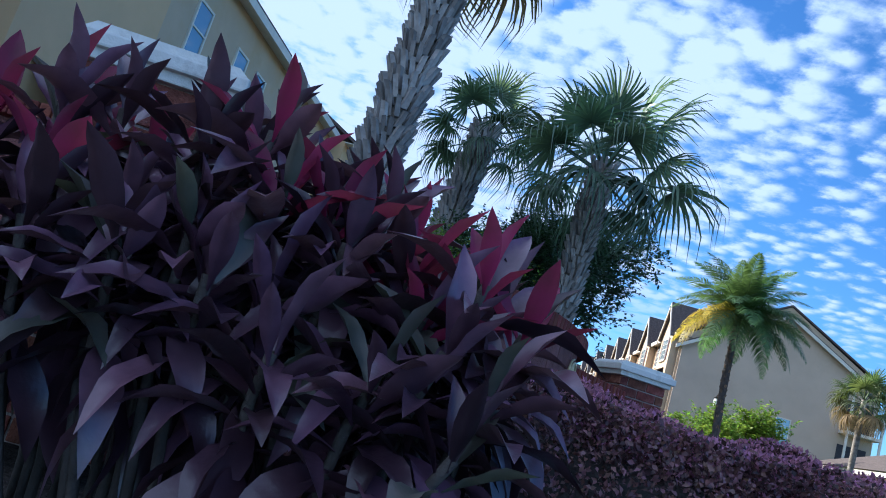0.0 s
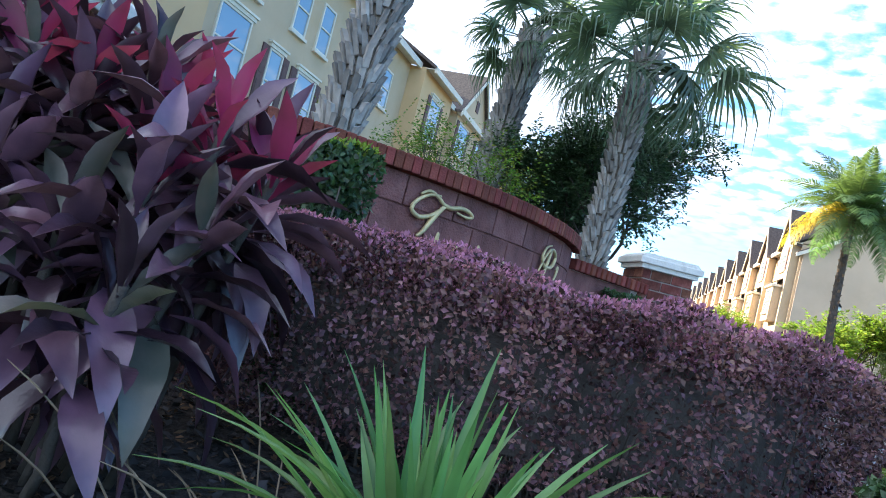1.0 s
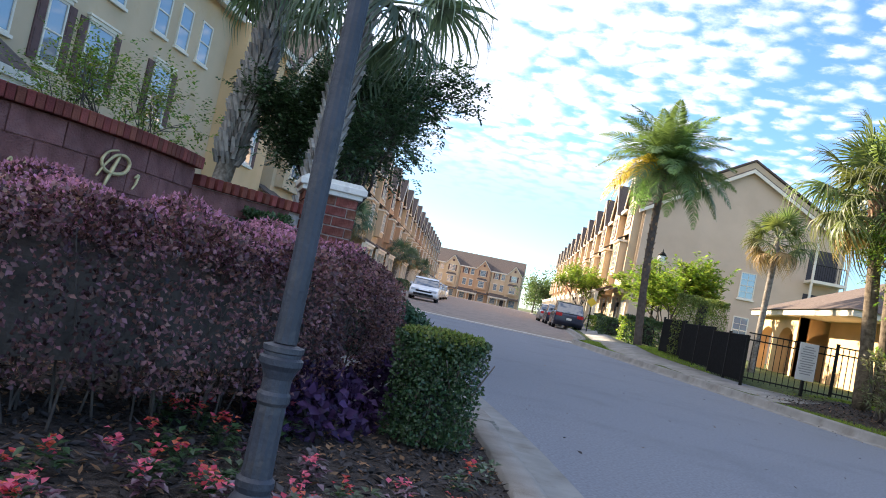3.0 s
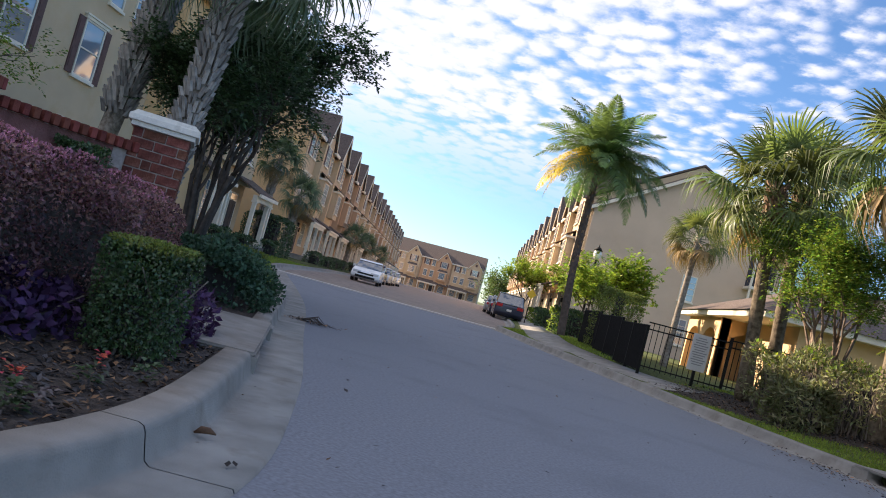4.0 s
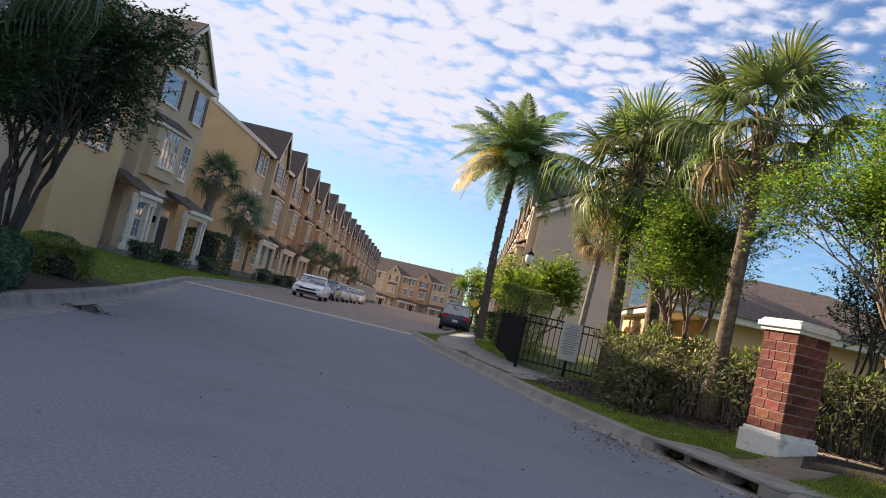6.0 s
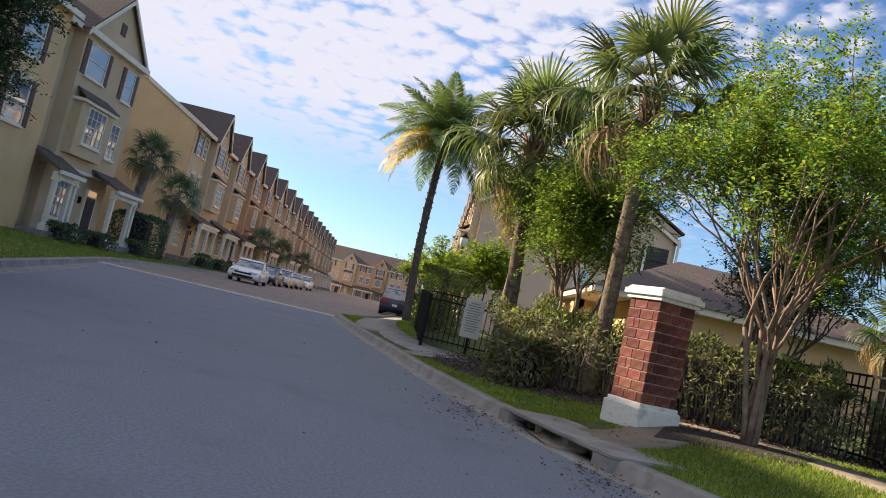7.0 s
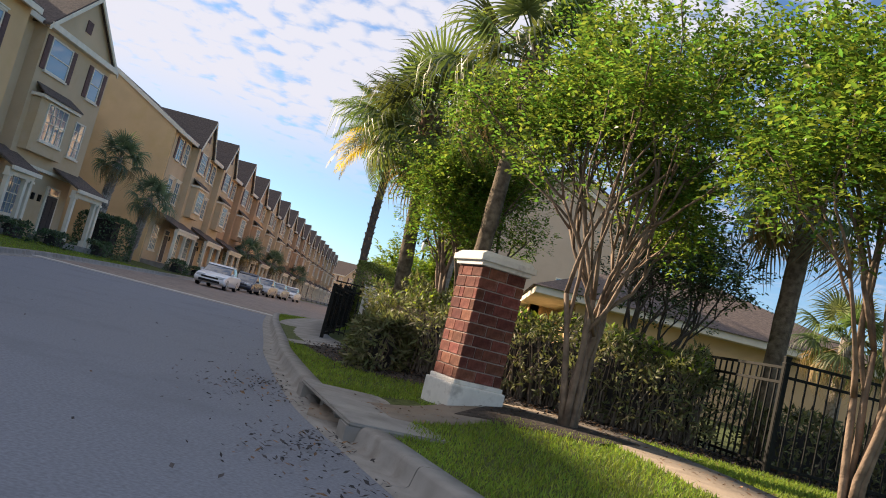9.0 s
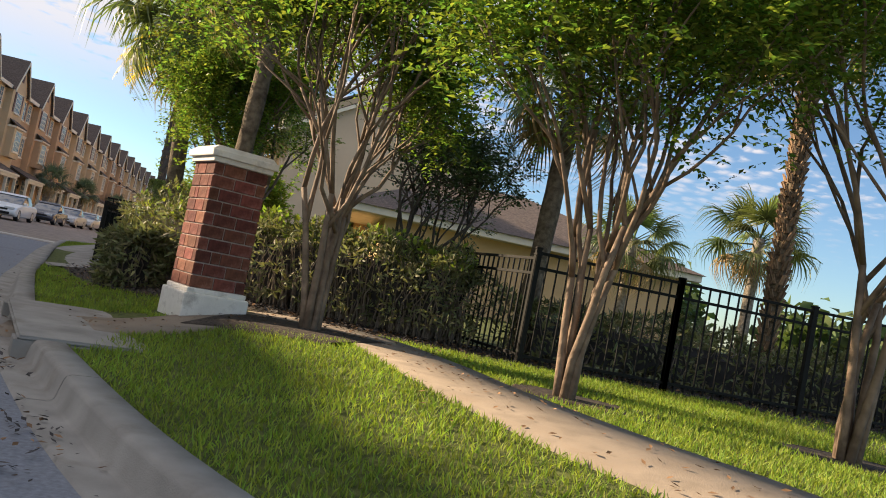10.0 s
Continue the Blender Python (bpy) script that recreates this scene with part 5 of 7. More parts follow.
def feather_frond(name, mat, length, leaflets, seed, sag=1.0):
    """A feather leaf: an arched midrib with two rows of narrow leaflets."""
    r = random.Random(seed)
    v, f = [], []
    def spine(t):
        return Vector((length * (t - 0.16 * sag * t ** 3), 0, length * (0.10 * t - 0.52 * sag * t ** 2.3)))
    n = 14
    for i in range(n + 1):
        p, w = spine(i / n), 0.026 * (1 - 0.85 * i / n)
        v += [tuple(p + Vector((0, -w, 0))), tuple(p + Vector((0, w, 0))), tuple(p + Vector((0, 0, -w)))]
    for i in range(n):
        for k in range(3):
            a, b = i * 3 + k, i * 3 + (k + 1) % 3
            f += [(a, b, b + 3), (a, b + 3, a + 3)]
    for i in range(leaflets):
        t = 0.13 + 0.87 * (i + r.random() * 0.6) / leaflets
        p = spine(t); fwd = (spine(min(1.0, t + 0.02)) - spine(t - 0.02)).normalized()
        L = 0.60 * math.sin(math.pi * min(1, 0.22 + t * 0.74)) * r.uniform(0.85, 1.1)
        for s in (-1, 1):
            d = (Vector((0, s, 0)) * 0.88 + fwd * 0.62 + Vector((0, 0, r.uniform(-0.2, 0.3)))).normalized()
            w = fwd.cross(d).cross(d).normalized() * 0.016
            o = len(v)
            q = p + d * L * 0.5
            e = p + d * L + Vector((0, 0, -0.38 * L))
            v += [tuple(p - w * 0.5), tuple(p + w * 0.5), tuple(q + w), tuple(q - w), tuple(e)]
            f += [(o, o + 1, o + 2), (o, o + 2, o + 3), (o + 3, o + 2, o + 4)]
    return raw_mesh(name, np.array(v), np.array(f), mat)


FANS = {k: [fan_frond("frond", M[m], p, rad, 36, dr, s) for s, (p, rad, dr) in enumerate(((0.75, 0.86, 0.55), (0.85, 0.84, 0.95), (0.7, 0.78, 1.25)))]
        for k, m in (("green", "frond"), ("olive", "frond_sun"), ("dead", "frond_dead"))}
FEATHERS = [feather_frond("frond", M["feather"], 2.5, 74, s, g) for s, g in enumerate((0.7, 1.0, 1.25))]
FEATHERS_YELLOW = [feather_frond("frond", M["feather_yellow"], 2.3, 50, 9, 1.25)]


def curve_points(a, b, bow, n):
    a, b, bow = Vector(a), Vector(b), Vector(bow)
    return [a.lerp(b, i / n) + bow * math.sin(math.pi * i / n) for i in range(n + 1)]


def boot_mesh(name, mat):
    """The stub of a cut palm leaf: a split, flaring wedge."""
    bm = bmesh.new()
    for s in (-1, 1):
        pts = [(0.0, s * 0.055, 0.0), (0.02, s * 0.012, 0.0), (0.085, s * 0.02, 0.17), (0.075, s * 0.06, 0.16)]
        out = [bm.verts.new((p[0] + 0.02, p[1], p[2])) for p in pts]
        inn = [bm.verts.new((p[0] - 0.02, p[1], p[2])) for p in pts]
        bm.faces.new(out); bm.faces.new(inn[::-1])
        for i in range(4):
            bm.faces.new((out[i], inn[i], inn[(i + 1) % 4], out[(i + 1) % 4]))
    bmesh.ops.recalc_face_normals(bm, faces=bm.faces[:])
    me = bpy.data.meshes.new(name); bm.to_mesh(me); bm.free(); me.materials.append(mat)
    return me


BOOT, BOOT_BROWN = boot_mesh("boot", M["boot"]), boot_mesh("boot", M["boot_brown"])


def aim(place, direction, twist=0.0, scale=1.0):
    """A pose with its +x along the direction and +z as far up as can be."""
    d = Vector(direction).normalized()
    y = Vector((0, 0, 1)).cross(d)
    y = Vector((0, 1, 0)) if y.length < 1e-4 else y.normalized()
    z = d.cross(y)
    m = Matrix.Identity(4)
    m.col[0][:3], m.col[1][:3], m.col[2][:3] = d * scale, y * scale, z * scale
    m = m @ Matrix.Rotation(twist, 4, "X")
    m.translation = Vector(place)
    return m


def sabal_palm(base, top, radius, label, fronds=28, kind="green", boots=(0.0, 0.0), brown=False, dead=4, size=1.0, bow=(0, 0, 0), seed=1, low=128):
    r = random.Random(seed)
    palm = thing("sabal_palm", base, label, "palm tree")
    p0 = Vector(base)
    pts = [p - p0 for p in curve_points(base, top, bow, 14)]
    radii = [radius * (1.25 - 0.35 * min(1, i / 4)) * r.uniform(0.95, 1.05) for i in range(15)]
    part("trunk", add_tube(bmesh.new(), pts, radii, 14), M["bark_brown"] if brown else M["bark_sabal"], palm, smooth=True)
    axis = (pts[-1] - pts[0])
    H = axis.length
    z = boots[0] * H
    k = 0
    while z < boots[1] * H:
        t = z / H
        i = min(13, int(t * 14))
        c = pts[i].lerp(pts[i + 1], t * 14 - i)
        for j in range(5):
            a = k * 0.62 + j * 2 * math.pi / 5
            d = Vector((math.cos(a), math.sin(a), 0))
            ob = new("boot", BOOT_BROWN if brown else BOOT)
            ob.parent = palm
            m = aim(c + d * radius * 0.92, d, r.uniform(-0.25, 0.25), r.uniform(0.9, 1.25) * radius / 0.15)
            ob.matrix_local = m
        z += 0.105; k += 1
    head = pts[-1]
    for i in range(fronds):
        t = (i + 0.5) / fronds
        polar = radians(8 + (low - 8) * t ** 0.85) + r.uniform(-0.12, 0.12)
        az = i * 2.39996 + r.uniform(-0.2, 0.2)
        d = Vector((math.sin(polar) * math.cos(az), math.sin(polar) * math.sin(az), math.cos(polar)))
        old = i >= fronds - dead
        ob = new("frond", FANS["dead" if old else kind][0 if t < 0.35 else 1 if t < 0.75 else 2])
        ob.parent = palm
        ob.matrix_local = aim(head + d * 0.05 - Vector((0, 0, 0.25 * t)), d, r.uniform(-0.5, 0.5), size * r.uniform(0.85, 1.12))
    return palm


def feather_palm(base, top, radius, label, fronds=52, size=1.0, bow=(0, 0, 0), seed=3, yellow=()):
    r = random.Random(seed)
    palm = thing("date_palm", base, label, "palm tree")
    p0 = Vector(base)
    pts = [p - p0 for p in curve_points(base, top, bow, 16)]
    part("trunk", add_tube(bmesh.new(), pts, [radius * (1.2 - 0.25 * i / 16) * r.uniform(0.92, 1.08) for i in range(17)], 12), M["bark_dark"], palm, smooth=True)
    for k in range(60):
        t = 0.35 + 0.64 * k / 60
        i = min(15, int(t * 16))
        c = pts[i].lerp(pts[i + 1], t * 16 - i)
        a = k * 2.39996
        d = Vector((math.cos(a), math.sin(a), 0))
        ob = new("boot", BOOT_BROWN)
        ob.parent = palm
        ob.matrix_local = aim(c + d * radius * 0.85, d, 0, 0.8 * radius / 0.15)
    head = pts[-1]
    for i in range(fronds):
        t = (i + 0.5) / fronds
        polar = radians(8 + 92 * t ** 0.8)
        az = i * 2.39996
        d = Vector((math.sin(polar) * math.cos(az), math.sin(polar) * math.sin(az), math.cos(polar)))
        gold = t > 0.6 and any(abs((math.degrees(az) - y + 180) % 360 - 180) < 26 for y in yellow)
        ob = new("frond", FEATHERS_YELLOW[0] if gold else FEATHERS[0 if t < 0.3 else 1 if t < 0.75 else 2])
        ob.parent = palm
        ob.matrix_local = aim(head, d, r.uniform(-0.3, 0.3), size * r.uniform(0.88, 1.08))
    return palm


sabal_palm((-2.25, 5.55, 0.4), (-2.03, 6.3, 6.4), 0.165, "tall sabal palm with grey trunk boots behind the sign wall", boots=(0.15, 0.97), seed=5, bow=(0.05, 0, 0), size=0.95)
sabal_palm((-2.75, 12.9, 0.4), (-2.30, 13.5, 6.3), 0.20, "sabal palm with bushy crown and criss-cross trunk boots", boots=(0.35, 1.0), seed=8, size=0.98, dead=0, low=114, fronds=18)
sabal_palm((-0.05, 10.2, 0.4), (0.07, 10.7, 5.15), 0.15, "sabal palm with grey boots and blue-green fans beside the pillar", boots=(0.1, 1.0), seed=12, size=1.16, dead=0, low=114, fronds=20)
sabal_palm((10.17, 16.9, gz(10.2, 16.9)), (9.85, 16.95, 4.9), 0.15, "sabal palm with a brown trunk beside the gate", kind="olive", boots=(0.78, 1.0), brown=True, seed=21, size=1.15, dead=1, low=126)
sabal_palm((11.2, 18.6, 0.4), (11.0, 18.7, 5.3), 0.17, "sabal palm with a full olive crown behind the fence", kind="olive", boots=(0.8, 1.0), brown=True, seed=22, size=1.15, dead=1)
sabal_palm((11.35, 13.6, gz(11.3, 13.6)), (11.5, 14.1, 5.55), 0.135, "tall slender sabal palm behind the brick pillar", kind="olive", boots=(0.88, 1.0), brown=True, seed=25, size=1.1, dead=3, low=132)
sabal_palm((15.45, 12.9, 0.4), (15.75, 13.4, 4.3), 0.15, "sabal palm with dark smooth trunk beside the iron fence", kind="green", boots=(0.85, 1.0), brown=True, seed=31, size=0.9, dead=4)
sabal_palm((18.95, 12.9, 0.4), (19.05, 13.1, 6.2), 0.10, "sabal palm covered in dark boots behind the fence", kind="green", boots=(0.1, 1.0), brown=True, seed=33, size=0.95)
sabal_palm((23.8, 21.6, 0.3), (23.9, 21.7, 4.0), 0.16, "sunlit yellow-green sabal palm beyond the fence", kind="olive", seed=36, size=1.0, fronds=26)
sabal_palm((20.4, 21.7, 0.3), (20.5, 21.8, 3.3), 0.16, "small sunlit sabal palm beyond the fence", kind="olive", seed=35, size=0.9, fronds=26)
sabal_palm((10.4, 26.3, 0.35), (10.6, 26.6, 5.0), 0.11, "thin sabal palm with a small crown by the apartment wall", kind="olive", seed=41, size=0.8, fronds=28, dead=6)
for i, (x, y, top) in enumerate(((-10.9, 46.5, 6.3), (-10.3, 50.6, 4.7), (-12.6, 81.5, 4.2), (-14.4, 99, 4.2), (-16.5, 123, 4.2))):
    sabal_palm((x, y, 0.4), (x + 0.3, y, top), 0.18, "small sabal palm before the townhouses", seed=50 + i, size=1.15, fronds=24, boots=(0.2, 0.9), dead=3)
feather_palm((7.3, 30.6, 0.3), (7.15, 31.3, 7.55), 0.135, "slender date palm with feathery fronds, some turning yellow", seed=3, size=1.2, yellow=(200, 175), bow=(-0.12, 0, 0))

# ---- broadleaf trees ----


def grow(rr, start, way, length, radius, depth, tubes, tips, spread, lift, shrink):
    pts, p, d = [Vector(start)], Vector(start), Vector(way).normalized()
    n = 4
    for i in range(n):
        bend = 0.06 if depth >= 3 else 0.13
        d = (d + Vector((rr.gauss(0, bend), rr.gauss(0, bend), rr.gauss(0, 0.08) + lift))).normalized()
        p = p + d * length / n
        pts.append(p.copy())
    tubes.append((pts, [radius * (1 - 0.35 * i / n) for i in range(n + 1)]))
    if depth == 0:
        tips.append((p.copy(), d.copy()))
        return
    for k in range(rr.choice((2, 3))):
        a = rr.uniform(0, 6.28)
        o = d.orthogonal().normalized()
        o2 = d.cross(o)
        nd = (d + (o * math.cos(a) + o2 * math.sin(a)) * spread * rr.uniform(0.6, 1.2)).normalized()
        grow(rr, pts[-1 - (k % 2)], nd, length * shrink * rr.uniform(0.8, 1.15), radius * 0.62, depth - 1, tubes, tips, spread, lift, shrink)


def spray_leaves(tips, per_tip, leaf, reach, mat, name, droop=0.0, twig_leaves=11):
    """Leaves set in two rows along short twigs round the branch ends."""
    P = np.array([p for p, _ in tips]); D = np.array([d for _, d in tips])
    idx = rng.integers(0, len(P), per_tip * len(P))
    n = len(idx)
    way = unit(D[idx] * 0.55 + rng.normal(size=(n, 3)) * 0.75 + np.array([0, 0, 0.18 - droop]))
    foot = P[idx] + rng.normal(size=(n, 3)) * reach * 0.42 - D[idx] * rng.random((n, 1)) * reach * 0.5
    L = reach * rng.uniform(0.5, 1.0, n)
    k = twig_leaves
    s = (np.arange(k) + 0.6) / k
    at = foot[:, None] + way[:, None] * (L[:, None] * s)[..., None] - np.array([0, 0, 1.0]) * (droop * L[:, None] * s ** 2)[..., None]
    side = unit(np.cross(way, np.array([0, 0, 1.0])) + 1e-3 * rng.normal(size=(n, 3)))
    sign = np.where(np.arange(k) % 2, 1.0, -1.0)
    along_ = side[:, None] * sign[None, :, None] * 0.9 + way[:, None] * 0.5 + rng.normal(size=(n, k, 3)) * 0.25
    up = np.array([0, 0, 1.0]) + rng.normal(size=(n, k, 3)) * 0.35
    N = n * k
    return leaves(name, at.reshape(N, 3), along_.reshape(N, 3), up.reshape(N, 3), leaf * rng.uniform(0.7, 1.25, N), leaf * 0.52, mat)


def tree(name, base, label, stems, height, girth, spread, bark, leaf_mat, leaf=0.06, per_tip=9, reach=0.42, depth=3, seed=1, open_=0.35, lift=0.06, shrink=0.72, droop=0.0, first=0.42, foot=1.6):
    rr = random.Random(seed)
    t = thing(name, base, label, "tree")
    tubes, tips = [], []
    for k in range(stems):
        a = 2 * math.pi * k / stems + rr.uniform(-0.3, 0.3)
        d = Vector((math.cos(a) * open_, math.sin(a) * open_, 1.0))
        grow(rr, (math.cos(a) * girth * foot, math.sin(a) * girth * foot, -0.05), d, height * first * rr.uniform(0.9, 1.1), girth, depth, tubes, tips, spread, lift, shrink)
    fine = bmesh.new()
    for pts, rad in tubes:
        if rad[0] > girth * 0.55:
            part("limb", add_tube(bmesh.new(), pts, rad, 8), bark, t, smooth=True)
        else:
            add_tube(fine, pts, rad, 5)
    tagged(part("branchwork", fine, bark, t, smooth=True), kind="stuff")
    crown = new("crown", spray_leaves(tips, per_tip, leaf, reach, leaf_mat, "crown", droop))
    crown.parent = t
    tagged(crown, kind="stuff")
    return t


tree("crepe_myrtle", (12.7, 10.54, gz(12.7, 10.54)), "crepe myrtle with several pale smooth trunks and sunlit leaves", 7, 4.5, 0.040, 0.46, M["bark_myrtle"], M["myrtle_leaf"], leaf=0.066, per_tip=36, reach=0.46, seed=4, open_=0.05, first=0.29, shrink=0.86)
tree("crepe_myrtle", (14.66, 8.7, gz(14.66, 8.7)), "crepe myrtle with twisting bare lower branches beside the path", 6, 4.4, 0.038, 0.48, M["bark_myrtle"], M["myrtle_leaf"], leaf=0.066, per_tip=38, reach=0.46, seed=15, open_=0.04, first=0.31, shrink=0.84)
tree("crepe_myrtle", (16.5, 7.9, gz(16.5, 7.9)), "crepe myrtle with dark trunks in front of the iron fence", 6, 4.3, 0.036, 0.48, M["bark_myrtle"], M["myrtle_leaf"], leaf=0.066, per_tip=38, reach=0.46, seed=26, open_=0.05, first=0.31, shrink=0.84)
tree("crepe_myrtle", (11.1, 15.6, 0.4), "crepe myrtle with a rounded crown behind the hedge", 6, 4.2, 0.045, 0.5, M["bark_myrtle"], M["myrtle_leaf"], leaf=0.07, per_tip=34, reach=0.46, seed=37, open_=0.16, first=0.42, shrink=0.62)
# shade put into the colour here: dark leaf and bark replace the myrtle ones
tree("crepe_myrtle", (14.0, 14.2, 0.4), "crepe myrtle behind the hedge, coloured dark for its shade", 6, 3.5, 0.04, 0.6, M["bark_dark"], M["dark_leaf"], leaf=0.08, per_tip=14, reach=0.42, seed=48, open_=0.42, first=0.36, shrink=0.75)
tree("privet_tree", (-0.85, 13.7, 0.42), "dense dark green multi-trunk tree beside the entrance pillar", 7, 4.3, 0.06, 0.52, M["bark_dark"], M["dark_leaf"], leaf=0.10, per_tip=36, reach=0.5, seed=59, open_=0.19, first=0.36, shrink=0.76, droop=0.1)
tree("street_tree", (9.3, 36.5, 0.35), "leafy lime-green street tree by the apartment wall", 4, 3.9, 0.06, 0.6, M["bark_dark"], M["lime_leaf"], leaf=0.21, per_tip=16, reach=0.6, seed=61, open_=0.45, first=0.36, shrink=0.78)
tree("street_tree", (6.6, 62, 0.35), "small yellow-green street tree before the townhouses", 3, 4.2, 0.06, 0.55, M["bark_dark"], M["lime_leaf"], leaf=0.2, per_tip=12, reach=0.6, seed=63, open_=0.3, first=0.4, shrink=0.75)
tree("garden_shrub", (-1.5, 7.6, 0.42), "loose flowering shrub rising behind the sign wall", 5, 2.3, 0.022, 0.5, M["bark_dark"], M["myrtle_leaf"], leaf=0.05, per_tip=9, reach=0.36, seed=71, open_=0.3, first=0.4, shrink=0.72)

# ---- hedges and shrubs ----


def hull_points(n, line, half, z0, z1, top_bias=0.35, round_=0.22, belly=0.06):
    """Points on and just under the skin of a clipped hedge along a line; and the way out of it."""
    line = np.array(line, float)
    seg = np.linalg.norm(np.diff(line, axis=0), axis=1)
    cum = np.concatenate([[0], np.cumsum(seg)])
    L = cum[-1]
    s = rng.random(n) * (L + 2 * half) - half
    sc = np.clip(s, 0, L)
    j = np.clip(np.searchsorted(cum, sc) - 1, 0, len(seg) - 1)
    t = (sc - cum[j]) / seg[j]
    c = line[j] * (1 - t)[:, None] + line[j + 1] * t[:, None]
    d = unit(line[j + 1] - line[j])
    nrm = np.stack([d[:, 1], -d[:, 0]], 1)
    # cross section: superellipse-like box
    per = half * 2 * (1 + top_bias) + (z1 - z0) * 2
    q = rng.random(n) * per
    h = z1 - z0
    side_r, side_l = q < h, (q >= h) & (q < 2 * h)
    top = ~(side_r | side_l)
    a = np.where(side_r, 1.0, np.where(side_l, -1.0, rng.uniform(-1, 1, n)))
    z = np.where(top, 1.0, np.where(side_r, q / h, (q - h) / h))
    # round the shoulders
    lim = np.sqrt(np.clip(1 - np.clip((z * h - (h - round_)) / round_, 0, 1) ** 2, 0, 1))
    wide = (half - round_) + round_ * lim
    off = a * np.where(top, half - round_ * 0.6, wide)
    zz = z0 + np.where(top, h - round_ * 0.25 * np.abs(a) ** 4, z * h)
    end = np.abs(s - sc)
    ratio = np.sqrt(np.clip(1 - (end / half) ** 2, 0, 1))
    pos = np.concatenate([c + d * (s - sc)[:, None] * 0.9 + nrm * (off * np.where(end > 0, ratio, 1))[:, None], zz[:, None]], 1)
    out = np.concatenate([nrm * np.where(top, 0.15 * a, a)[:, None] + d * (np.sign(s - sc) * end / half)[:, None], np.where(top, 1.0, 0.25)[:, None]], 1)
    depth = rng.random(n) ** 2
    lump = np.array([noise.noise(Vector(p) * 2.3) for p in pos])
    pos = pos + unit(out) * (belly * 1.6 * lump - 0.20 * depth)[:, None]
    return pos, unit(out)


def hedge(name, line, half, z0, z1, n, leaf, mat, label, top_mat=None, top_share=0.25, twigs=26, inner=None, stem_gap=0.0, category="hedge", belly=0.06, round_=0.22, core=True, slim=0.62, stem_mat=None, stem_r=0.012):
    """A clipped hedge: twigs, a core coloured as inner shade, a skin of single leaves, and paler sky-lit leaves on its
    top.
    """
    t = thing(name, (0, 0, 0), label, category)
    line = [(float(x), float(y)) for x, y in (smooth_line(line, 5) if len(line) > 2 else line)]
    g = [gz(x, y) for x, y in line]
    zb, zt = min(g) + z0, min(g) + z1
    # solid dark core, standing in for the shade deep in the foliage
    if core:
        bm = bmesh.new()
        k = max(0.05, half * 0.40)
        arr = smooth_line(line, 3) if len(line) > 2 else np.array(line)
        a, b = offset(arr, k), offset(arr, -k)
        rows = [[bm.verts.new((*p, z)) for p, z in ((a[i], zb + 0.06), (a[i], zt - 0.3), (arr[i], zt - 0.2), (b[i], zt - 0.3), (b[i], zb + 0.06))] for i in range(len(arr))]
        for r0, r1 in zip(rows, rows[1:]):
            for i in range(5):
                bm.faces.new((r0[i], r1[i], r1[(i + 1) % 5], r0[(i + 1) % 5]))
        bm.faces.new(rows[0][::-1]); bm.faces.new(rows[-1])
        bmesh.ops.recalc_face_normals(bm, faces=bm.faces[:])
        part("inside", bm, inner or M["litter_and_core"], t)
    pos, out = hull_points(n, line, half, zb, zt, belly=belly, round_=round_)
    way = out * 0.55 + rng.normal(size=(n, 3)) * 0.6
    up = out + rng.normal(size=(n, 3)) * 0.55
    size = leaf * rng.uniform(0.65, 1.3, n)
    ob = new("foliage", leaves("foliage", pos, way, up, size, size * slim, mat))
    ob.parent = t
    tagged(ob, kind="stuff")
    # paler leaves on the top only, with the light from above in their colour
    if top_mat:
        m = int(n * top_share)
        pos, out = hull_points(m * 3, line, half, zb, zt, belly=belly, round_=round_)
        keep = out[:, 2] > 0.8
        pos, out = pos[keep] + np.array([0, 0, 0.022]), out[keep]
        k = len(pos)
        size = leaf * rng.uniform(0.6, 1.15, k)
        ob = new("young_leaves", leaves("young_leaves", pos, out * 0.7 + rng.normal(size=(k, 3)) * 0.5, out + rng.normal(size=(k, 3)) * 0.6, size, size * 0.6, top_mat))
        ob.parent = t
        tagged(ob, kind="stuff")
    bm = bmesh.new()
    for i in range(twigs):
        u = rnd.random() * (len(line) - 1)
        j = min(int(u), len(line) - 2)
        x = line[j][0] * (1 - u + j) + line[j + 1][0] * (u - j) + rnd.uniform(-1, 1) * half * 0.55
        y = line[j][1] * (1 - u + j) + line[j + 1][1] * (u - j) + rnd.uniform(-1, 1) * half * 0.55
        z = gz(x, y) - 0.03
        add_tube(bm, [(x, y, z), (x + rnd.uniform(-.1, .1), y + rnd.uniform(-.1, .1), z + (zt - z) * 0.4), (x + rnd.uniform(-.25, .25), y + rnd.uniform(-.25, .25), z + (zt - z) * 0.85)], [stem_r, stem_r * 0.75, stem_r * 0.33], 5)
    tagged(part("stemwork", bm, stem_mat or M["twig"], t), kind="stuff")
    return t


LORO = [(-0.40, 2.32), (0.4, 2.42), (1.1, 2.72), (1.6, 3.3), (1.85, 4.2), (1.88, 5.2), (1.70, 6.0)]
hedge("loropetalum_hedge", LORO, 0.52, 0.22, 0.98, 100000, 0.0275, M["loropetalum"], "rounded purple-leaved clipped hedge with pink tips, coloured sky-lit on top", M["loro_top"], 0.16, inner=M["bark_dark"], twigs=150, belly=0.11, stem_mat=M["bark_dark"], stem_r=0.007)
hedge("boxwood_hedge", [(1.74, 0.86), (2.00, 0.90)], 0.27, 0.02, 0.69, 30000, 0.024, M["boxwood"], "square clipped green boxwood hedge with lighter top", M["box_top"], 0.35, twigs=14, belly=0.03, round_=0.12)
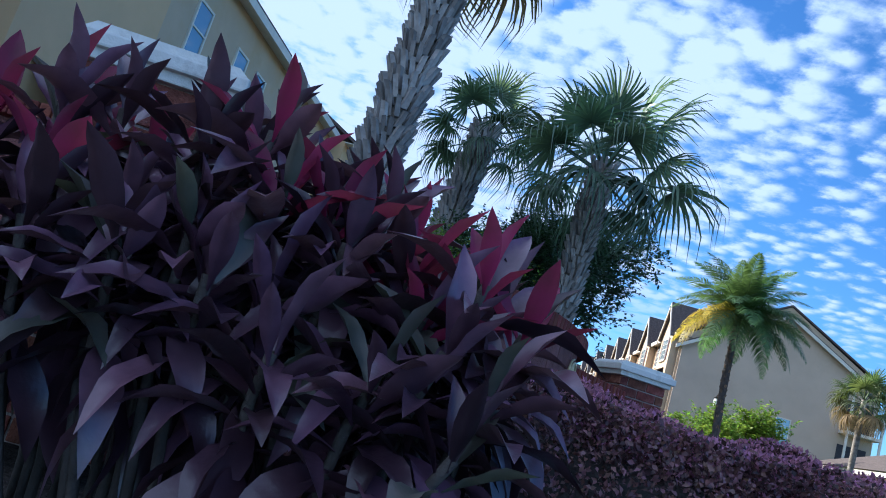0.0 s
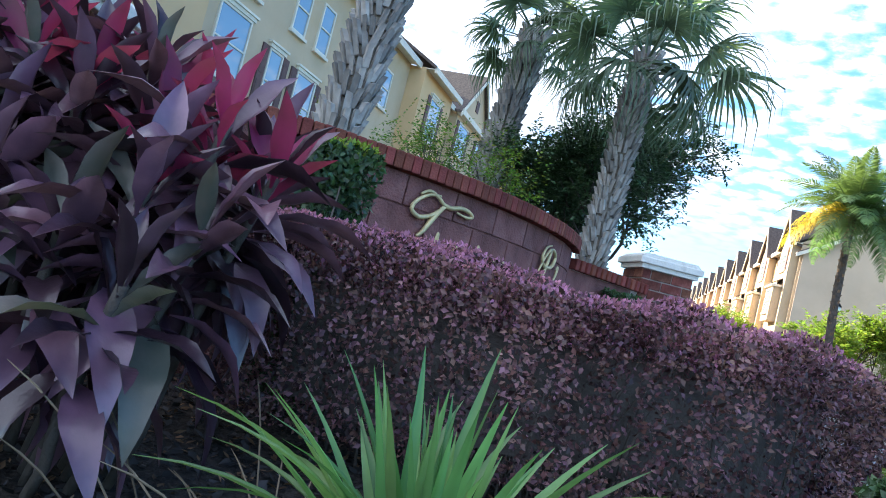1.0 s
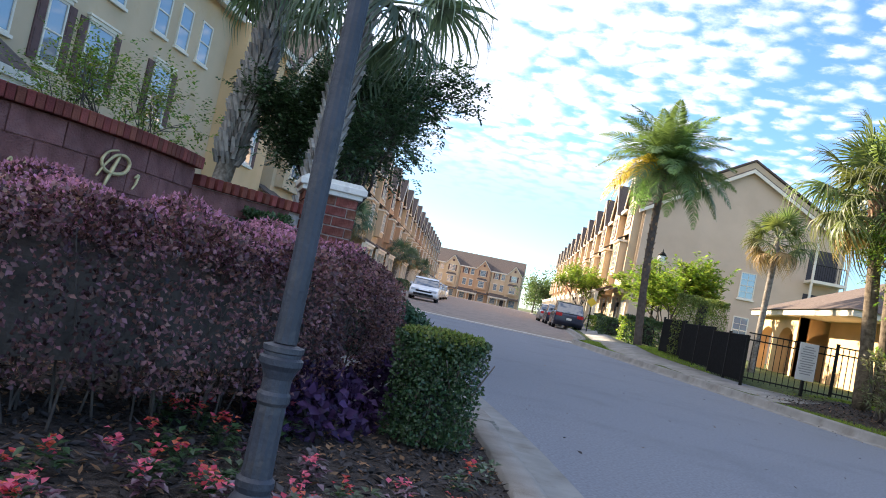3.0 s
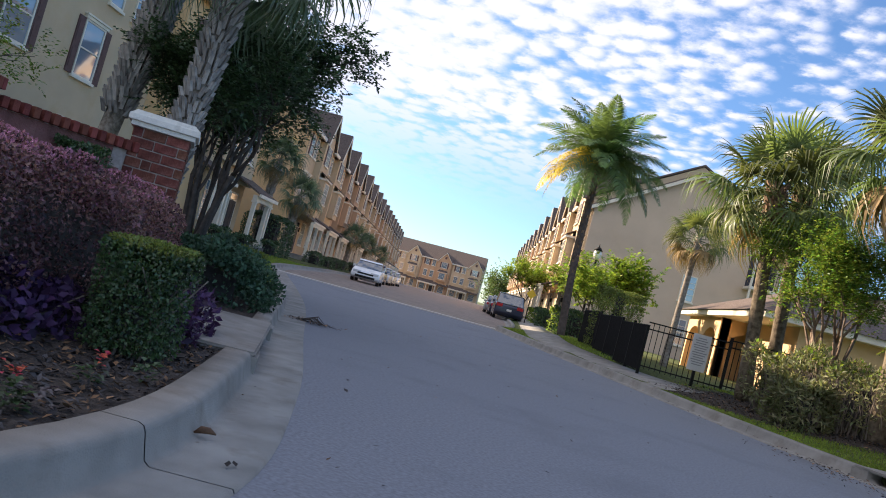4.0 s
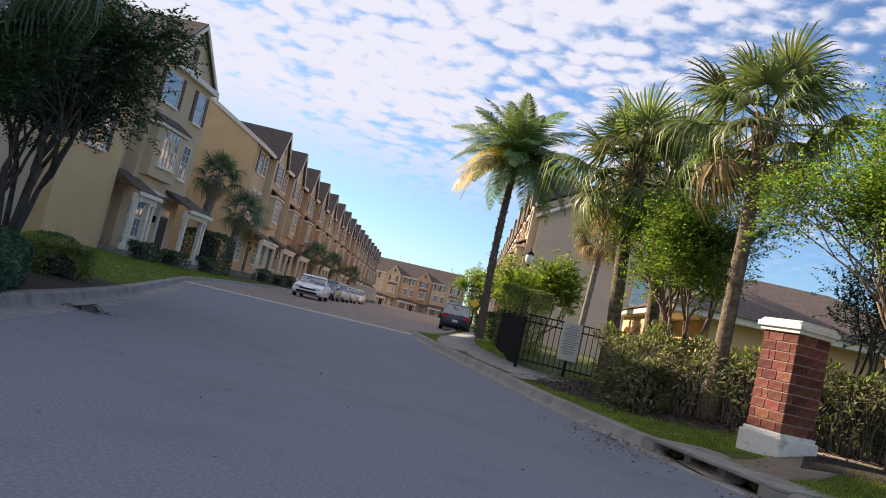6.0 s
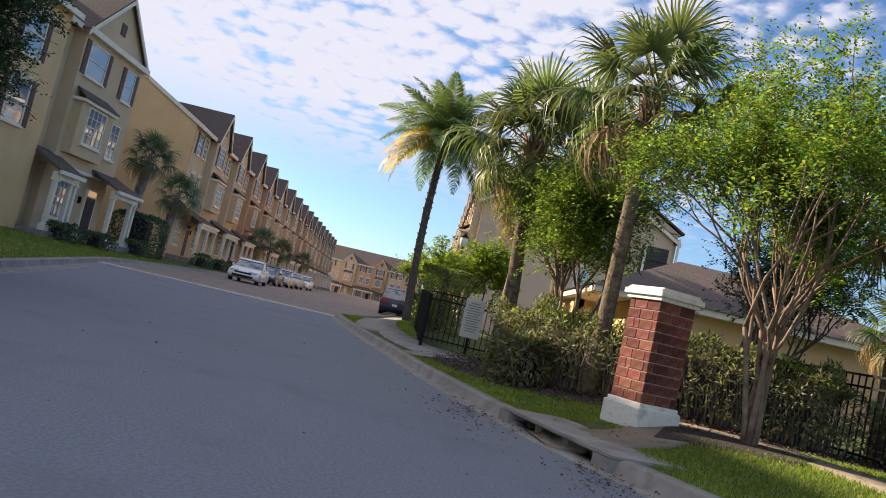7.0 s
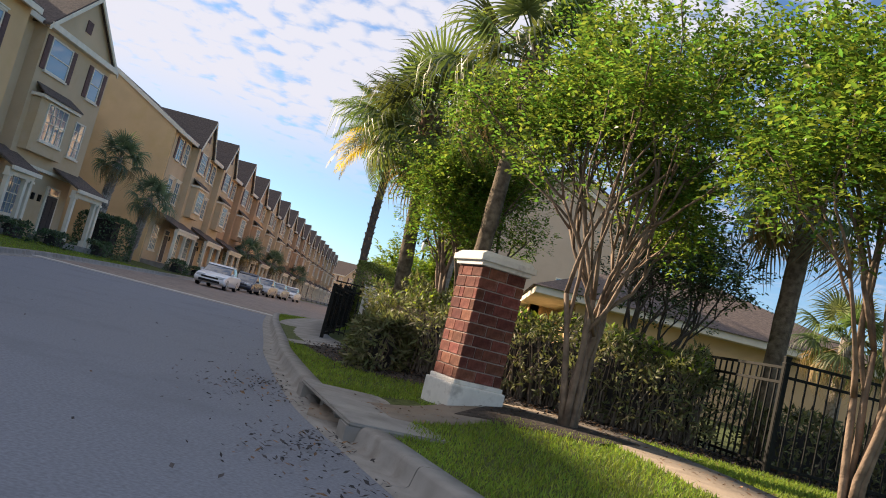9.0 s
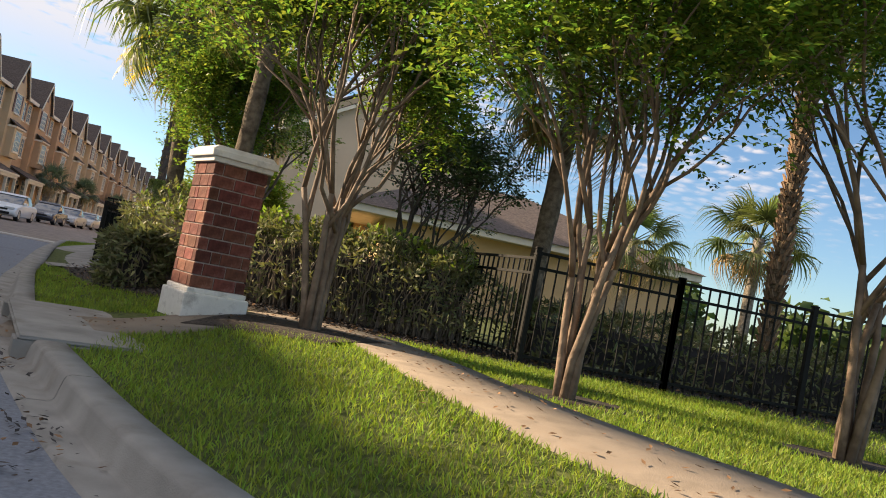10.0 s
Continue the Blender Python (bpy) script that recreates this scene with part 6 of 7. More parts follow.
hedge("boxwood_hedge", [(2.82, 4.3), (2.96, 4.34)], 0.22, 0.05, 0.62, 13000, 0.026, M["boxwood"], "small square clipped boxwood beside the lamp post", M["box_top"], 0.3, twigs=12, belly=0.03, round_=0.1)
hedge("podocarpus_shrub", [(-0.66, 2.66), (-0.58, 2.78)], 0.135, 0.1, 1.34, 9000, 0.042, M["boxwood"], "upright clipped green shrub before the sign wall", M["lime_leaf"], 0.2, twigs=6, belly=0.04, round_=0.1, category="shrub")
hedge("topiary_shrub", [(0.62, 6.95), (0.72, 7.1)], 0.20, 0.55, 1.26, 4200, 0.034, M["boxwood"], "dark rounded clipped shrub beside the entrance pillar", None, 0.2, twigs=5, belly=0.03, round_=0.14, category="shrub")
hedge("juniper_shrub", [(1.45, 9.1), (0.85, 10.2), (0.2, 11.6)], 0.72, 0.0, 0.60, 19000, 0.06, M["juniper"], "low spreading blue-green juniper behind the storm drain", None, twigs=18, belly=0.16, round_=0.3, category="shrub")
hedge("clipped_hedge", [(-0.2, 14.6), (-2.2, 17.2)], 0.5, 0.0, 0.6, 9000, 0.06, M["box_top"], "bright green low clipped hedge by the lawn", None, twigs=10, round_=0.12)
hedge("clipped_hedge", [(-1.3, 11.6), (-2.6, 14.2)], 0.45, 0.0, 0.75, 8000, 0.06, M["boxwood"], "dark green clipped hedge behind the juniper", None, twigs=10, round_=0.12)
hedge("clipped_hedge", [(-3.4, 19.5), (-5.4, 22.8)], 0.5, 0.0, 0.55, 6000, 0.07, M["boxwood"], "green clipped hedge before the townhouses", None, twigs=10, round_=0.12)
hedge("purple_heart", [(2.62, 5.0), (2.5, 5.9)], 0.28, 0.0, 0.34, 2200, 0.062, M["purple"], "low clump of purple heart leaves at the kerb", None, twigs=5, belly=0.1, round_=0.2, category="plant", core=False)
hedge("purple_heart", [(2.35, 4.3), (2.2, 3.8)], 0.25, 0.0, 0.30, 1400, 0.062, M["purple"], "low purple heart plants under the hedge", None, twigs=5, belly=0.1, round_=0.2, category="plant", core=False)
RIGHT_HEDGE = [(10.25, 15.6), (10.8, 14.6), (11.7, 13.7), (12.9, 13.0), (14.3, 12.5)]
hedge("oleander_hedge", RIGHT_HEDGE, 0.60, 0.20, 1.10, 13000, 0.105, M["hedge_dry"], "loose olive-green hedge with bare stems before the fence", M["lime_leaf"], 0.05, twigs=1100, belly=0.3, round_=0.35, slim=0.27)
hedge("oleander_hedge", [(15.4, 12.35), (17.5, 12.3), (20.5, 12.0), (24, 11.8)], 0.5, 0.05, 0.75, 9000, 0.12, M["hedge_dry"], "thin olive-green hedge behind the iron fence", None, slim=0.3, twigs=260, belly=0.2, round_=0.3)
hedge("dark_shrub", [(10.15, 14.3), (10.35, 13.9)], 0.38, 0.0, 0.85, 3400, 0.13, M["hedge_dry"], "olive long-leaved shrub beside the pillar", None, slim=0.27, twigs=40, belly=0.16, round_=0.3, category="shrub")
hedge("ball_shrub", [(8.45, 26.2), (8.65, 26.2)], 0.82, 0.0, 2.05, 15000, 0.05, M["box_top"], "large yellow-green shrub clipped to a dome", None, twigs=8, belly=0.05, round_=0.75, category="shrub")
for i, (x, y, h) in enumerate(((7.9, 33.5, 1.1), (7.9, 36.2, 1.0), (7.5, 44, 0.9), (7.3, 50, 0.9), (8.0, 54.8, 1.0))):
    hedge("lime_shrub", [(x - 0.3, y), (x + 0.3, y)], 0.65, 0.0, h, 2600, 0.10, M["lime_leaf"] if i % 2 else M["boxwood"], "rounded green shrub by the sidewalk", None, twigs=4, belly=0.08, round_=0.5, category="shrub")
for i, (x, y, h) in enumerate(((-10.2, 46.6, 2.3), (-9.2, 36.2, 0.8), (-9.0, 43.9, 0.8), (-9.1, 39.6, 0.7), (-9.6, 57, 0.9), (-9.9, 62, 0.8), (-10.6, 68, 0.9), (-11.2, 74, 0.9), (-12.2, 84, 1.0), (-13.2, 93, 1.0), (-14, 104, 1.0))):
    hedge("foundation_shrub", [(x, y - 0.4), (x, y + 0.4)], 0.7 if i else 1.45, 0.0, h, 900 if i else 5000, 0.13, M["dark_leaf"], "dark clipped shrub before the townhouse porch", None, twigs=3, belly=0.08, round_=0.5, category="shrub")

# ---- cordyline and strap-leaved plants ----


def blade_mesh(name, mat, length, width, arch, fold, n=7, tip=1.0, wave=0.0):
    """A long leaf along +x: narrow stalk, broad middle, pointed tip, folded along its rib and arching down."""
    v, f = [], []
    for i in range(n + 1):
        t = i / n
        if tip > 0.5:
            w = width * (0.10 + 0.90 * math.sin(math.pi * min(1, max(0, (t - 0.10) / 0.90)) ** 0.85)) if t > 0.12 else width * 0.12
        else:
            w = width * (1 - 0.93 * t ** 1.6)
        if i == n:
            w = 0.0015
        x, z = length * (t - 0.10 * arch * t ** 3), length * (0.12 * t - 0.50 * arch * t ** 2.2)
        e = fold * w + wave * math.sin(t * 11) * w
        v += [(x, -w / 2, z + e), (x, 0, z), (x, w / 2, z + e)]
    for i in range(n):
        a = i * 3
        f += [(a, a + 1, a + 4, a + 3), (a + 1, a + 2, a + 5, a + 4)]
    return raw_mesh(name, np.array(v), np.array(f), mat, smooth=True)


CORD = {k: [blade_mesh("leaf", M[m], L, w, a, fo, wave=0.12) for L, w, a, fo in ((0.40, 0.098, 0.2, 0.34), (0.44, 0.122, 0.8, 0.24), (0.42, 0.125, 1.3, 0.2), (0.36, 0.075, 0.35, 0.45))]
        for k, m in (("dark", "cordyline"), ("pink", "cordyline_pink"), ("green", "cordyline_green"))}


def cordyline(base, heads, seed):
    """A clump of cane stems, each with a whorl of broad leaves: upright young pink ones, drooping old ones."""
    r = random.Random(seed)
    plant = thing("cordyline", base, "large cordyline clump with maroon leaves and magenta young leaves", "plant")
    for hx, hy, hz, n in heads:
        foot = Vector((hx * 0.7, hy * 0.55, -0.05))
        top = Vector((hx, hy, hz))
        pts = [foot.lerp(top, t / 6) + Vector((0.03 * math.sin(t), 0.03 * math.cos(t * 1.3), 0)) for t in range(7)]
        part("stem", add_tube(bmesh.new(), pts, [0.017] * 7, 7), M["bark_dark"], plant, smooth=True)
        pink_head = hz > 0.9 and r.random() < 0.45
        for i in range(n):
            t = (i + 0.5) / n
            polar = radians(12 + 118 * t ** 0.7) + r.uniform(-0.25, 0.25)
            az = i * 2.39996 + r.uniform(-0.4, 0.4)
            d = Vector((math.sin(polar) * math.cos(az), math.sin(polar) * math.sin(az), math.cos(polar)))
            young = pink_head and t < 0.26 and r.random() < 0.8
            ob = new("leaf", CORD["pink" if young else "green" if r.random() < 0.07 else "dark"][(0 if r.random() < .5 else 3) if t < 0.3 else 1 if t < 0.65 else 2])
            ob.parent = plant
            back = top - (top - foot).normalized() * (0.02 + 0.34 * t)
            ob.matrix_local = aim(back + d * 0.02, d, r.uniform(-0.5, 0.5), r.uniform(0.66, 1.02))
    return plant


HEADS = []
_r = random.Random(70)
for _i in range(46):
    _u, _v = (_i * 0.7548777) % 1, (_i * 0.5698403) % 1
    _x, _y = -2.05 + 1.94 * _u, 0.78 + 0.86 * _v
    _top = 1.56 if _x < -1.1 else 1.56 - 0.36 * (_x + 1.1)
    _z = _top * (0.64 + 0.36 * min(1.0, _v / 0.5)) * _r.uniform(0.88, 1.06)
    HEADS.append((_x + 0.95, _y - 1.02, _z - 0.24, 23))
cordyline((-0.95, 1.02, 0.22), HEADS, 77)

FLAX = [blade_mesh("blade", M["flax"], L, 0.058, a, 0.35, tip=0.0, n=8) for L, a in ((0.72, 0.3), (0.80, 0.75), (0.75, 1.2), (0.62, 0.15))]


def strap_clump(base, blades, scale, label, seed):
    r = random.Random(seed)
    plant = thing("strap_leaf_clump", base, label, "plant")
    for i in range(blades):
        t = (i + 0.5) / blades
        polar = radians(4 + 66 * t) + r.uniform(-0.3, 0.3)
        az = i * 2.39996 + r.uniform(-0.5, 0.5)
        d = Vector((math.sin(polar) * math.cos(az), math.sin(polar) * math.sin(az), math.cos(polar)))
        ob = new("blade", FLAX[3 if t < 0.25 else 0 if t < 0.5 else 1 if t < 0.8 else 2])
        ob.parent = plant
        off = Vector((math.cos(az), math.sin(az), 0)) * 0.10 * r.random()
        ob.matrix_local = aim(off, d, r.uniform(-0.6, 0.6), scale * r.uniform(0.8, 1.1))
    return plant


strap_clump((0.64, 0.98, 0.20), 78, 0.90, "bright green clump of long strap leaves in the mulch", 5)

# ---- bedding flowers ----
for i in range(84):
    x, y = rnd.uniform(1.7, 3.4), rnd.uniform(0.35, 4.0)
    if not bool(inside(LEFT_AREA, np.array([x]), np.array([y]))[0]) or away(LK, np.array([x]), np.array([y]))[0] < 0.08 or (x < 2.35 and y < 1.55) or (2.55 < x < 3.3 and 4.0 < y):
        continue
    z = gz(x, y)
    b = thing("begonia", (x, y, z), "small bedding begonia with coral red flowers", "flower", "bedding flowers")
    n = 26
    az = rng.uniform(0, 6.28, n)
    pos = np.stack([np.cos(az), np.sin(az), 0 * az], 1) * rng.uniform(0.0, 0.05, (n, 1)) + np.stack([0 * az, 0 * az, rng.uniform(0.02, 0.11, n)], 1)
    way = np.stack([np.cos(az), np.sin(az), rng.uniform(-0.2, 0.8, n)], 1)
    ob = new("foliage", leaves("foliage", pos, way, np.array([0, 0, 1.0]) + 0 * way, rng.uniform(0.035, 0.06, n), 0.032, M["boxwood"] if i % 3 else M["cordyline"]))
    ob.parent = b; tagged(ob, kind="stuff")
    if i % 5 < 3:
        n = 14
        az = rng.uniform(0, 6.28, n)
        c = np.array([rnd.uniform(-.04, .04), rnd.uniform(-.04, .04), rnd.uniform(0.10, 0.15)])
        pos = c + rng.normal(size=(n, 3)) * 0.016
        ob = new("bloom", leaves("bloom", pos, np.stack([np.cos(az), np.sin(az), rng.uniform(0, 1, n)], 1), np.array([0, 0, 1.0]) + 0 * pos, 0.028, 0.026, M["flower_pink"] if i % 3 == 0 else M["flower"]))
        ob.parent = b; tagged(ob, kind="stuff")

# ---- lettering on the sign wall: gold script strokes ----
lettering = thing("sign_lettering", (0, 0, 0), "gold script strokes fixed to the curved wall", "sign")


def stroke(name, pts, width=0.016):
    """A bent bar along (angle, height) points on the wall's face, swelling in the middle."""
    fine = smooth_line(pts, 5)
    p3 = [(*arc(a, ARC_R + 0.03), z) for a, z in fine]
    n = len(p3)
    rad = [width * (0.45 + 0.55 * math.sin(math.pi * min(1, (i + 1) / n))) for i in range(n)]
    return part(name, add_tube(bmesh.new(), p3, rad, 6), M["gold"], lettering, smooth=True)


stroke("swash", [(-35.6, 1.55), (-34.6, 1.585), (-33.4, 1.56), (-32.6, 1.53), (-31.6, 1.525), (-30.4, 1.545), (-29.2, 1.54), (-28.6, 1.515), (-29.4, 1.50), (-30.8, 1.51)])
stroke("loop", [(-33.2, 1.575), (-34.6, 1.56), (-35.9, 1.50), (-36.2, 1.44), (-35.2, 1.41), (-33.9, 1.44), (-33.0, 1.49), (-32.6, 1.53)])
stroke("stem", [(-32.2, 1.535), (-33.0, 1.48), (-33.8, 1.40), (-34.4, 1.33), (-35.0, 1.29)], 0.019)
for k, a in enumerate((-32.6, -31.3, -29.9, -28.4, -26.8, -25.2, -23.6, -22.0)):
    stroke("stroke", [(a - 0.6, 1.235), (a - 0.2, 1.275), (a + 0.1, 1.30 if k not in (0, 4) else 1.35), (a + 0.2, 1.275), (a + 0.15, 1.24), (a + 0.35, 1.225), (a + 0.75, 1.24)], 0.009)
stroke("loop", [(-13.7, 1.325), (-12.7, 1.435), (-11.5, 1.510), (-10.1, 1.520), (-9.2, 1.475), (-9.7, 1.405), (-11.1, 1.375), (-12.7, 1.385), (-13.4, 1.445), (-12.7, 1.520), (-11.3, 1.550)])
stroke("stem", [(-10.9, 1.515), (-11.5, 1.425), (-12.1, 1.325), (-12.5, 1.245)], 0.017)
stroke("stroke", [(-7.9, 1.385), (-7.3, 1.415), (-7.5, 1.345), (-8.0, 1.295)], 0.013)

# ---- bollard lamp in the bed ----
lamp = thing("lamp_post", (2.72, 1.95, gz(2.72, 1.95) - 0.02), "dark grey cast lamp post with fluted shaft and square head", "lamp post")
part("base", add_lathe(bmesh.new(), [(0.074, -0.05), (0.074, 0.09), (0.062, 0.10), (0.068, 0.125), (0.074, 0.17), (0.066, 0.225), (0.049, 0.255), (0.055, 0.272), (0.055, 0.29), (0.045, 0.30)], 24), M["lamp_paint"], lamp)
part("lower_shaft", add_lathe(bmesh.new(), [(0.045, 0.295), (0.042, 0.48), (0.038, 0.54)], 24, flute=0.06), M["lamp_paint"], lamp)
part("collar", add_lathe(bmesh.new(), [(0.041, 0.50), (0.047, 0.51), (0.047, 0.53), (0.041, 0.54), (0.041, 0.575), (0.050, 0.60), (0.061, 0.615), (0.062, 0.632), (0.053, 0.638), (0.053, 0.648), (0.058, 0.652), (0.058, 0.666), (0.036, 0.672)], 24), M["lamp_paint"], lamp, "weathered ring collar")
part("shaft", add_lathe(bmesh.new(), [(0.034, 0.675), (0.032, 1.2), (0.029, 1.98)], 24, flute=0.05), M["lamp_paint"], lamp)
hb = bmesh.new()
add_box(hb, (-0.15, -0.15, 1.965), (0.15, 0.15, 2.05), 0.012)
add_prism(hb, [(-0.13, 2.05), (0.13, 2.05), (0.07, 2.11), (-0.07, 2.11)], -0.13, 0.13)
head_ob = part("head", hb, M["lamp_paint"], lamp, "flat square lamp head")
part("sticker", box((0.03, -0.11, 1.958), (0.11, -0.07, 1.964)), M["sign_board"], head_ob, "small pale label")

# ---- fences ----


def fence_run(name, pts, z0, z1, spacing, label, post_every=1.75, screen=False, slope=True):
    f = thing(name, (0, 0, 0), label, "fence")
    picket = None
    for a, b in zip(pts, pts[1:]):
        a, b = Vector((*a, 0)), Vector((*b, 0))
        L = (b - a).length
        d = (b - a) / L
        yaw = math.degrees(math.atan2(d.y, d.x))
        n_post = max(1, round(L / post_every))
        for k in range(n_post + 1):
            p = a + d * (L * k / n_post)
            g = gz(p.x, p.y)
            pb = box((-0.032, -0.032, -0.05), (0.032, 0.032, z1 + 0.02), 0.004)
            add_box(pb, (-0.038, -0.038, z1 + 0.02), (0.038, 0.038, z1 + 0.045), 0.008)
            ob = part("post", pb, M["iron"], f)
            ob.matrix_local = pose(p.x, p.y, g, 0, 0, yaw)
        g = gz(*(a + d * L / 2).xy)
        for z in (z0 + 0.05, z1 - 0.20, z1 - 0.035):
            ob = part("rail", box((0, -0.016, z), (L, 0.016, z + 0.032), 0.003), M["iron"], f)
            ob.matrix_local = pose(a.x, a.y, g, 0, 0, yaw)
        n = int(L / spacing)
        if picket is None:
            pm = box((-0.0085, -0.0085, z0), (0.0085, 0.0085, z1 - 0.03))
            picket = bpy.data.meshes.new("picket"); pm.to_mesh(picket); pm.free(); picket.materials.append(M["iron"])
        for k in range(1, n):
            p = a + d * (L * k / n)
            ob = new("picket", picket)
            ob.parent = f
            ob.matrix_local = pose(p.x, p.y, g, 0, 0, yaw)
        if screen:
            nb = max(1, round(L / 1.75))
            for k in range(nb):
                ob = part("screen_panel", box((L * k / nb + 0.04, 0.012, z0 + 0.04), (L * (k + 1) / nb - 0.04, 0.022, z1 - 0.02)), M["screen"], f)
                ob.matrix_local = pose(a.x, a.y, g, 0, 0, yaw)
    return f


fence_run("iron_fence", [(14.98, 11.2), (16.7, 11.2), (18.4, 11.2), (20.1, 11.1), (21.8, 11.0), (23.5, 10.9), (27.0, 10.7)], 0.04, 1.27, 0.118, "black iron picket fence on the lawn")
fence_run("iron_fence", [(8.42, 19.5), (10.25, 18.9), (12.6, 17.2), (14.1, 14.6), (14.98, 11.2)], 0.04, 1.2, 0.125, "black iron picket fence behind the hedge")
fence_run("screened_fence", [(8.42, 19.5), (8.2, 22.2), (7.95, 25.2), (7.75, 28.2)], 0.04, 1.2, 0.125, "black iron fence covered with privacy screen", screen=True)

notice = thing("notice_board", (9.45, 18.32, gz(9.45, 18.3)), "white pool rules notice board on a post", "sign", turn=6)
part("post", box((-0.03, 0.03, -0.1), (0.03, 0.09, 1.2)), M["iron"], notice)
part("board", box((-0.21, 0.0, 0.36), (0.21, 0.03, 1.20), 0.006), M["sign_board"], notice)
for k in range(12):
    w = 0.17 if k else 0.10
    part("print_line", box((-w + 0.02 * (k % 3), -0.004, 1.10 - 0.055 * k), (w - 0.03 * ((k * 7) % 3), 0.001, 1.122 - 0.055 * k)), M["print_bar"], notice)

# ---- cars ----


def car(name, place, turn, paint, label, length=4.8, width=1.8, height=1.46, suv=False):
    """A car along +x: body shell, cabin glass, wheels, lamps."""
    c = thing(name, place, label, "car", turn=turn)
    h, L, w = height, length / 2, width / 2
    waist = 0.92 if not suv else 1.05
    body = bmesh.new()
    sec = [(-L, 0.45), (-L, waist - 0.1), (-L + 0.25, waist), (-L + 0.9, waist + 0.03), (L - 1.3, waist), (L - 0.35, waist - 0.17), (L, waist - 0.38), (L, 0.32), (L - 0.3, 0.22), (-L + 0.3, 0.22)]
    add_prism(body, sec, -w, w)
    bmesh.ops.bevel(body, geom=body.edges[:], offset=0.10, segments=3, affect="EDGES", profile=0.6)
    part("body", body, paint, c, smooth=True)
    rear = -L + (0.12 if suv else 0.75)
    cab = [(rear, waist - 0.05), (rear + (0.28 if suv else 0.75), h - 0.05), (rear + 1.2, h), (L - 2.25, h - 0.02), (L - 1.25, waist - 0.05)]
    roof = bmesh.new()
    add_prism(roof, cab, -w + 0.16, w - 0.16)
    for v in roof.verts:
        if v.co.z < waist:
            v.co.y *= (w - 0.05) / (w - 0.16)
    bmesh.ops.bevel(roof, geom=roof.edges[:], offset=0.07, segments=3, affect="EDGES", profile=0.6)
    part("cabin", roof, M["car_glass"], c, smooth=True)
    top = bmesh.new()
    add_prism(top, [(rear + 0.75 if not suv else rear + 0.26, h - 0.045), (rear + 1.2, h + 0.012), (L - 2.25, h), (L - 2.05, h - 0.10), (rear + 1.0, h - 0.06)], -w + 0.15, w - 0.15)
    part("roof", top, paint, c)
    for sx in (L - 0.9, -L + 0.95):
        for sy in (-1, 1):
            tyre = part("wheel", add_lathe(bmesh.new(), [(0.20, -0.10), (0.31, -0.10), (0.325, -0.06), (0.325, 0.06), (0.31, 0.10), (0.20, 0.10)], 24), M["tyre"], c, smooth=True)
            tyre.matrix_local = pose(sx, sy * (w - 0.10), 0.325, 90, 0, 0)
            rm = add_lathe(bmesh.new(), [(0.205, -0.104), (0.21, 0.0), (0.205, 0.104)], 20)
            for k in range(5):
                a = k * 2 * math.pi / 5
                add_box(rm, (math.cos(a) * 0.1 - 0.02, math.sin(a) * 0.1 - 0.02, -0.108), (math.cos(a) * 0.1 + 0.02, math.sin(a) * 0.1 + 0.02, 0.108))
            part("rim", rm, M["rim"], tyre)
    for sy in (-1, 1):
        part("headlight", box((L - 0.30, sy * (w - 0.34) - 0.24, waist - 0.36), (L - 0.02, sy * (w - 0.34) + 0.24, waist - 0.20), 0.04), M["headlamp"], c)
        part("tail_light", box((-L - 0.01, sy * (w - 0.26) - 0.2, waist - 0.25), (-L + 0.1, sy * (w - 0.26) + 0.2, waist - 0.05), 0.03), M["tail"], c)
        part("mirror", box((L - 1.75, sy * (w + 0.04) - 0.09, waist - 0.02), (L - 1.6, sy * (w + 0.04) + 0.09, waist + 0.13), 0.03), paint, c)
    part("grille", box((L - 0.05, -0.5, 0.52), (L + 0.012, 0.5, 0.62), 0.02), M["tyre"], c)
    part("lower_grille", box((L - 0.05, -0.62, 0.30), (L + 0.014, 0.62, 0.44), 0.02), M["tyre"], c)
    part("number_plate", box((-L - 0.02, -0.16, 0.6), (-L + 0.01, 0.16, 0.74), 0.01), M["sign_board"], c)
    return c


ZR = float(road_z(34.0))
car("car", (-4.0, 49.5, float(road_z(49.5))), -84, M["car_white"], "white sedan driving up the shaded street")
car("car", (5.15, 51.5, float(road_z(51))), 93, M["car_dark"], "dark blue sport utility car parked by the sidewalk", 4.6, 1.85, 1.72, True)
car("car", (4.7, 58.5, float(road_z(58))), 93, M["car_dark"], "dark sedan parked by the townhouses")
car("car", (4.2, 65.5, float(road_z(65))), 93, M["car_silver"], "silver sedan parked by the townhouses")
car("car", (-5.6, 61.0, float(road_z(61))), -86, M["car_dark"], "dark compact car parked on the paved street", 4.3, 1.75, 1.5)
car("car", (-6.2, 68, float(road_z(68))), -86, M["car_silver"], "silver car parked on the paved street", 4.5, 1.8, 1.5)
car("car", (-6.9, 75.5, float(road_z(75))), -86, M["car_silver"], "grey car parked before the townhouses")
car("car", (-7.6, 84, float(road_z(84))), -86, M["car_white"], "white car parked before the townhouses")

# ---- street lamp and small signs ----


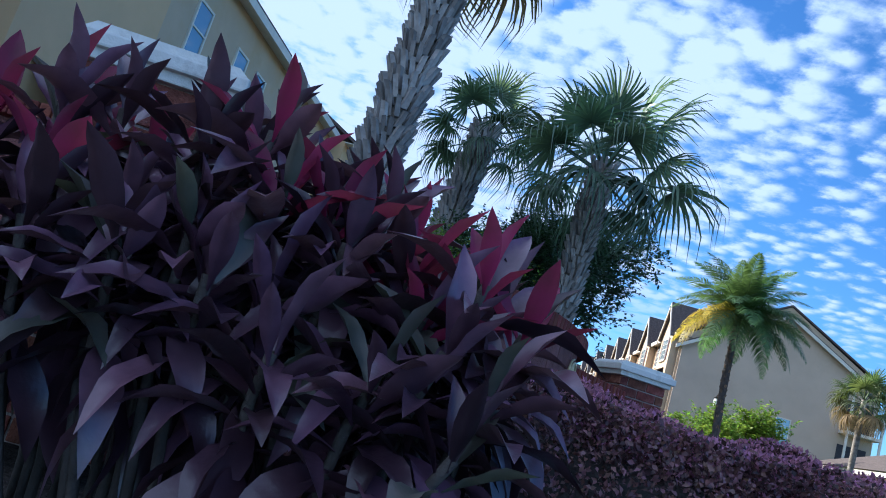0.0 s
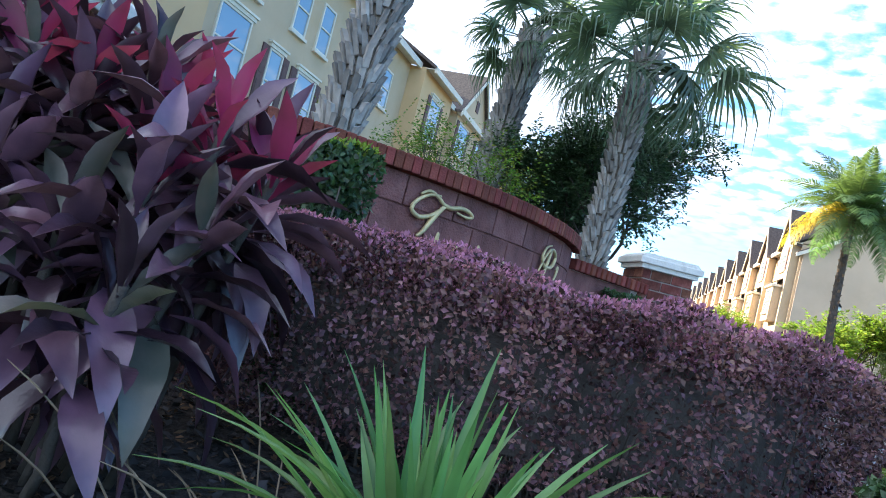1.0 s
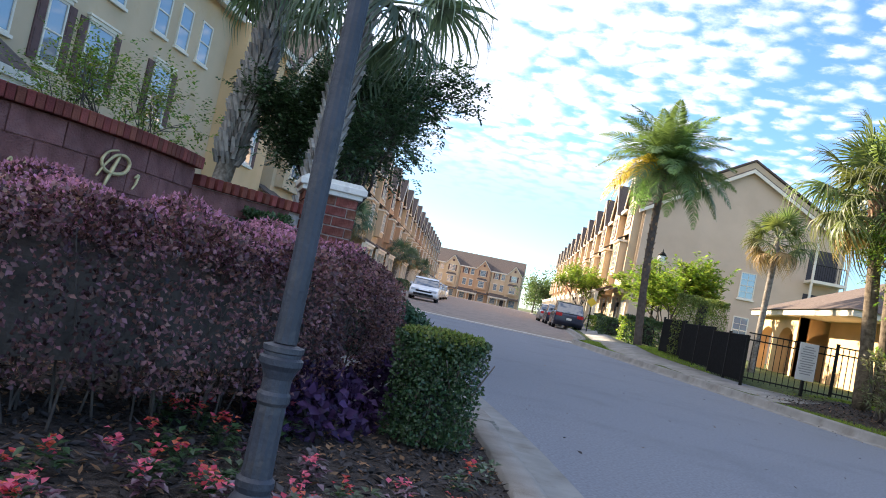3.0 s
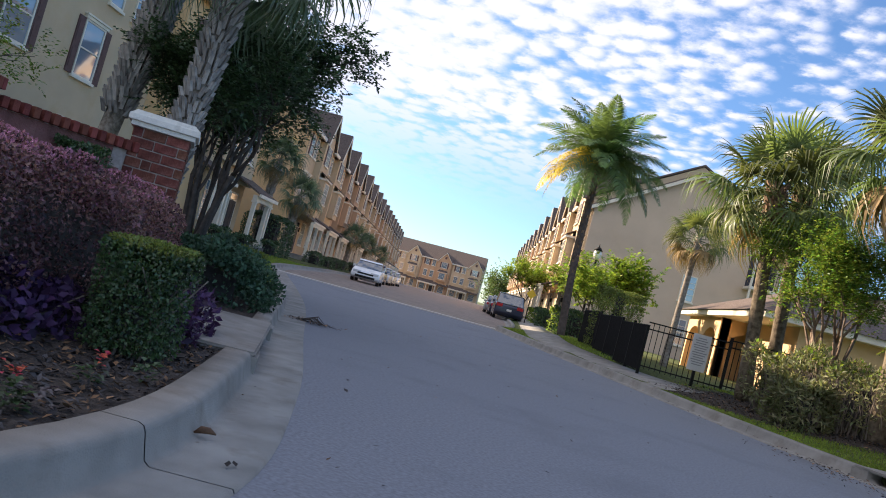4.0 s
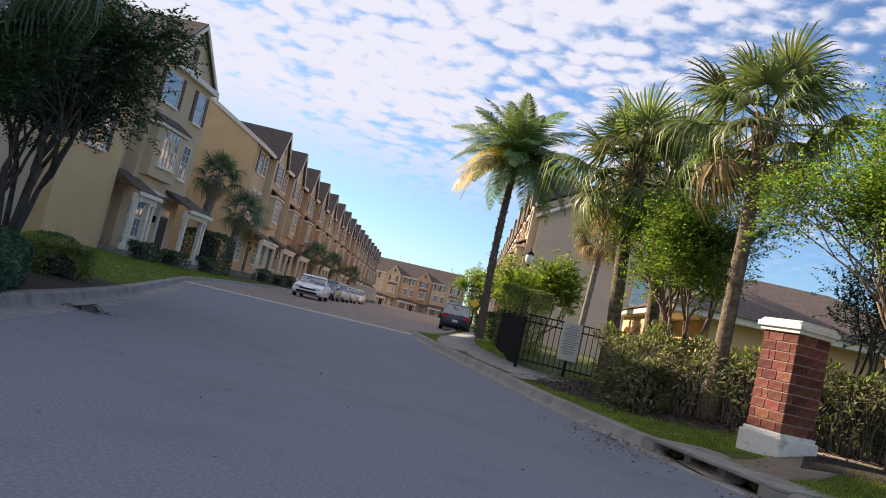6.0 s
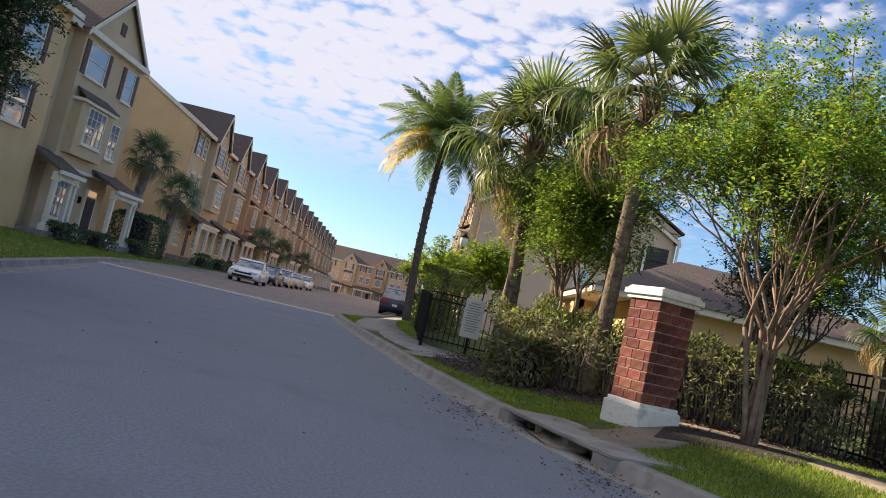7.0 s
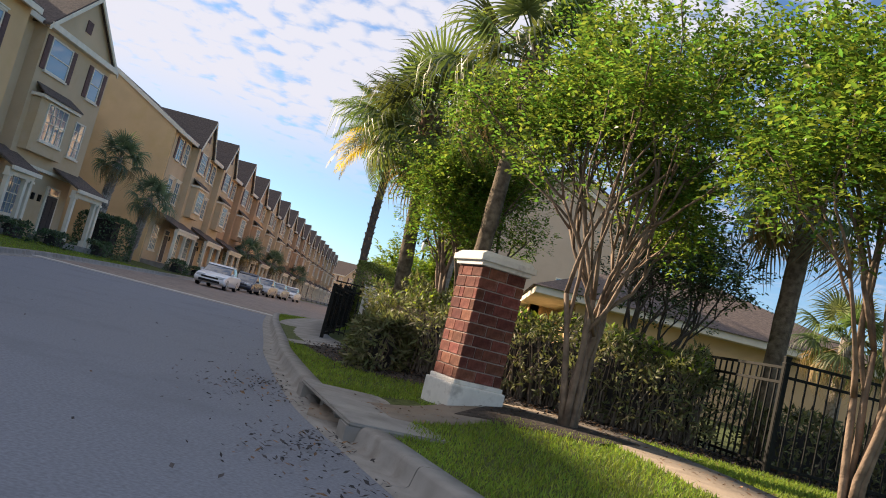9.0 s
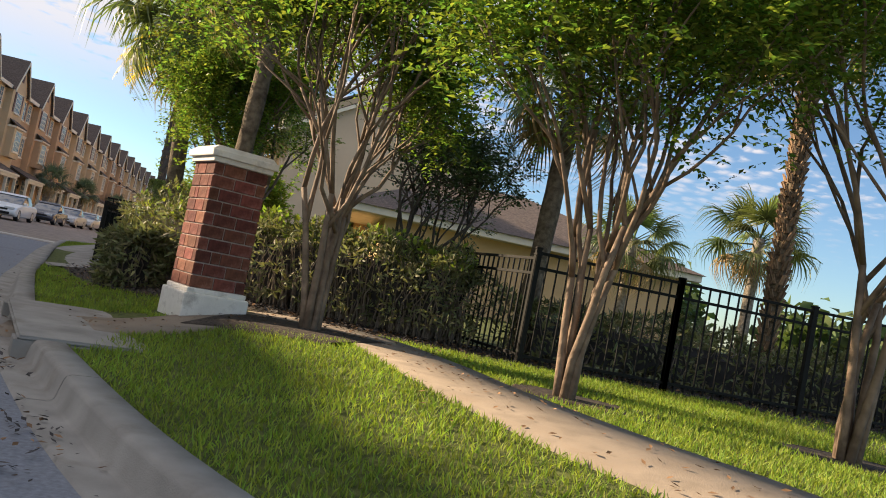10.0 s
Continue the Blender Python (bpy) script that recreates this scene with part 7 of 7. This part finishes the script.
def street_lamp(place, label, height=4.4):
    s = thing("street_lamp", place, label, "street lamp")
    part("pole", add_lathe(bmesh.new(), [(0.11, 0), (0.11, 0.5), (0.07, 0.6), (0.05, height - 0.6), (0.07, height - 0.55)], 14), M["iron"], s, smooth=True)
    part("globe", add_lathe(bmesh.new(), [(0.08, height - 0.55), (0.17, height - 0.42), (0.2, height - 0.2), (0.14, height - 0.05)], 16), M["lens"], s, "frosted lamp globe", smooth=True)
    part("finial", add_lathe(bmesh.new(), [(0.22, height - 0.08), (0.12, height + 0.05), (0.03, height + 0.12), (0.015, height + 0.25)], 16), M["iron"], s, smooth=True)


street_lamp((8.65, 38.5, 0.35), "black street lamp with a frosted globe by the shrubs", 4.6)
ysign = thing("street_sign", (6.3, 47.0, 0.4), "small yellow diamond sign on a thin post", "sign")
part("post", box((-0.03, -0.03, -0.1), (0.03, 0.03, 2.0)), M["iron"], ysign)
dm = add_prism(bmesh.new(), [(0, 1.5), (0.3, 1.8), (0, 2.1), (-0.3, 1.8)], -0.06, -0.035)
part("plate", dm, M["yellow_sign"], ysign)

# ---- far trees beyond the street and the fence ----


def far_tree(place, r0, h, seed, label):
    """A far broadleaf tree: trunk, and a crown of many clumps of leaves."""
    g = np.random.default_rng(seed)
    t = thing("far_tree", place, label, "tree")
    part("trunk", add_tube(bmesh.new(), [(0, 0, -0.1), (0.1, 0, h * 0.3), (0.05, 0.1, h * 0.6)], [0.18, 0.14, 0.06], 8), M["bark_dark"], t, smooth=True)
    n = 650
    c = g.normal(size=(26, 3)) * np.array([r0 * 0.45, r0 * 0.45, h * 0.16]) + np.array([0, 0, h * 0.62])
    p = c[g.integers(0, 26, n)] + g.normal(size=(n, 3)) * r0 * 0.2
    me = leaves("crown", p, g.normal(size=(n, 3)), g.normal(size=(n, 3)) + np.array([0, 0, 1.0]), g.uniform(0.32, 0.6, n), 0.36, M["tree_far"])
    ob = new("crown", me); ob.parent = t
    tagged(ob, kind="stuff")


for i in range(16):
    far_tree((1.5 + (i % 5) * 2.6, 196 + 3 * (i % 4), -0.1), 3.2, 9 + (i % 3), 200 + i, "green tree beyond the end of the street")
for i in range(26):
    a = i / 25
    far_tree((24 + 34 * a + 2 * math.sin(i * 2.1), 30 - 26 * a + 4 * math.sin(i * 1.3), -0.1), 2.0, 2.5 + 0.6 * math.sin(i), 300 + i, "sunlit green tree beyond the pool fence")

# ---- grass and litter ----


def grass_patch(name, n, pick, length, label, mat="grass", width=0.009):
    """Single grass blades over a piece of lawn; pick gives n places."""
    x, y = pick(n)
    z = ground_z(x, y)
    k = len(x)
    pos = np.stack([x, y, z - 0.005], 1)
    way = np.stack([rng.normal(size=k) * 0.35, rng.normal(size=k) * 0.35, np.ones(k)], 1)
    up = rng.normal(size=(k, 3)) * np.array([1, 1, 0.1])
    ob = new(name, leaves(name, pos, way, up, length * rng.uniform(0.6, 1.35, k), width, M[mat], bend=0.35, shape=0.4))
    return tagged(ob, label, "grass", kind="stuff")


PATH_LINE = smooth_line(PATHWAY, 8)
WALK_LINE = smooth_line(WALKWAY, 8)
MULCH_LINE = smooth_line(MULCH_R, 8)


def pick_right(x0, x1, y0, y1):
    def pick(n):
        x, y = rng.uniform(x0, x1, n), rng.uniform(y0, y1, n)
        ok = inside(RIGHT_AREA, x, y) & (away(RK, x, y) > 0.03) & (away(PATH_LINE, x, y) > 0.44) & (away(MULCH_LINE, x, y) > 0.86) & (away(WALK_LINE, x, y) > 0.64)
        for cx, cy, r in ((11.6, 11.26, 0.5), (12.7, 10.54, 0.55), (14.66, 8.7, 0.42), (16.5, 7.9, 0.42)):
            ok &= np.hypot(x - cx, y - cy) > r
        ok &= ~((x > 9.3) & (x < 11.2) & (y > 8.7) & (y < 11.1) & (away(RK, x, y) < 1.0))
        return x[ok], y[ok]
    return pick


grass_patch("lawn_grass", 95000, pick_right(10.2, 17.5, 3.8, 11.5), 0.055, "short sunlit lawn grass beside the path")
grass_patch("lawn_grass", 45000, pick_right(7.5, 11.5, 9.5, 18.5), 0.055, "short lawn grass strip along the kerb")
grass_patch("lawn_grass", 20000, pick_right(17.5, 27, 1.5, 11.5), 0.06, "short lawn grass before the fence", width=0.014)
grass_patch("lawn_grass", 24000, pick_right(4.6, 8.2, 18.5, 32), 0.06, "lawn strip beside the sidewalk", width=0.014)


def pick_left(n):
    x, y = rng.uniform(-11, 1.0, n), rng.uniform(16.8, 46, n)
    ok = inside(LEFT_AREA, x, y) & (away(LK, x, y) > 0.05)
    return x[ok], y[ok]


grass_patch("lawn_grass", 45000, pick_left, 0.06, "shaded lawn grass before the townhouses", width=0.022)


def scatter(name, n, pick, size, mat, label, lift=0.004, flat=0.25):
    x, y = pick(n)
    k = len(x)
    pos = np.stack([x, y, ground_z(x, y) + lift], 1)
    a = rng.uniform(0, 6.28, k)
    way = np.stack([np.cos(a), np.sin(a), rng.uniform(-0.02, flat, k)], 1)
    up = np.array([0, 0, 1.0]) + rng.normal(size=(k, 3)) * 0.25
    s = size * rng.uniform(0.5, 1.4, k)
    ob = new(name, leaves(name, pos, way, up, s, s * rng.uniform(0.25, 0.6, k), M[mat], bend=-0.1))
    return tagged(ob, label, "leaf litter", kind="stuff")


def pick_road(n):
    x, y = rng.uniform(3.2, 12.5, n), rng.uniform(1.2, 22, n)
    near = np.minimum(away(LK, x, y), away(RK, x, y))
    ok = ~inside(LEFT_AREA, x, y) & ~inside(RIGHT_AREA, x, y) & (rng.random(n) < np.where(near < 1.0, 0.5, 0.10)) & (near > 0.25)
    return x[ok], y[ok]


def pick_bed(n):
    x, y = rng.uniform(-1.5, 3.6, n), rng.uniform(-0.3, 7.0, n)
    ok = inside(LEFT_AREA, x, y) & (away(LK, x, y) > 0.05)
    return x[ok], y[ok]


def pick_mulch(n):
    i = rng.integers(0, len(MULCH_LINE), n)
    p = MULCH_LINE[i] + rng.normal(size=(n, 2)) * 0.5
    return p[:, 0], p[:, 1]


def pick_path(n):
    i = rng.integers(0, 64, n)
    p = PATH_LINE[i] + rng.normal(size=(n, 2)) * 0.3
    return p[:, 0], p[:, 1]


scatter("road_litter", 1000, pick_road, 0.046, "litter_and_core", "dark fallen leaves and twigs on the road and gutter", lift=0.028)
scatter("road_litter", 420, pick_road, 0.05, "litter", "brown dry leaves in the gutter", lift=0.028)
scatter("mulch_chips", 16000, pick_bed, 0.05, "litter_and_core", "dark bark chips over the bed", flat=0.5)
scatter("mulch_chips", 9000, pick_bed, 0.04, "litter", "brown bark chips over the bed", flat=0.5)
scatter("mulch_chips", 6000, pick_mulch, 0.06, "litter_and_core", "bark chips under the hedge", lift=0.02, flat=0.5)
scatter("mulch_chips", 2500, pick_mulch, 0.055, "litter", "brown leaves under the hedge", lift=0.02, flat=0.5)
scatter("path_litter", 500, pick_path, 0.045, "litter", "fallen leaves on the path", lift=0.036)


def pick_clusters(n):
    """Drifts of leaves in the gutters, before the drains and in the middle of the road."""
    spots = np.array([(9.55, 10.6, 0.35, 0.75), (10.6, 8.0, 0.25, 0.6), (11.3, 6.4, 0.2, 0.5), (2.25, 11.2, 0.2, 0.15)])
    i = rng.integers(0, len(spots), n)
    p = spots[i, :2] + rng.normal(size=(n, 2)) * spots[i, 2:]
    x, y = p[:, 0], p[:, 1]
    ok = ~inside(LEFT_AREA, x, y) & ~inside(RIGHT_AREA, x, y) & (np.minimum(away(LK, x, y), away(RK, x, y)) > 0.25)
    return x[ok], y[ok]


scatter("road_litter", 800, pick_clusters, 0.045, "litter_and_core", "drifts of dark leaves and bark before the storm drains", lift=0.024, flat=0.4)
scatter("road_litter", 300, pick_clusters, 0.05, "litter", "dry brown leaves before the storm drains", lift=0.026, flat=0.4)
brush = thing("fallen_twigs", (2.25, 11.25, gz(2.25, 11.25) + 0.01), "small heap of dark twigs lying on the road", "twigs")
for k in range(9):
    a = k * 2.4
    part("twig", add_tube(bmesh.new(), [(-0.2 * math.cos(a), -0.12 * math.sin(a), 0.004), (0.02 * k - 0.08, 0.0, 0.05 + 0.008 * k), (0.24 * math.cos(a + 0.3), 0.14 * math.sin(a + 0.3), 0.008)], [0.008, 0.007, 0.003], 5), M["bark_dark"], brush)
big = thing("fallen_leaf", (3.72, 3.55, 0.03), "curled brown dry leaf lying in the gutter", "leaf", turn=20)
part("blade", add_tube(bmesh.new(), [(-0.05, 0, 0.0), (-0.02, 0, 0.018), (0.015, 0, 0.02), (0.05, 0, 0.008)], [0.004, 0.018, 0.016, 0.003], 8), M["litter_brown"], big, smooth=True)

stems = thing("dry_grass_stems", (0.5, 0.9, 0.2), "thin dry grass stems round the strap-leaved clump", "grass")
for k in range(34):
    a = k * 2.4
    r0, L = 0.08 + 0.012 * k, rnd.uniform(0.3, 0.62)
    foot = Vector((math.cos(a) * r0 - 0.15, math.sin(a) * r0 * 0.6, -0.02))
    tip = foot + Vector((math.cos(a) * L * 0.75, math.sin(a) * L * 0.6, L * rnd.uniform(0.25, 0.7)))
    part("stem", add_tube(bmesh.new(), curve_points(foot, tip, (0, 0, 0.1 * L), 5), [0.0028] * 5 + [0.001], 4), M["dry_stem"], stems)
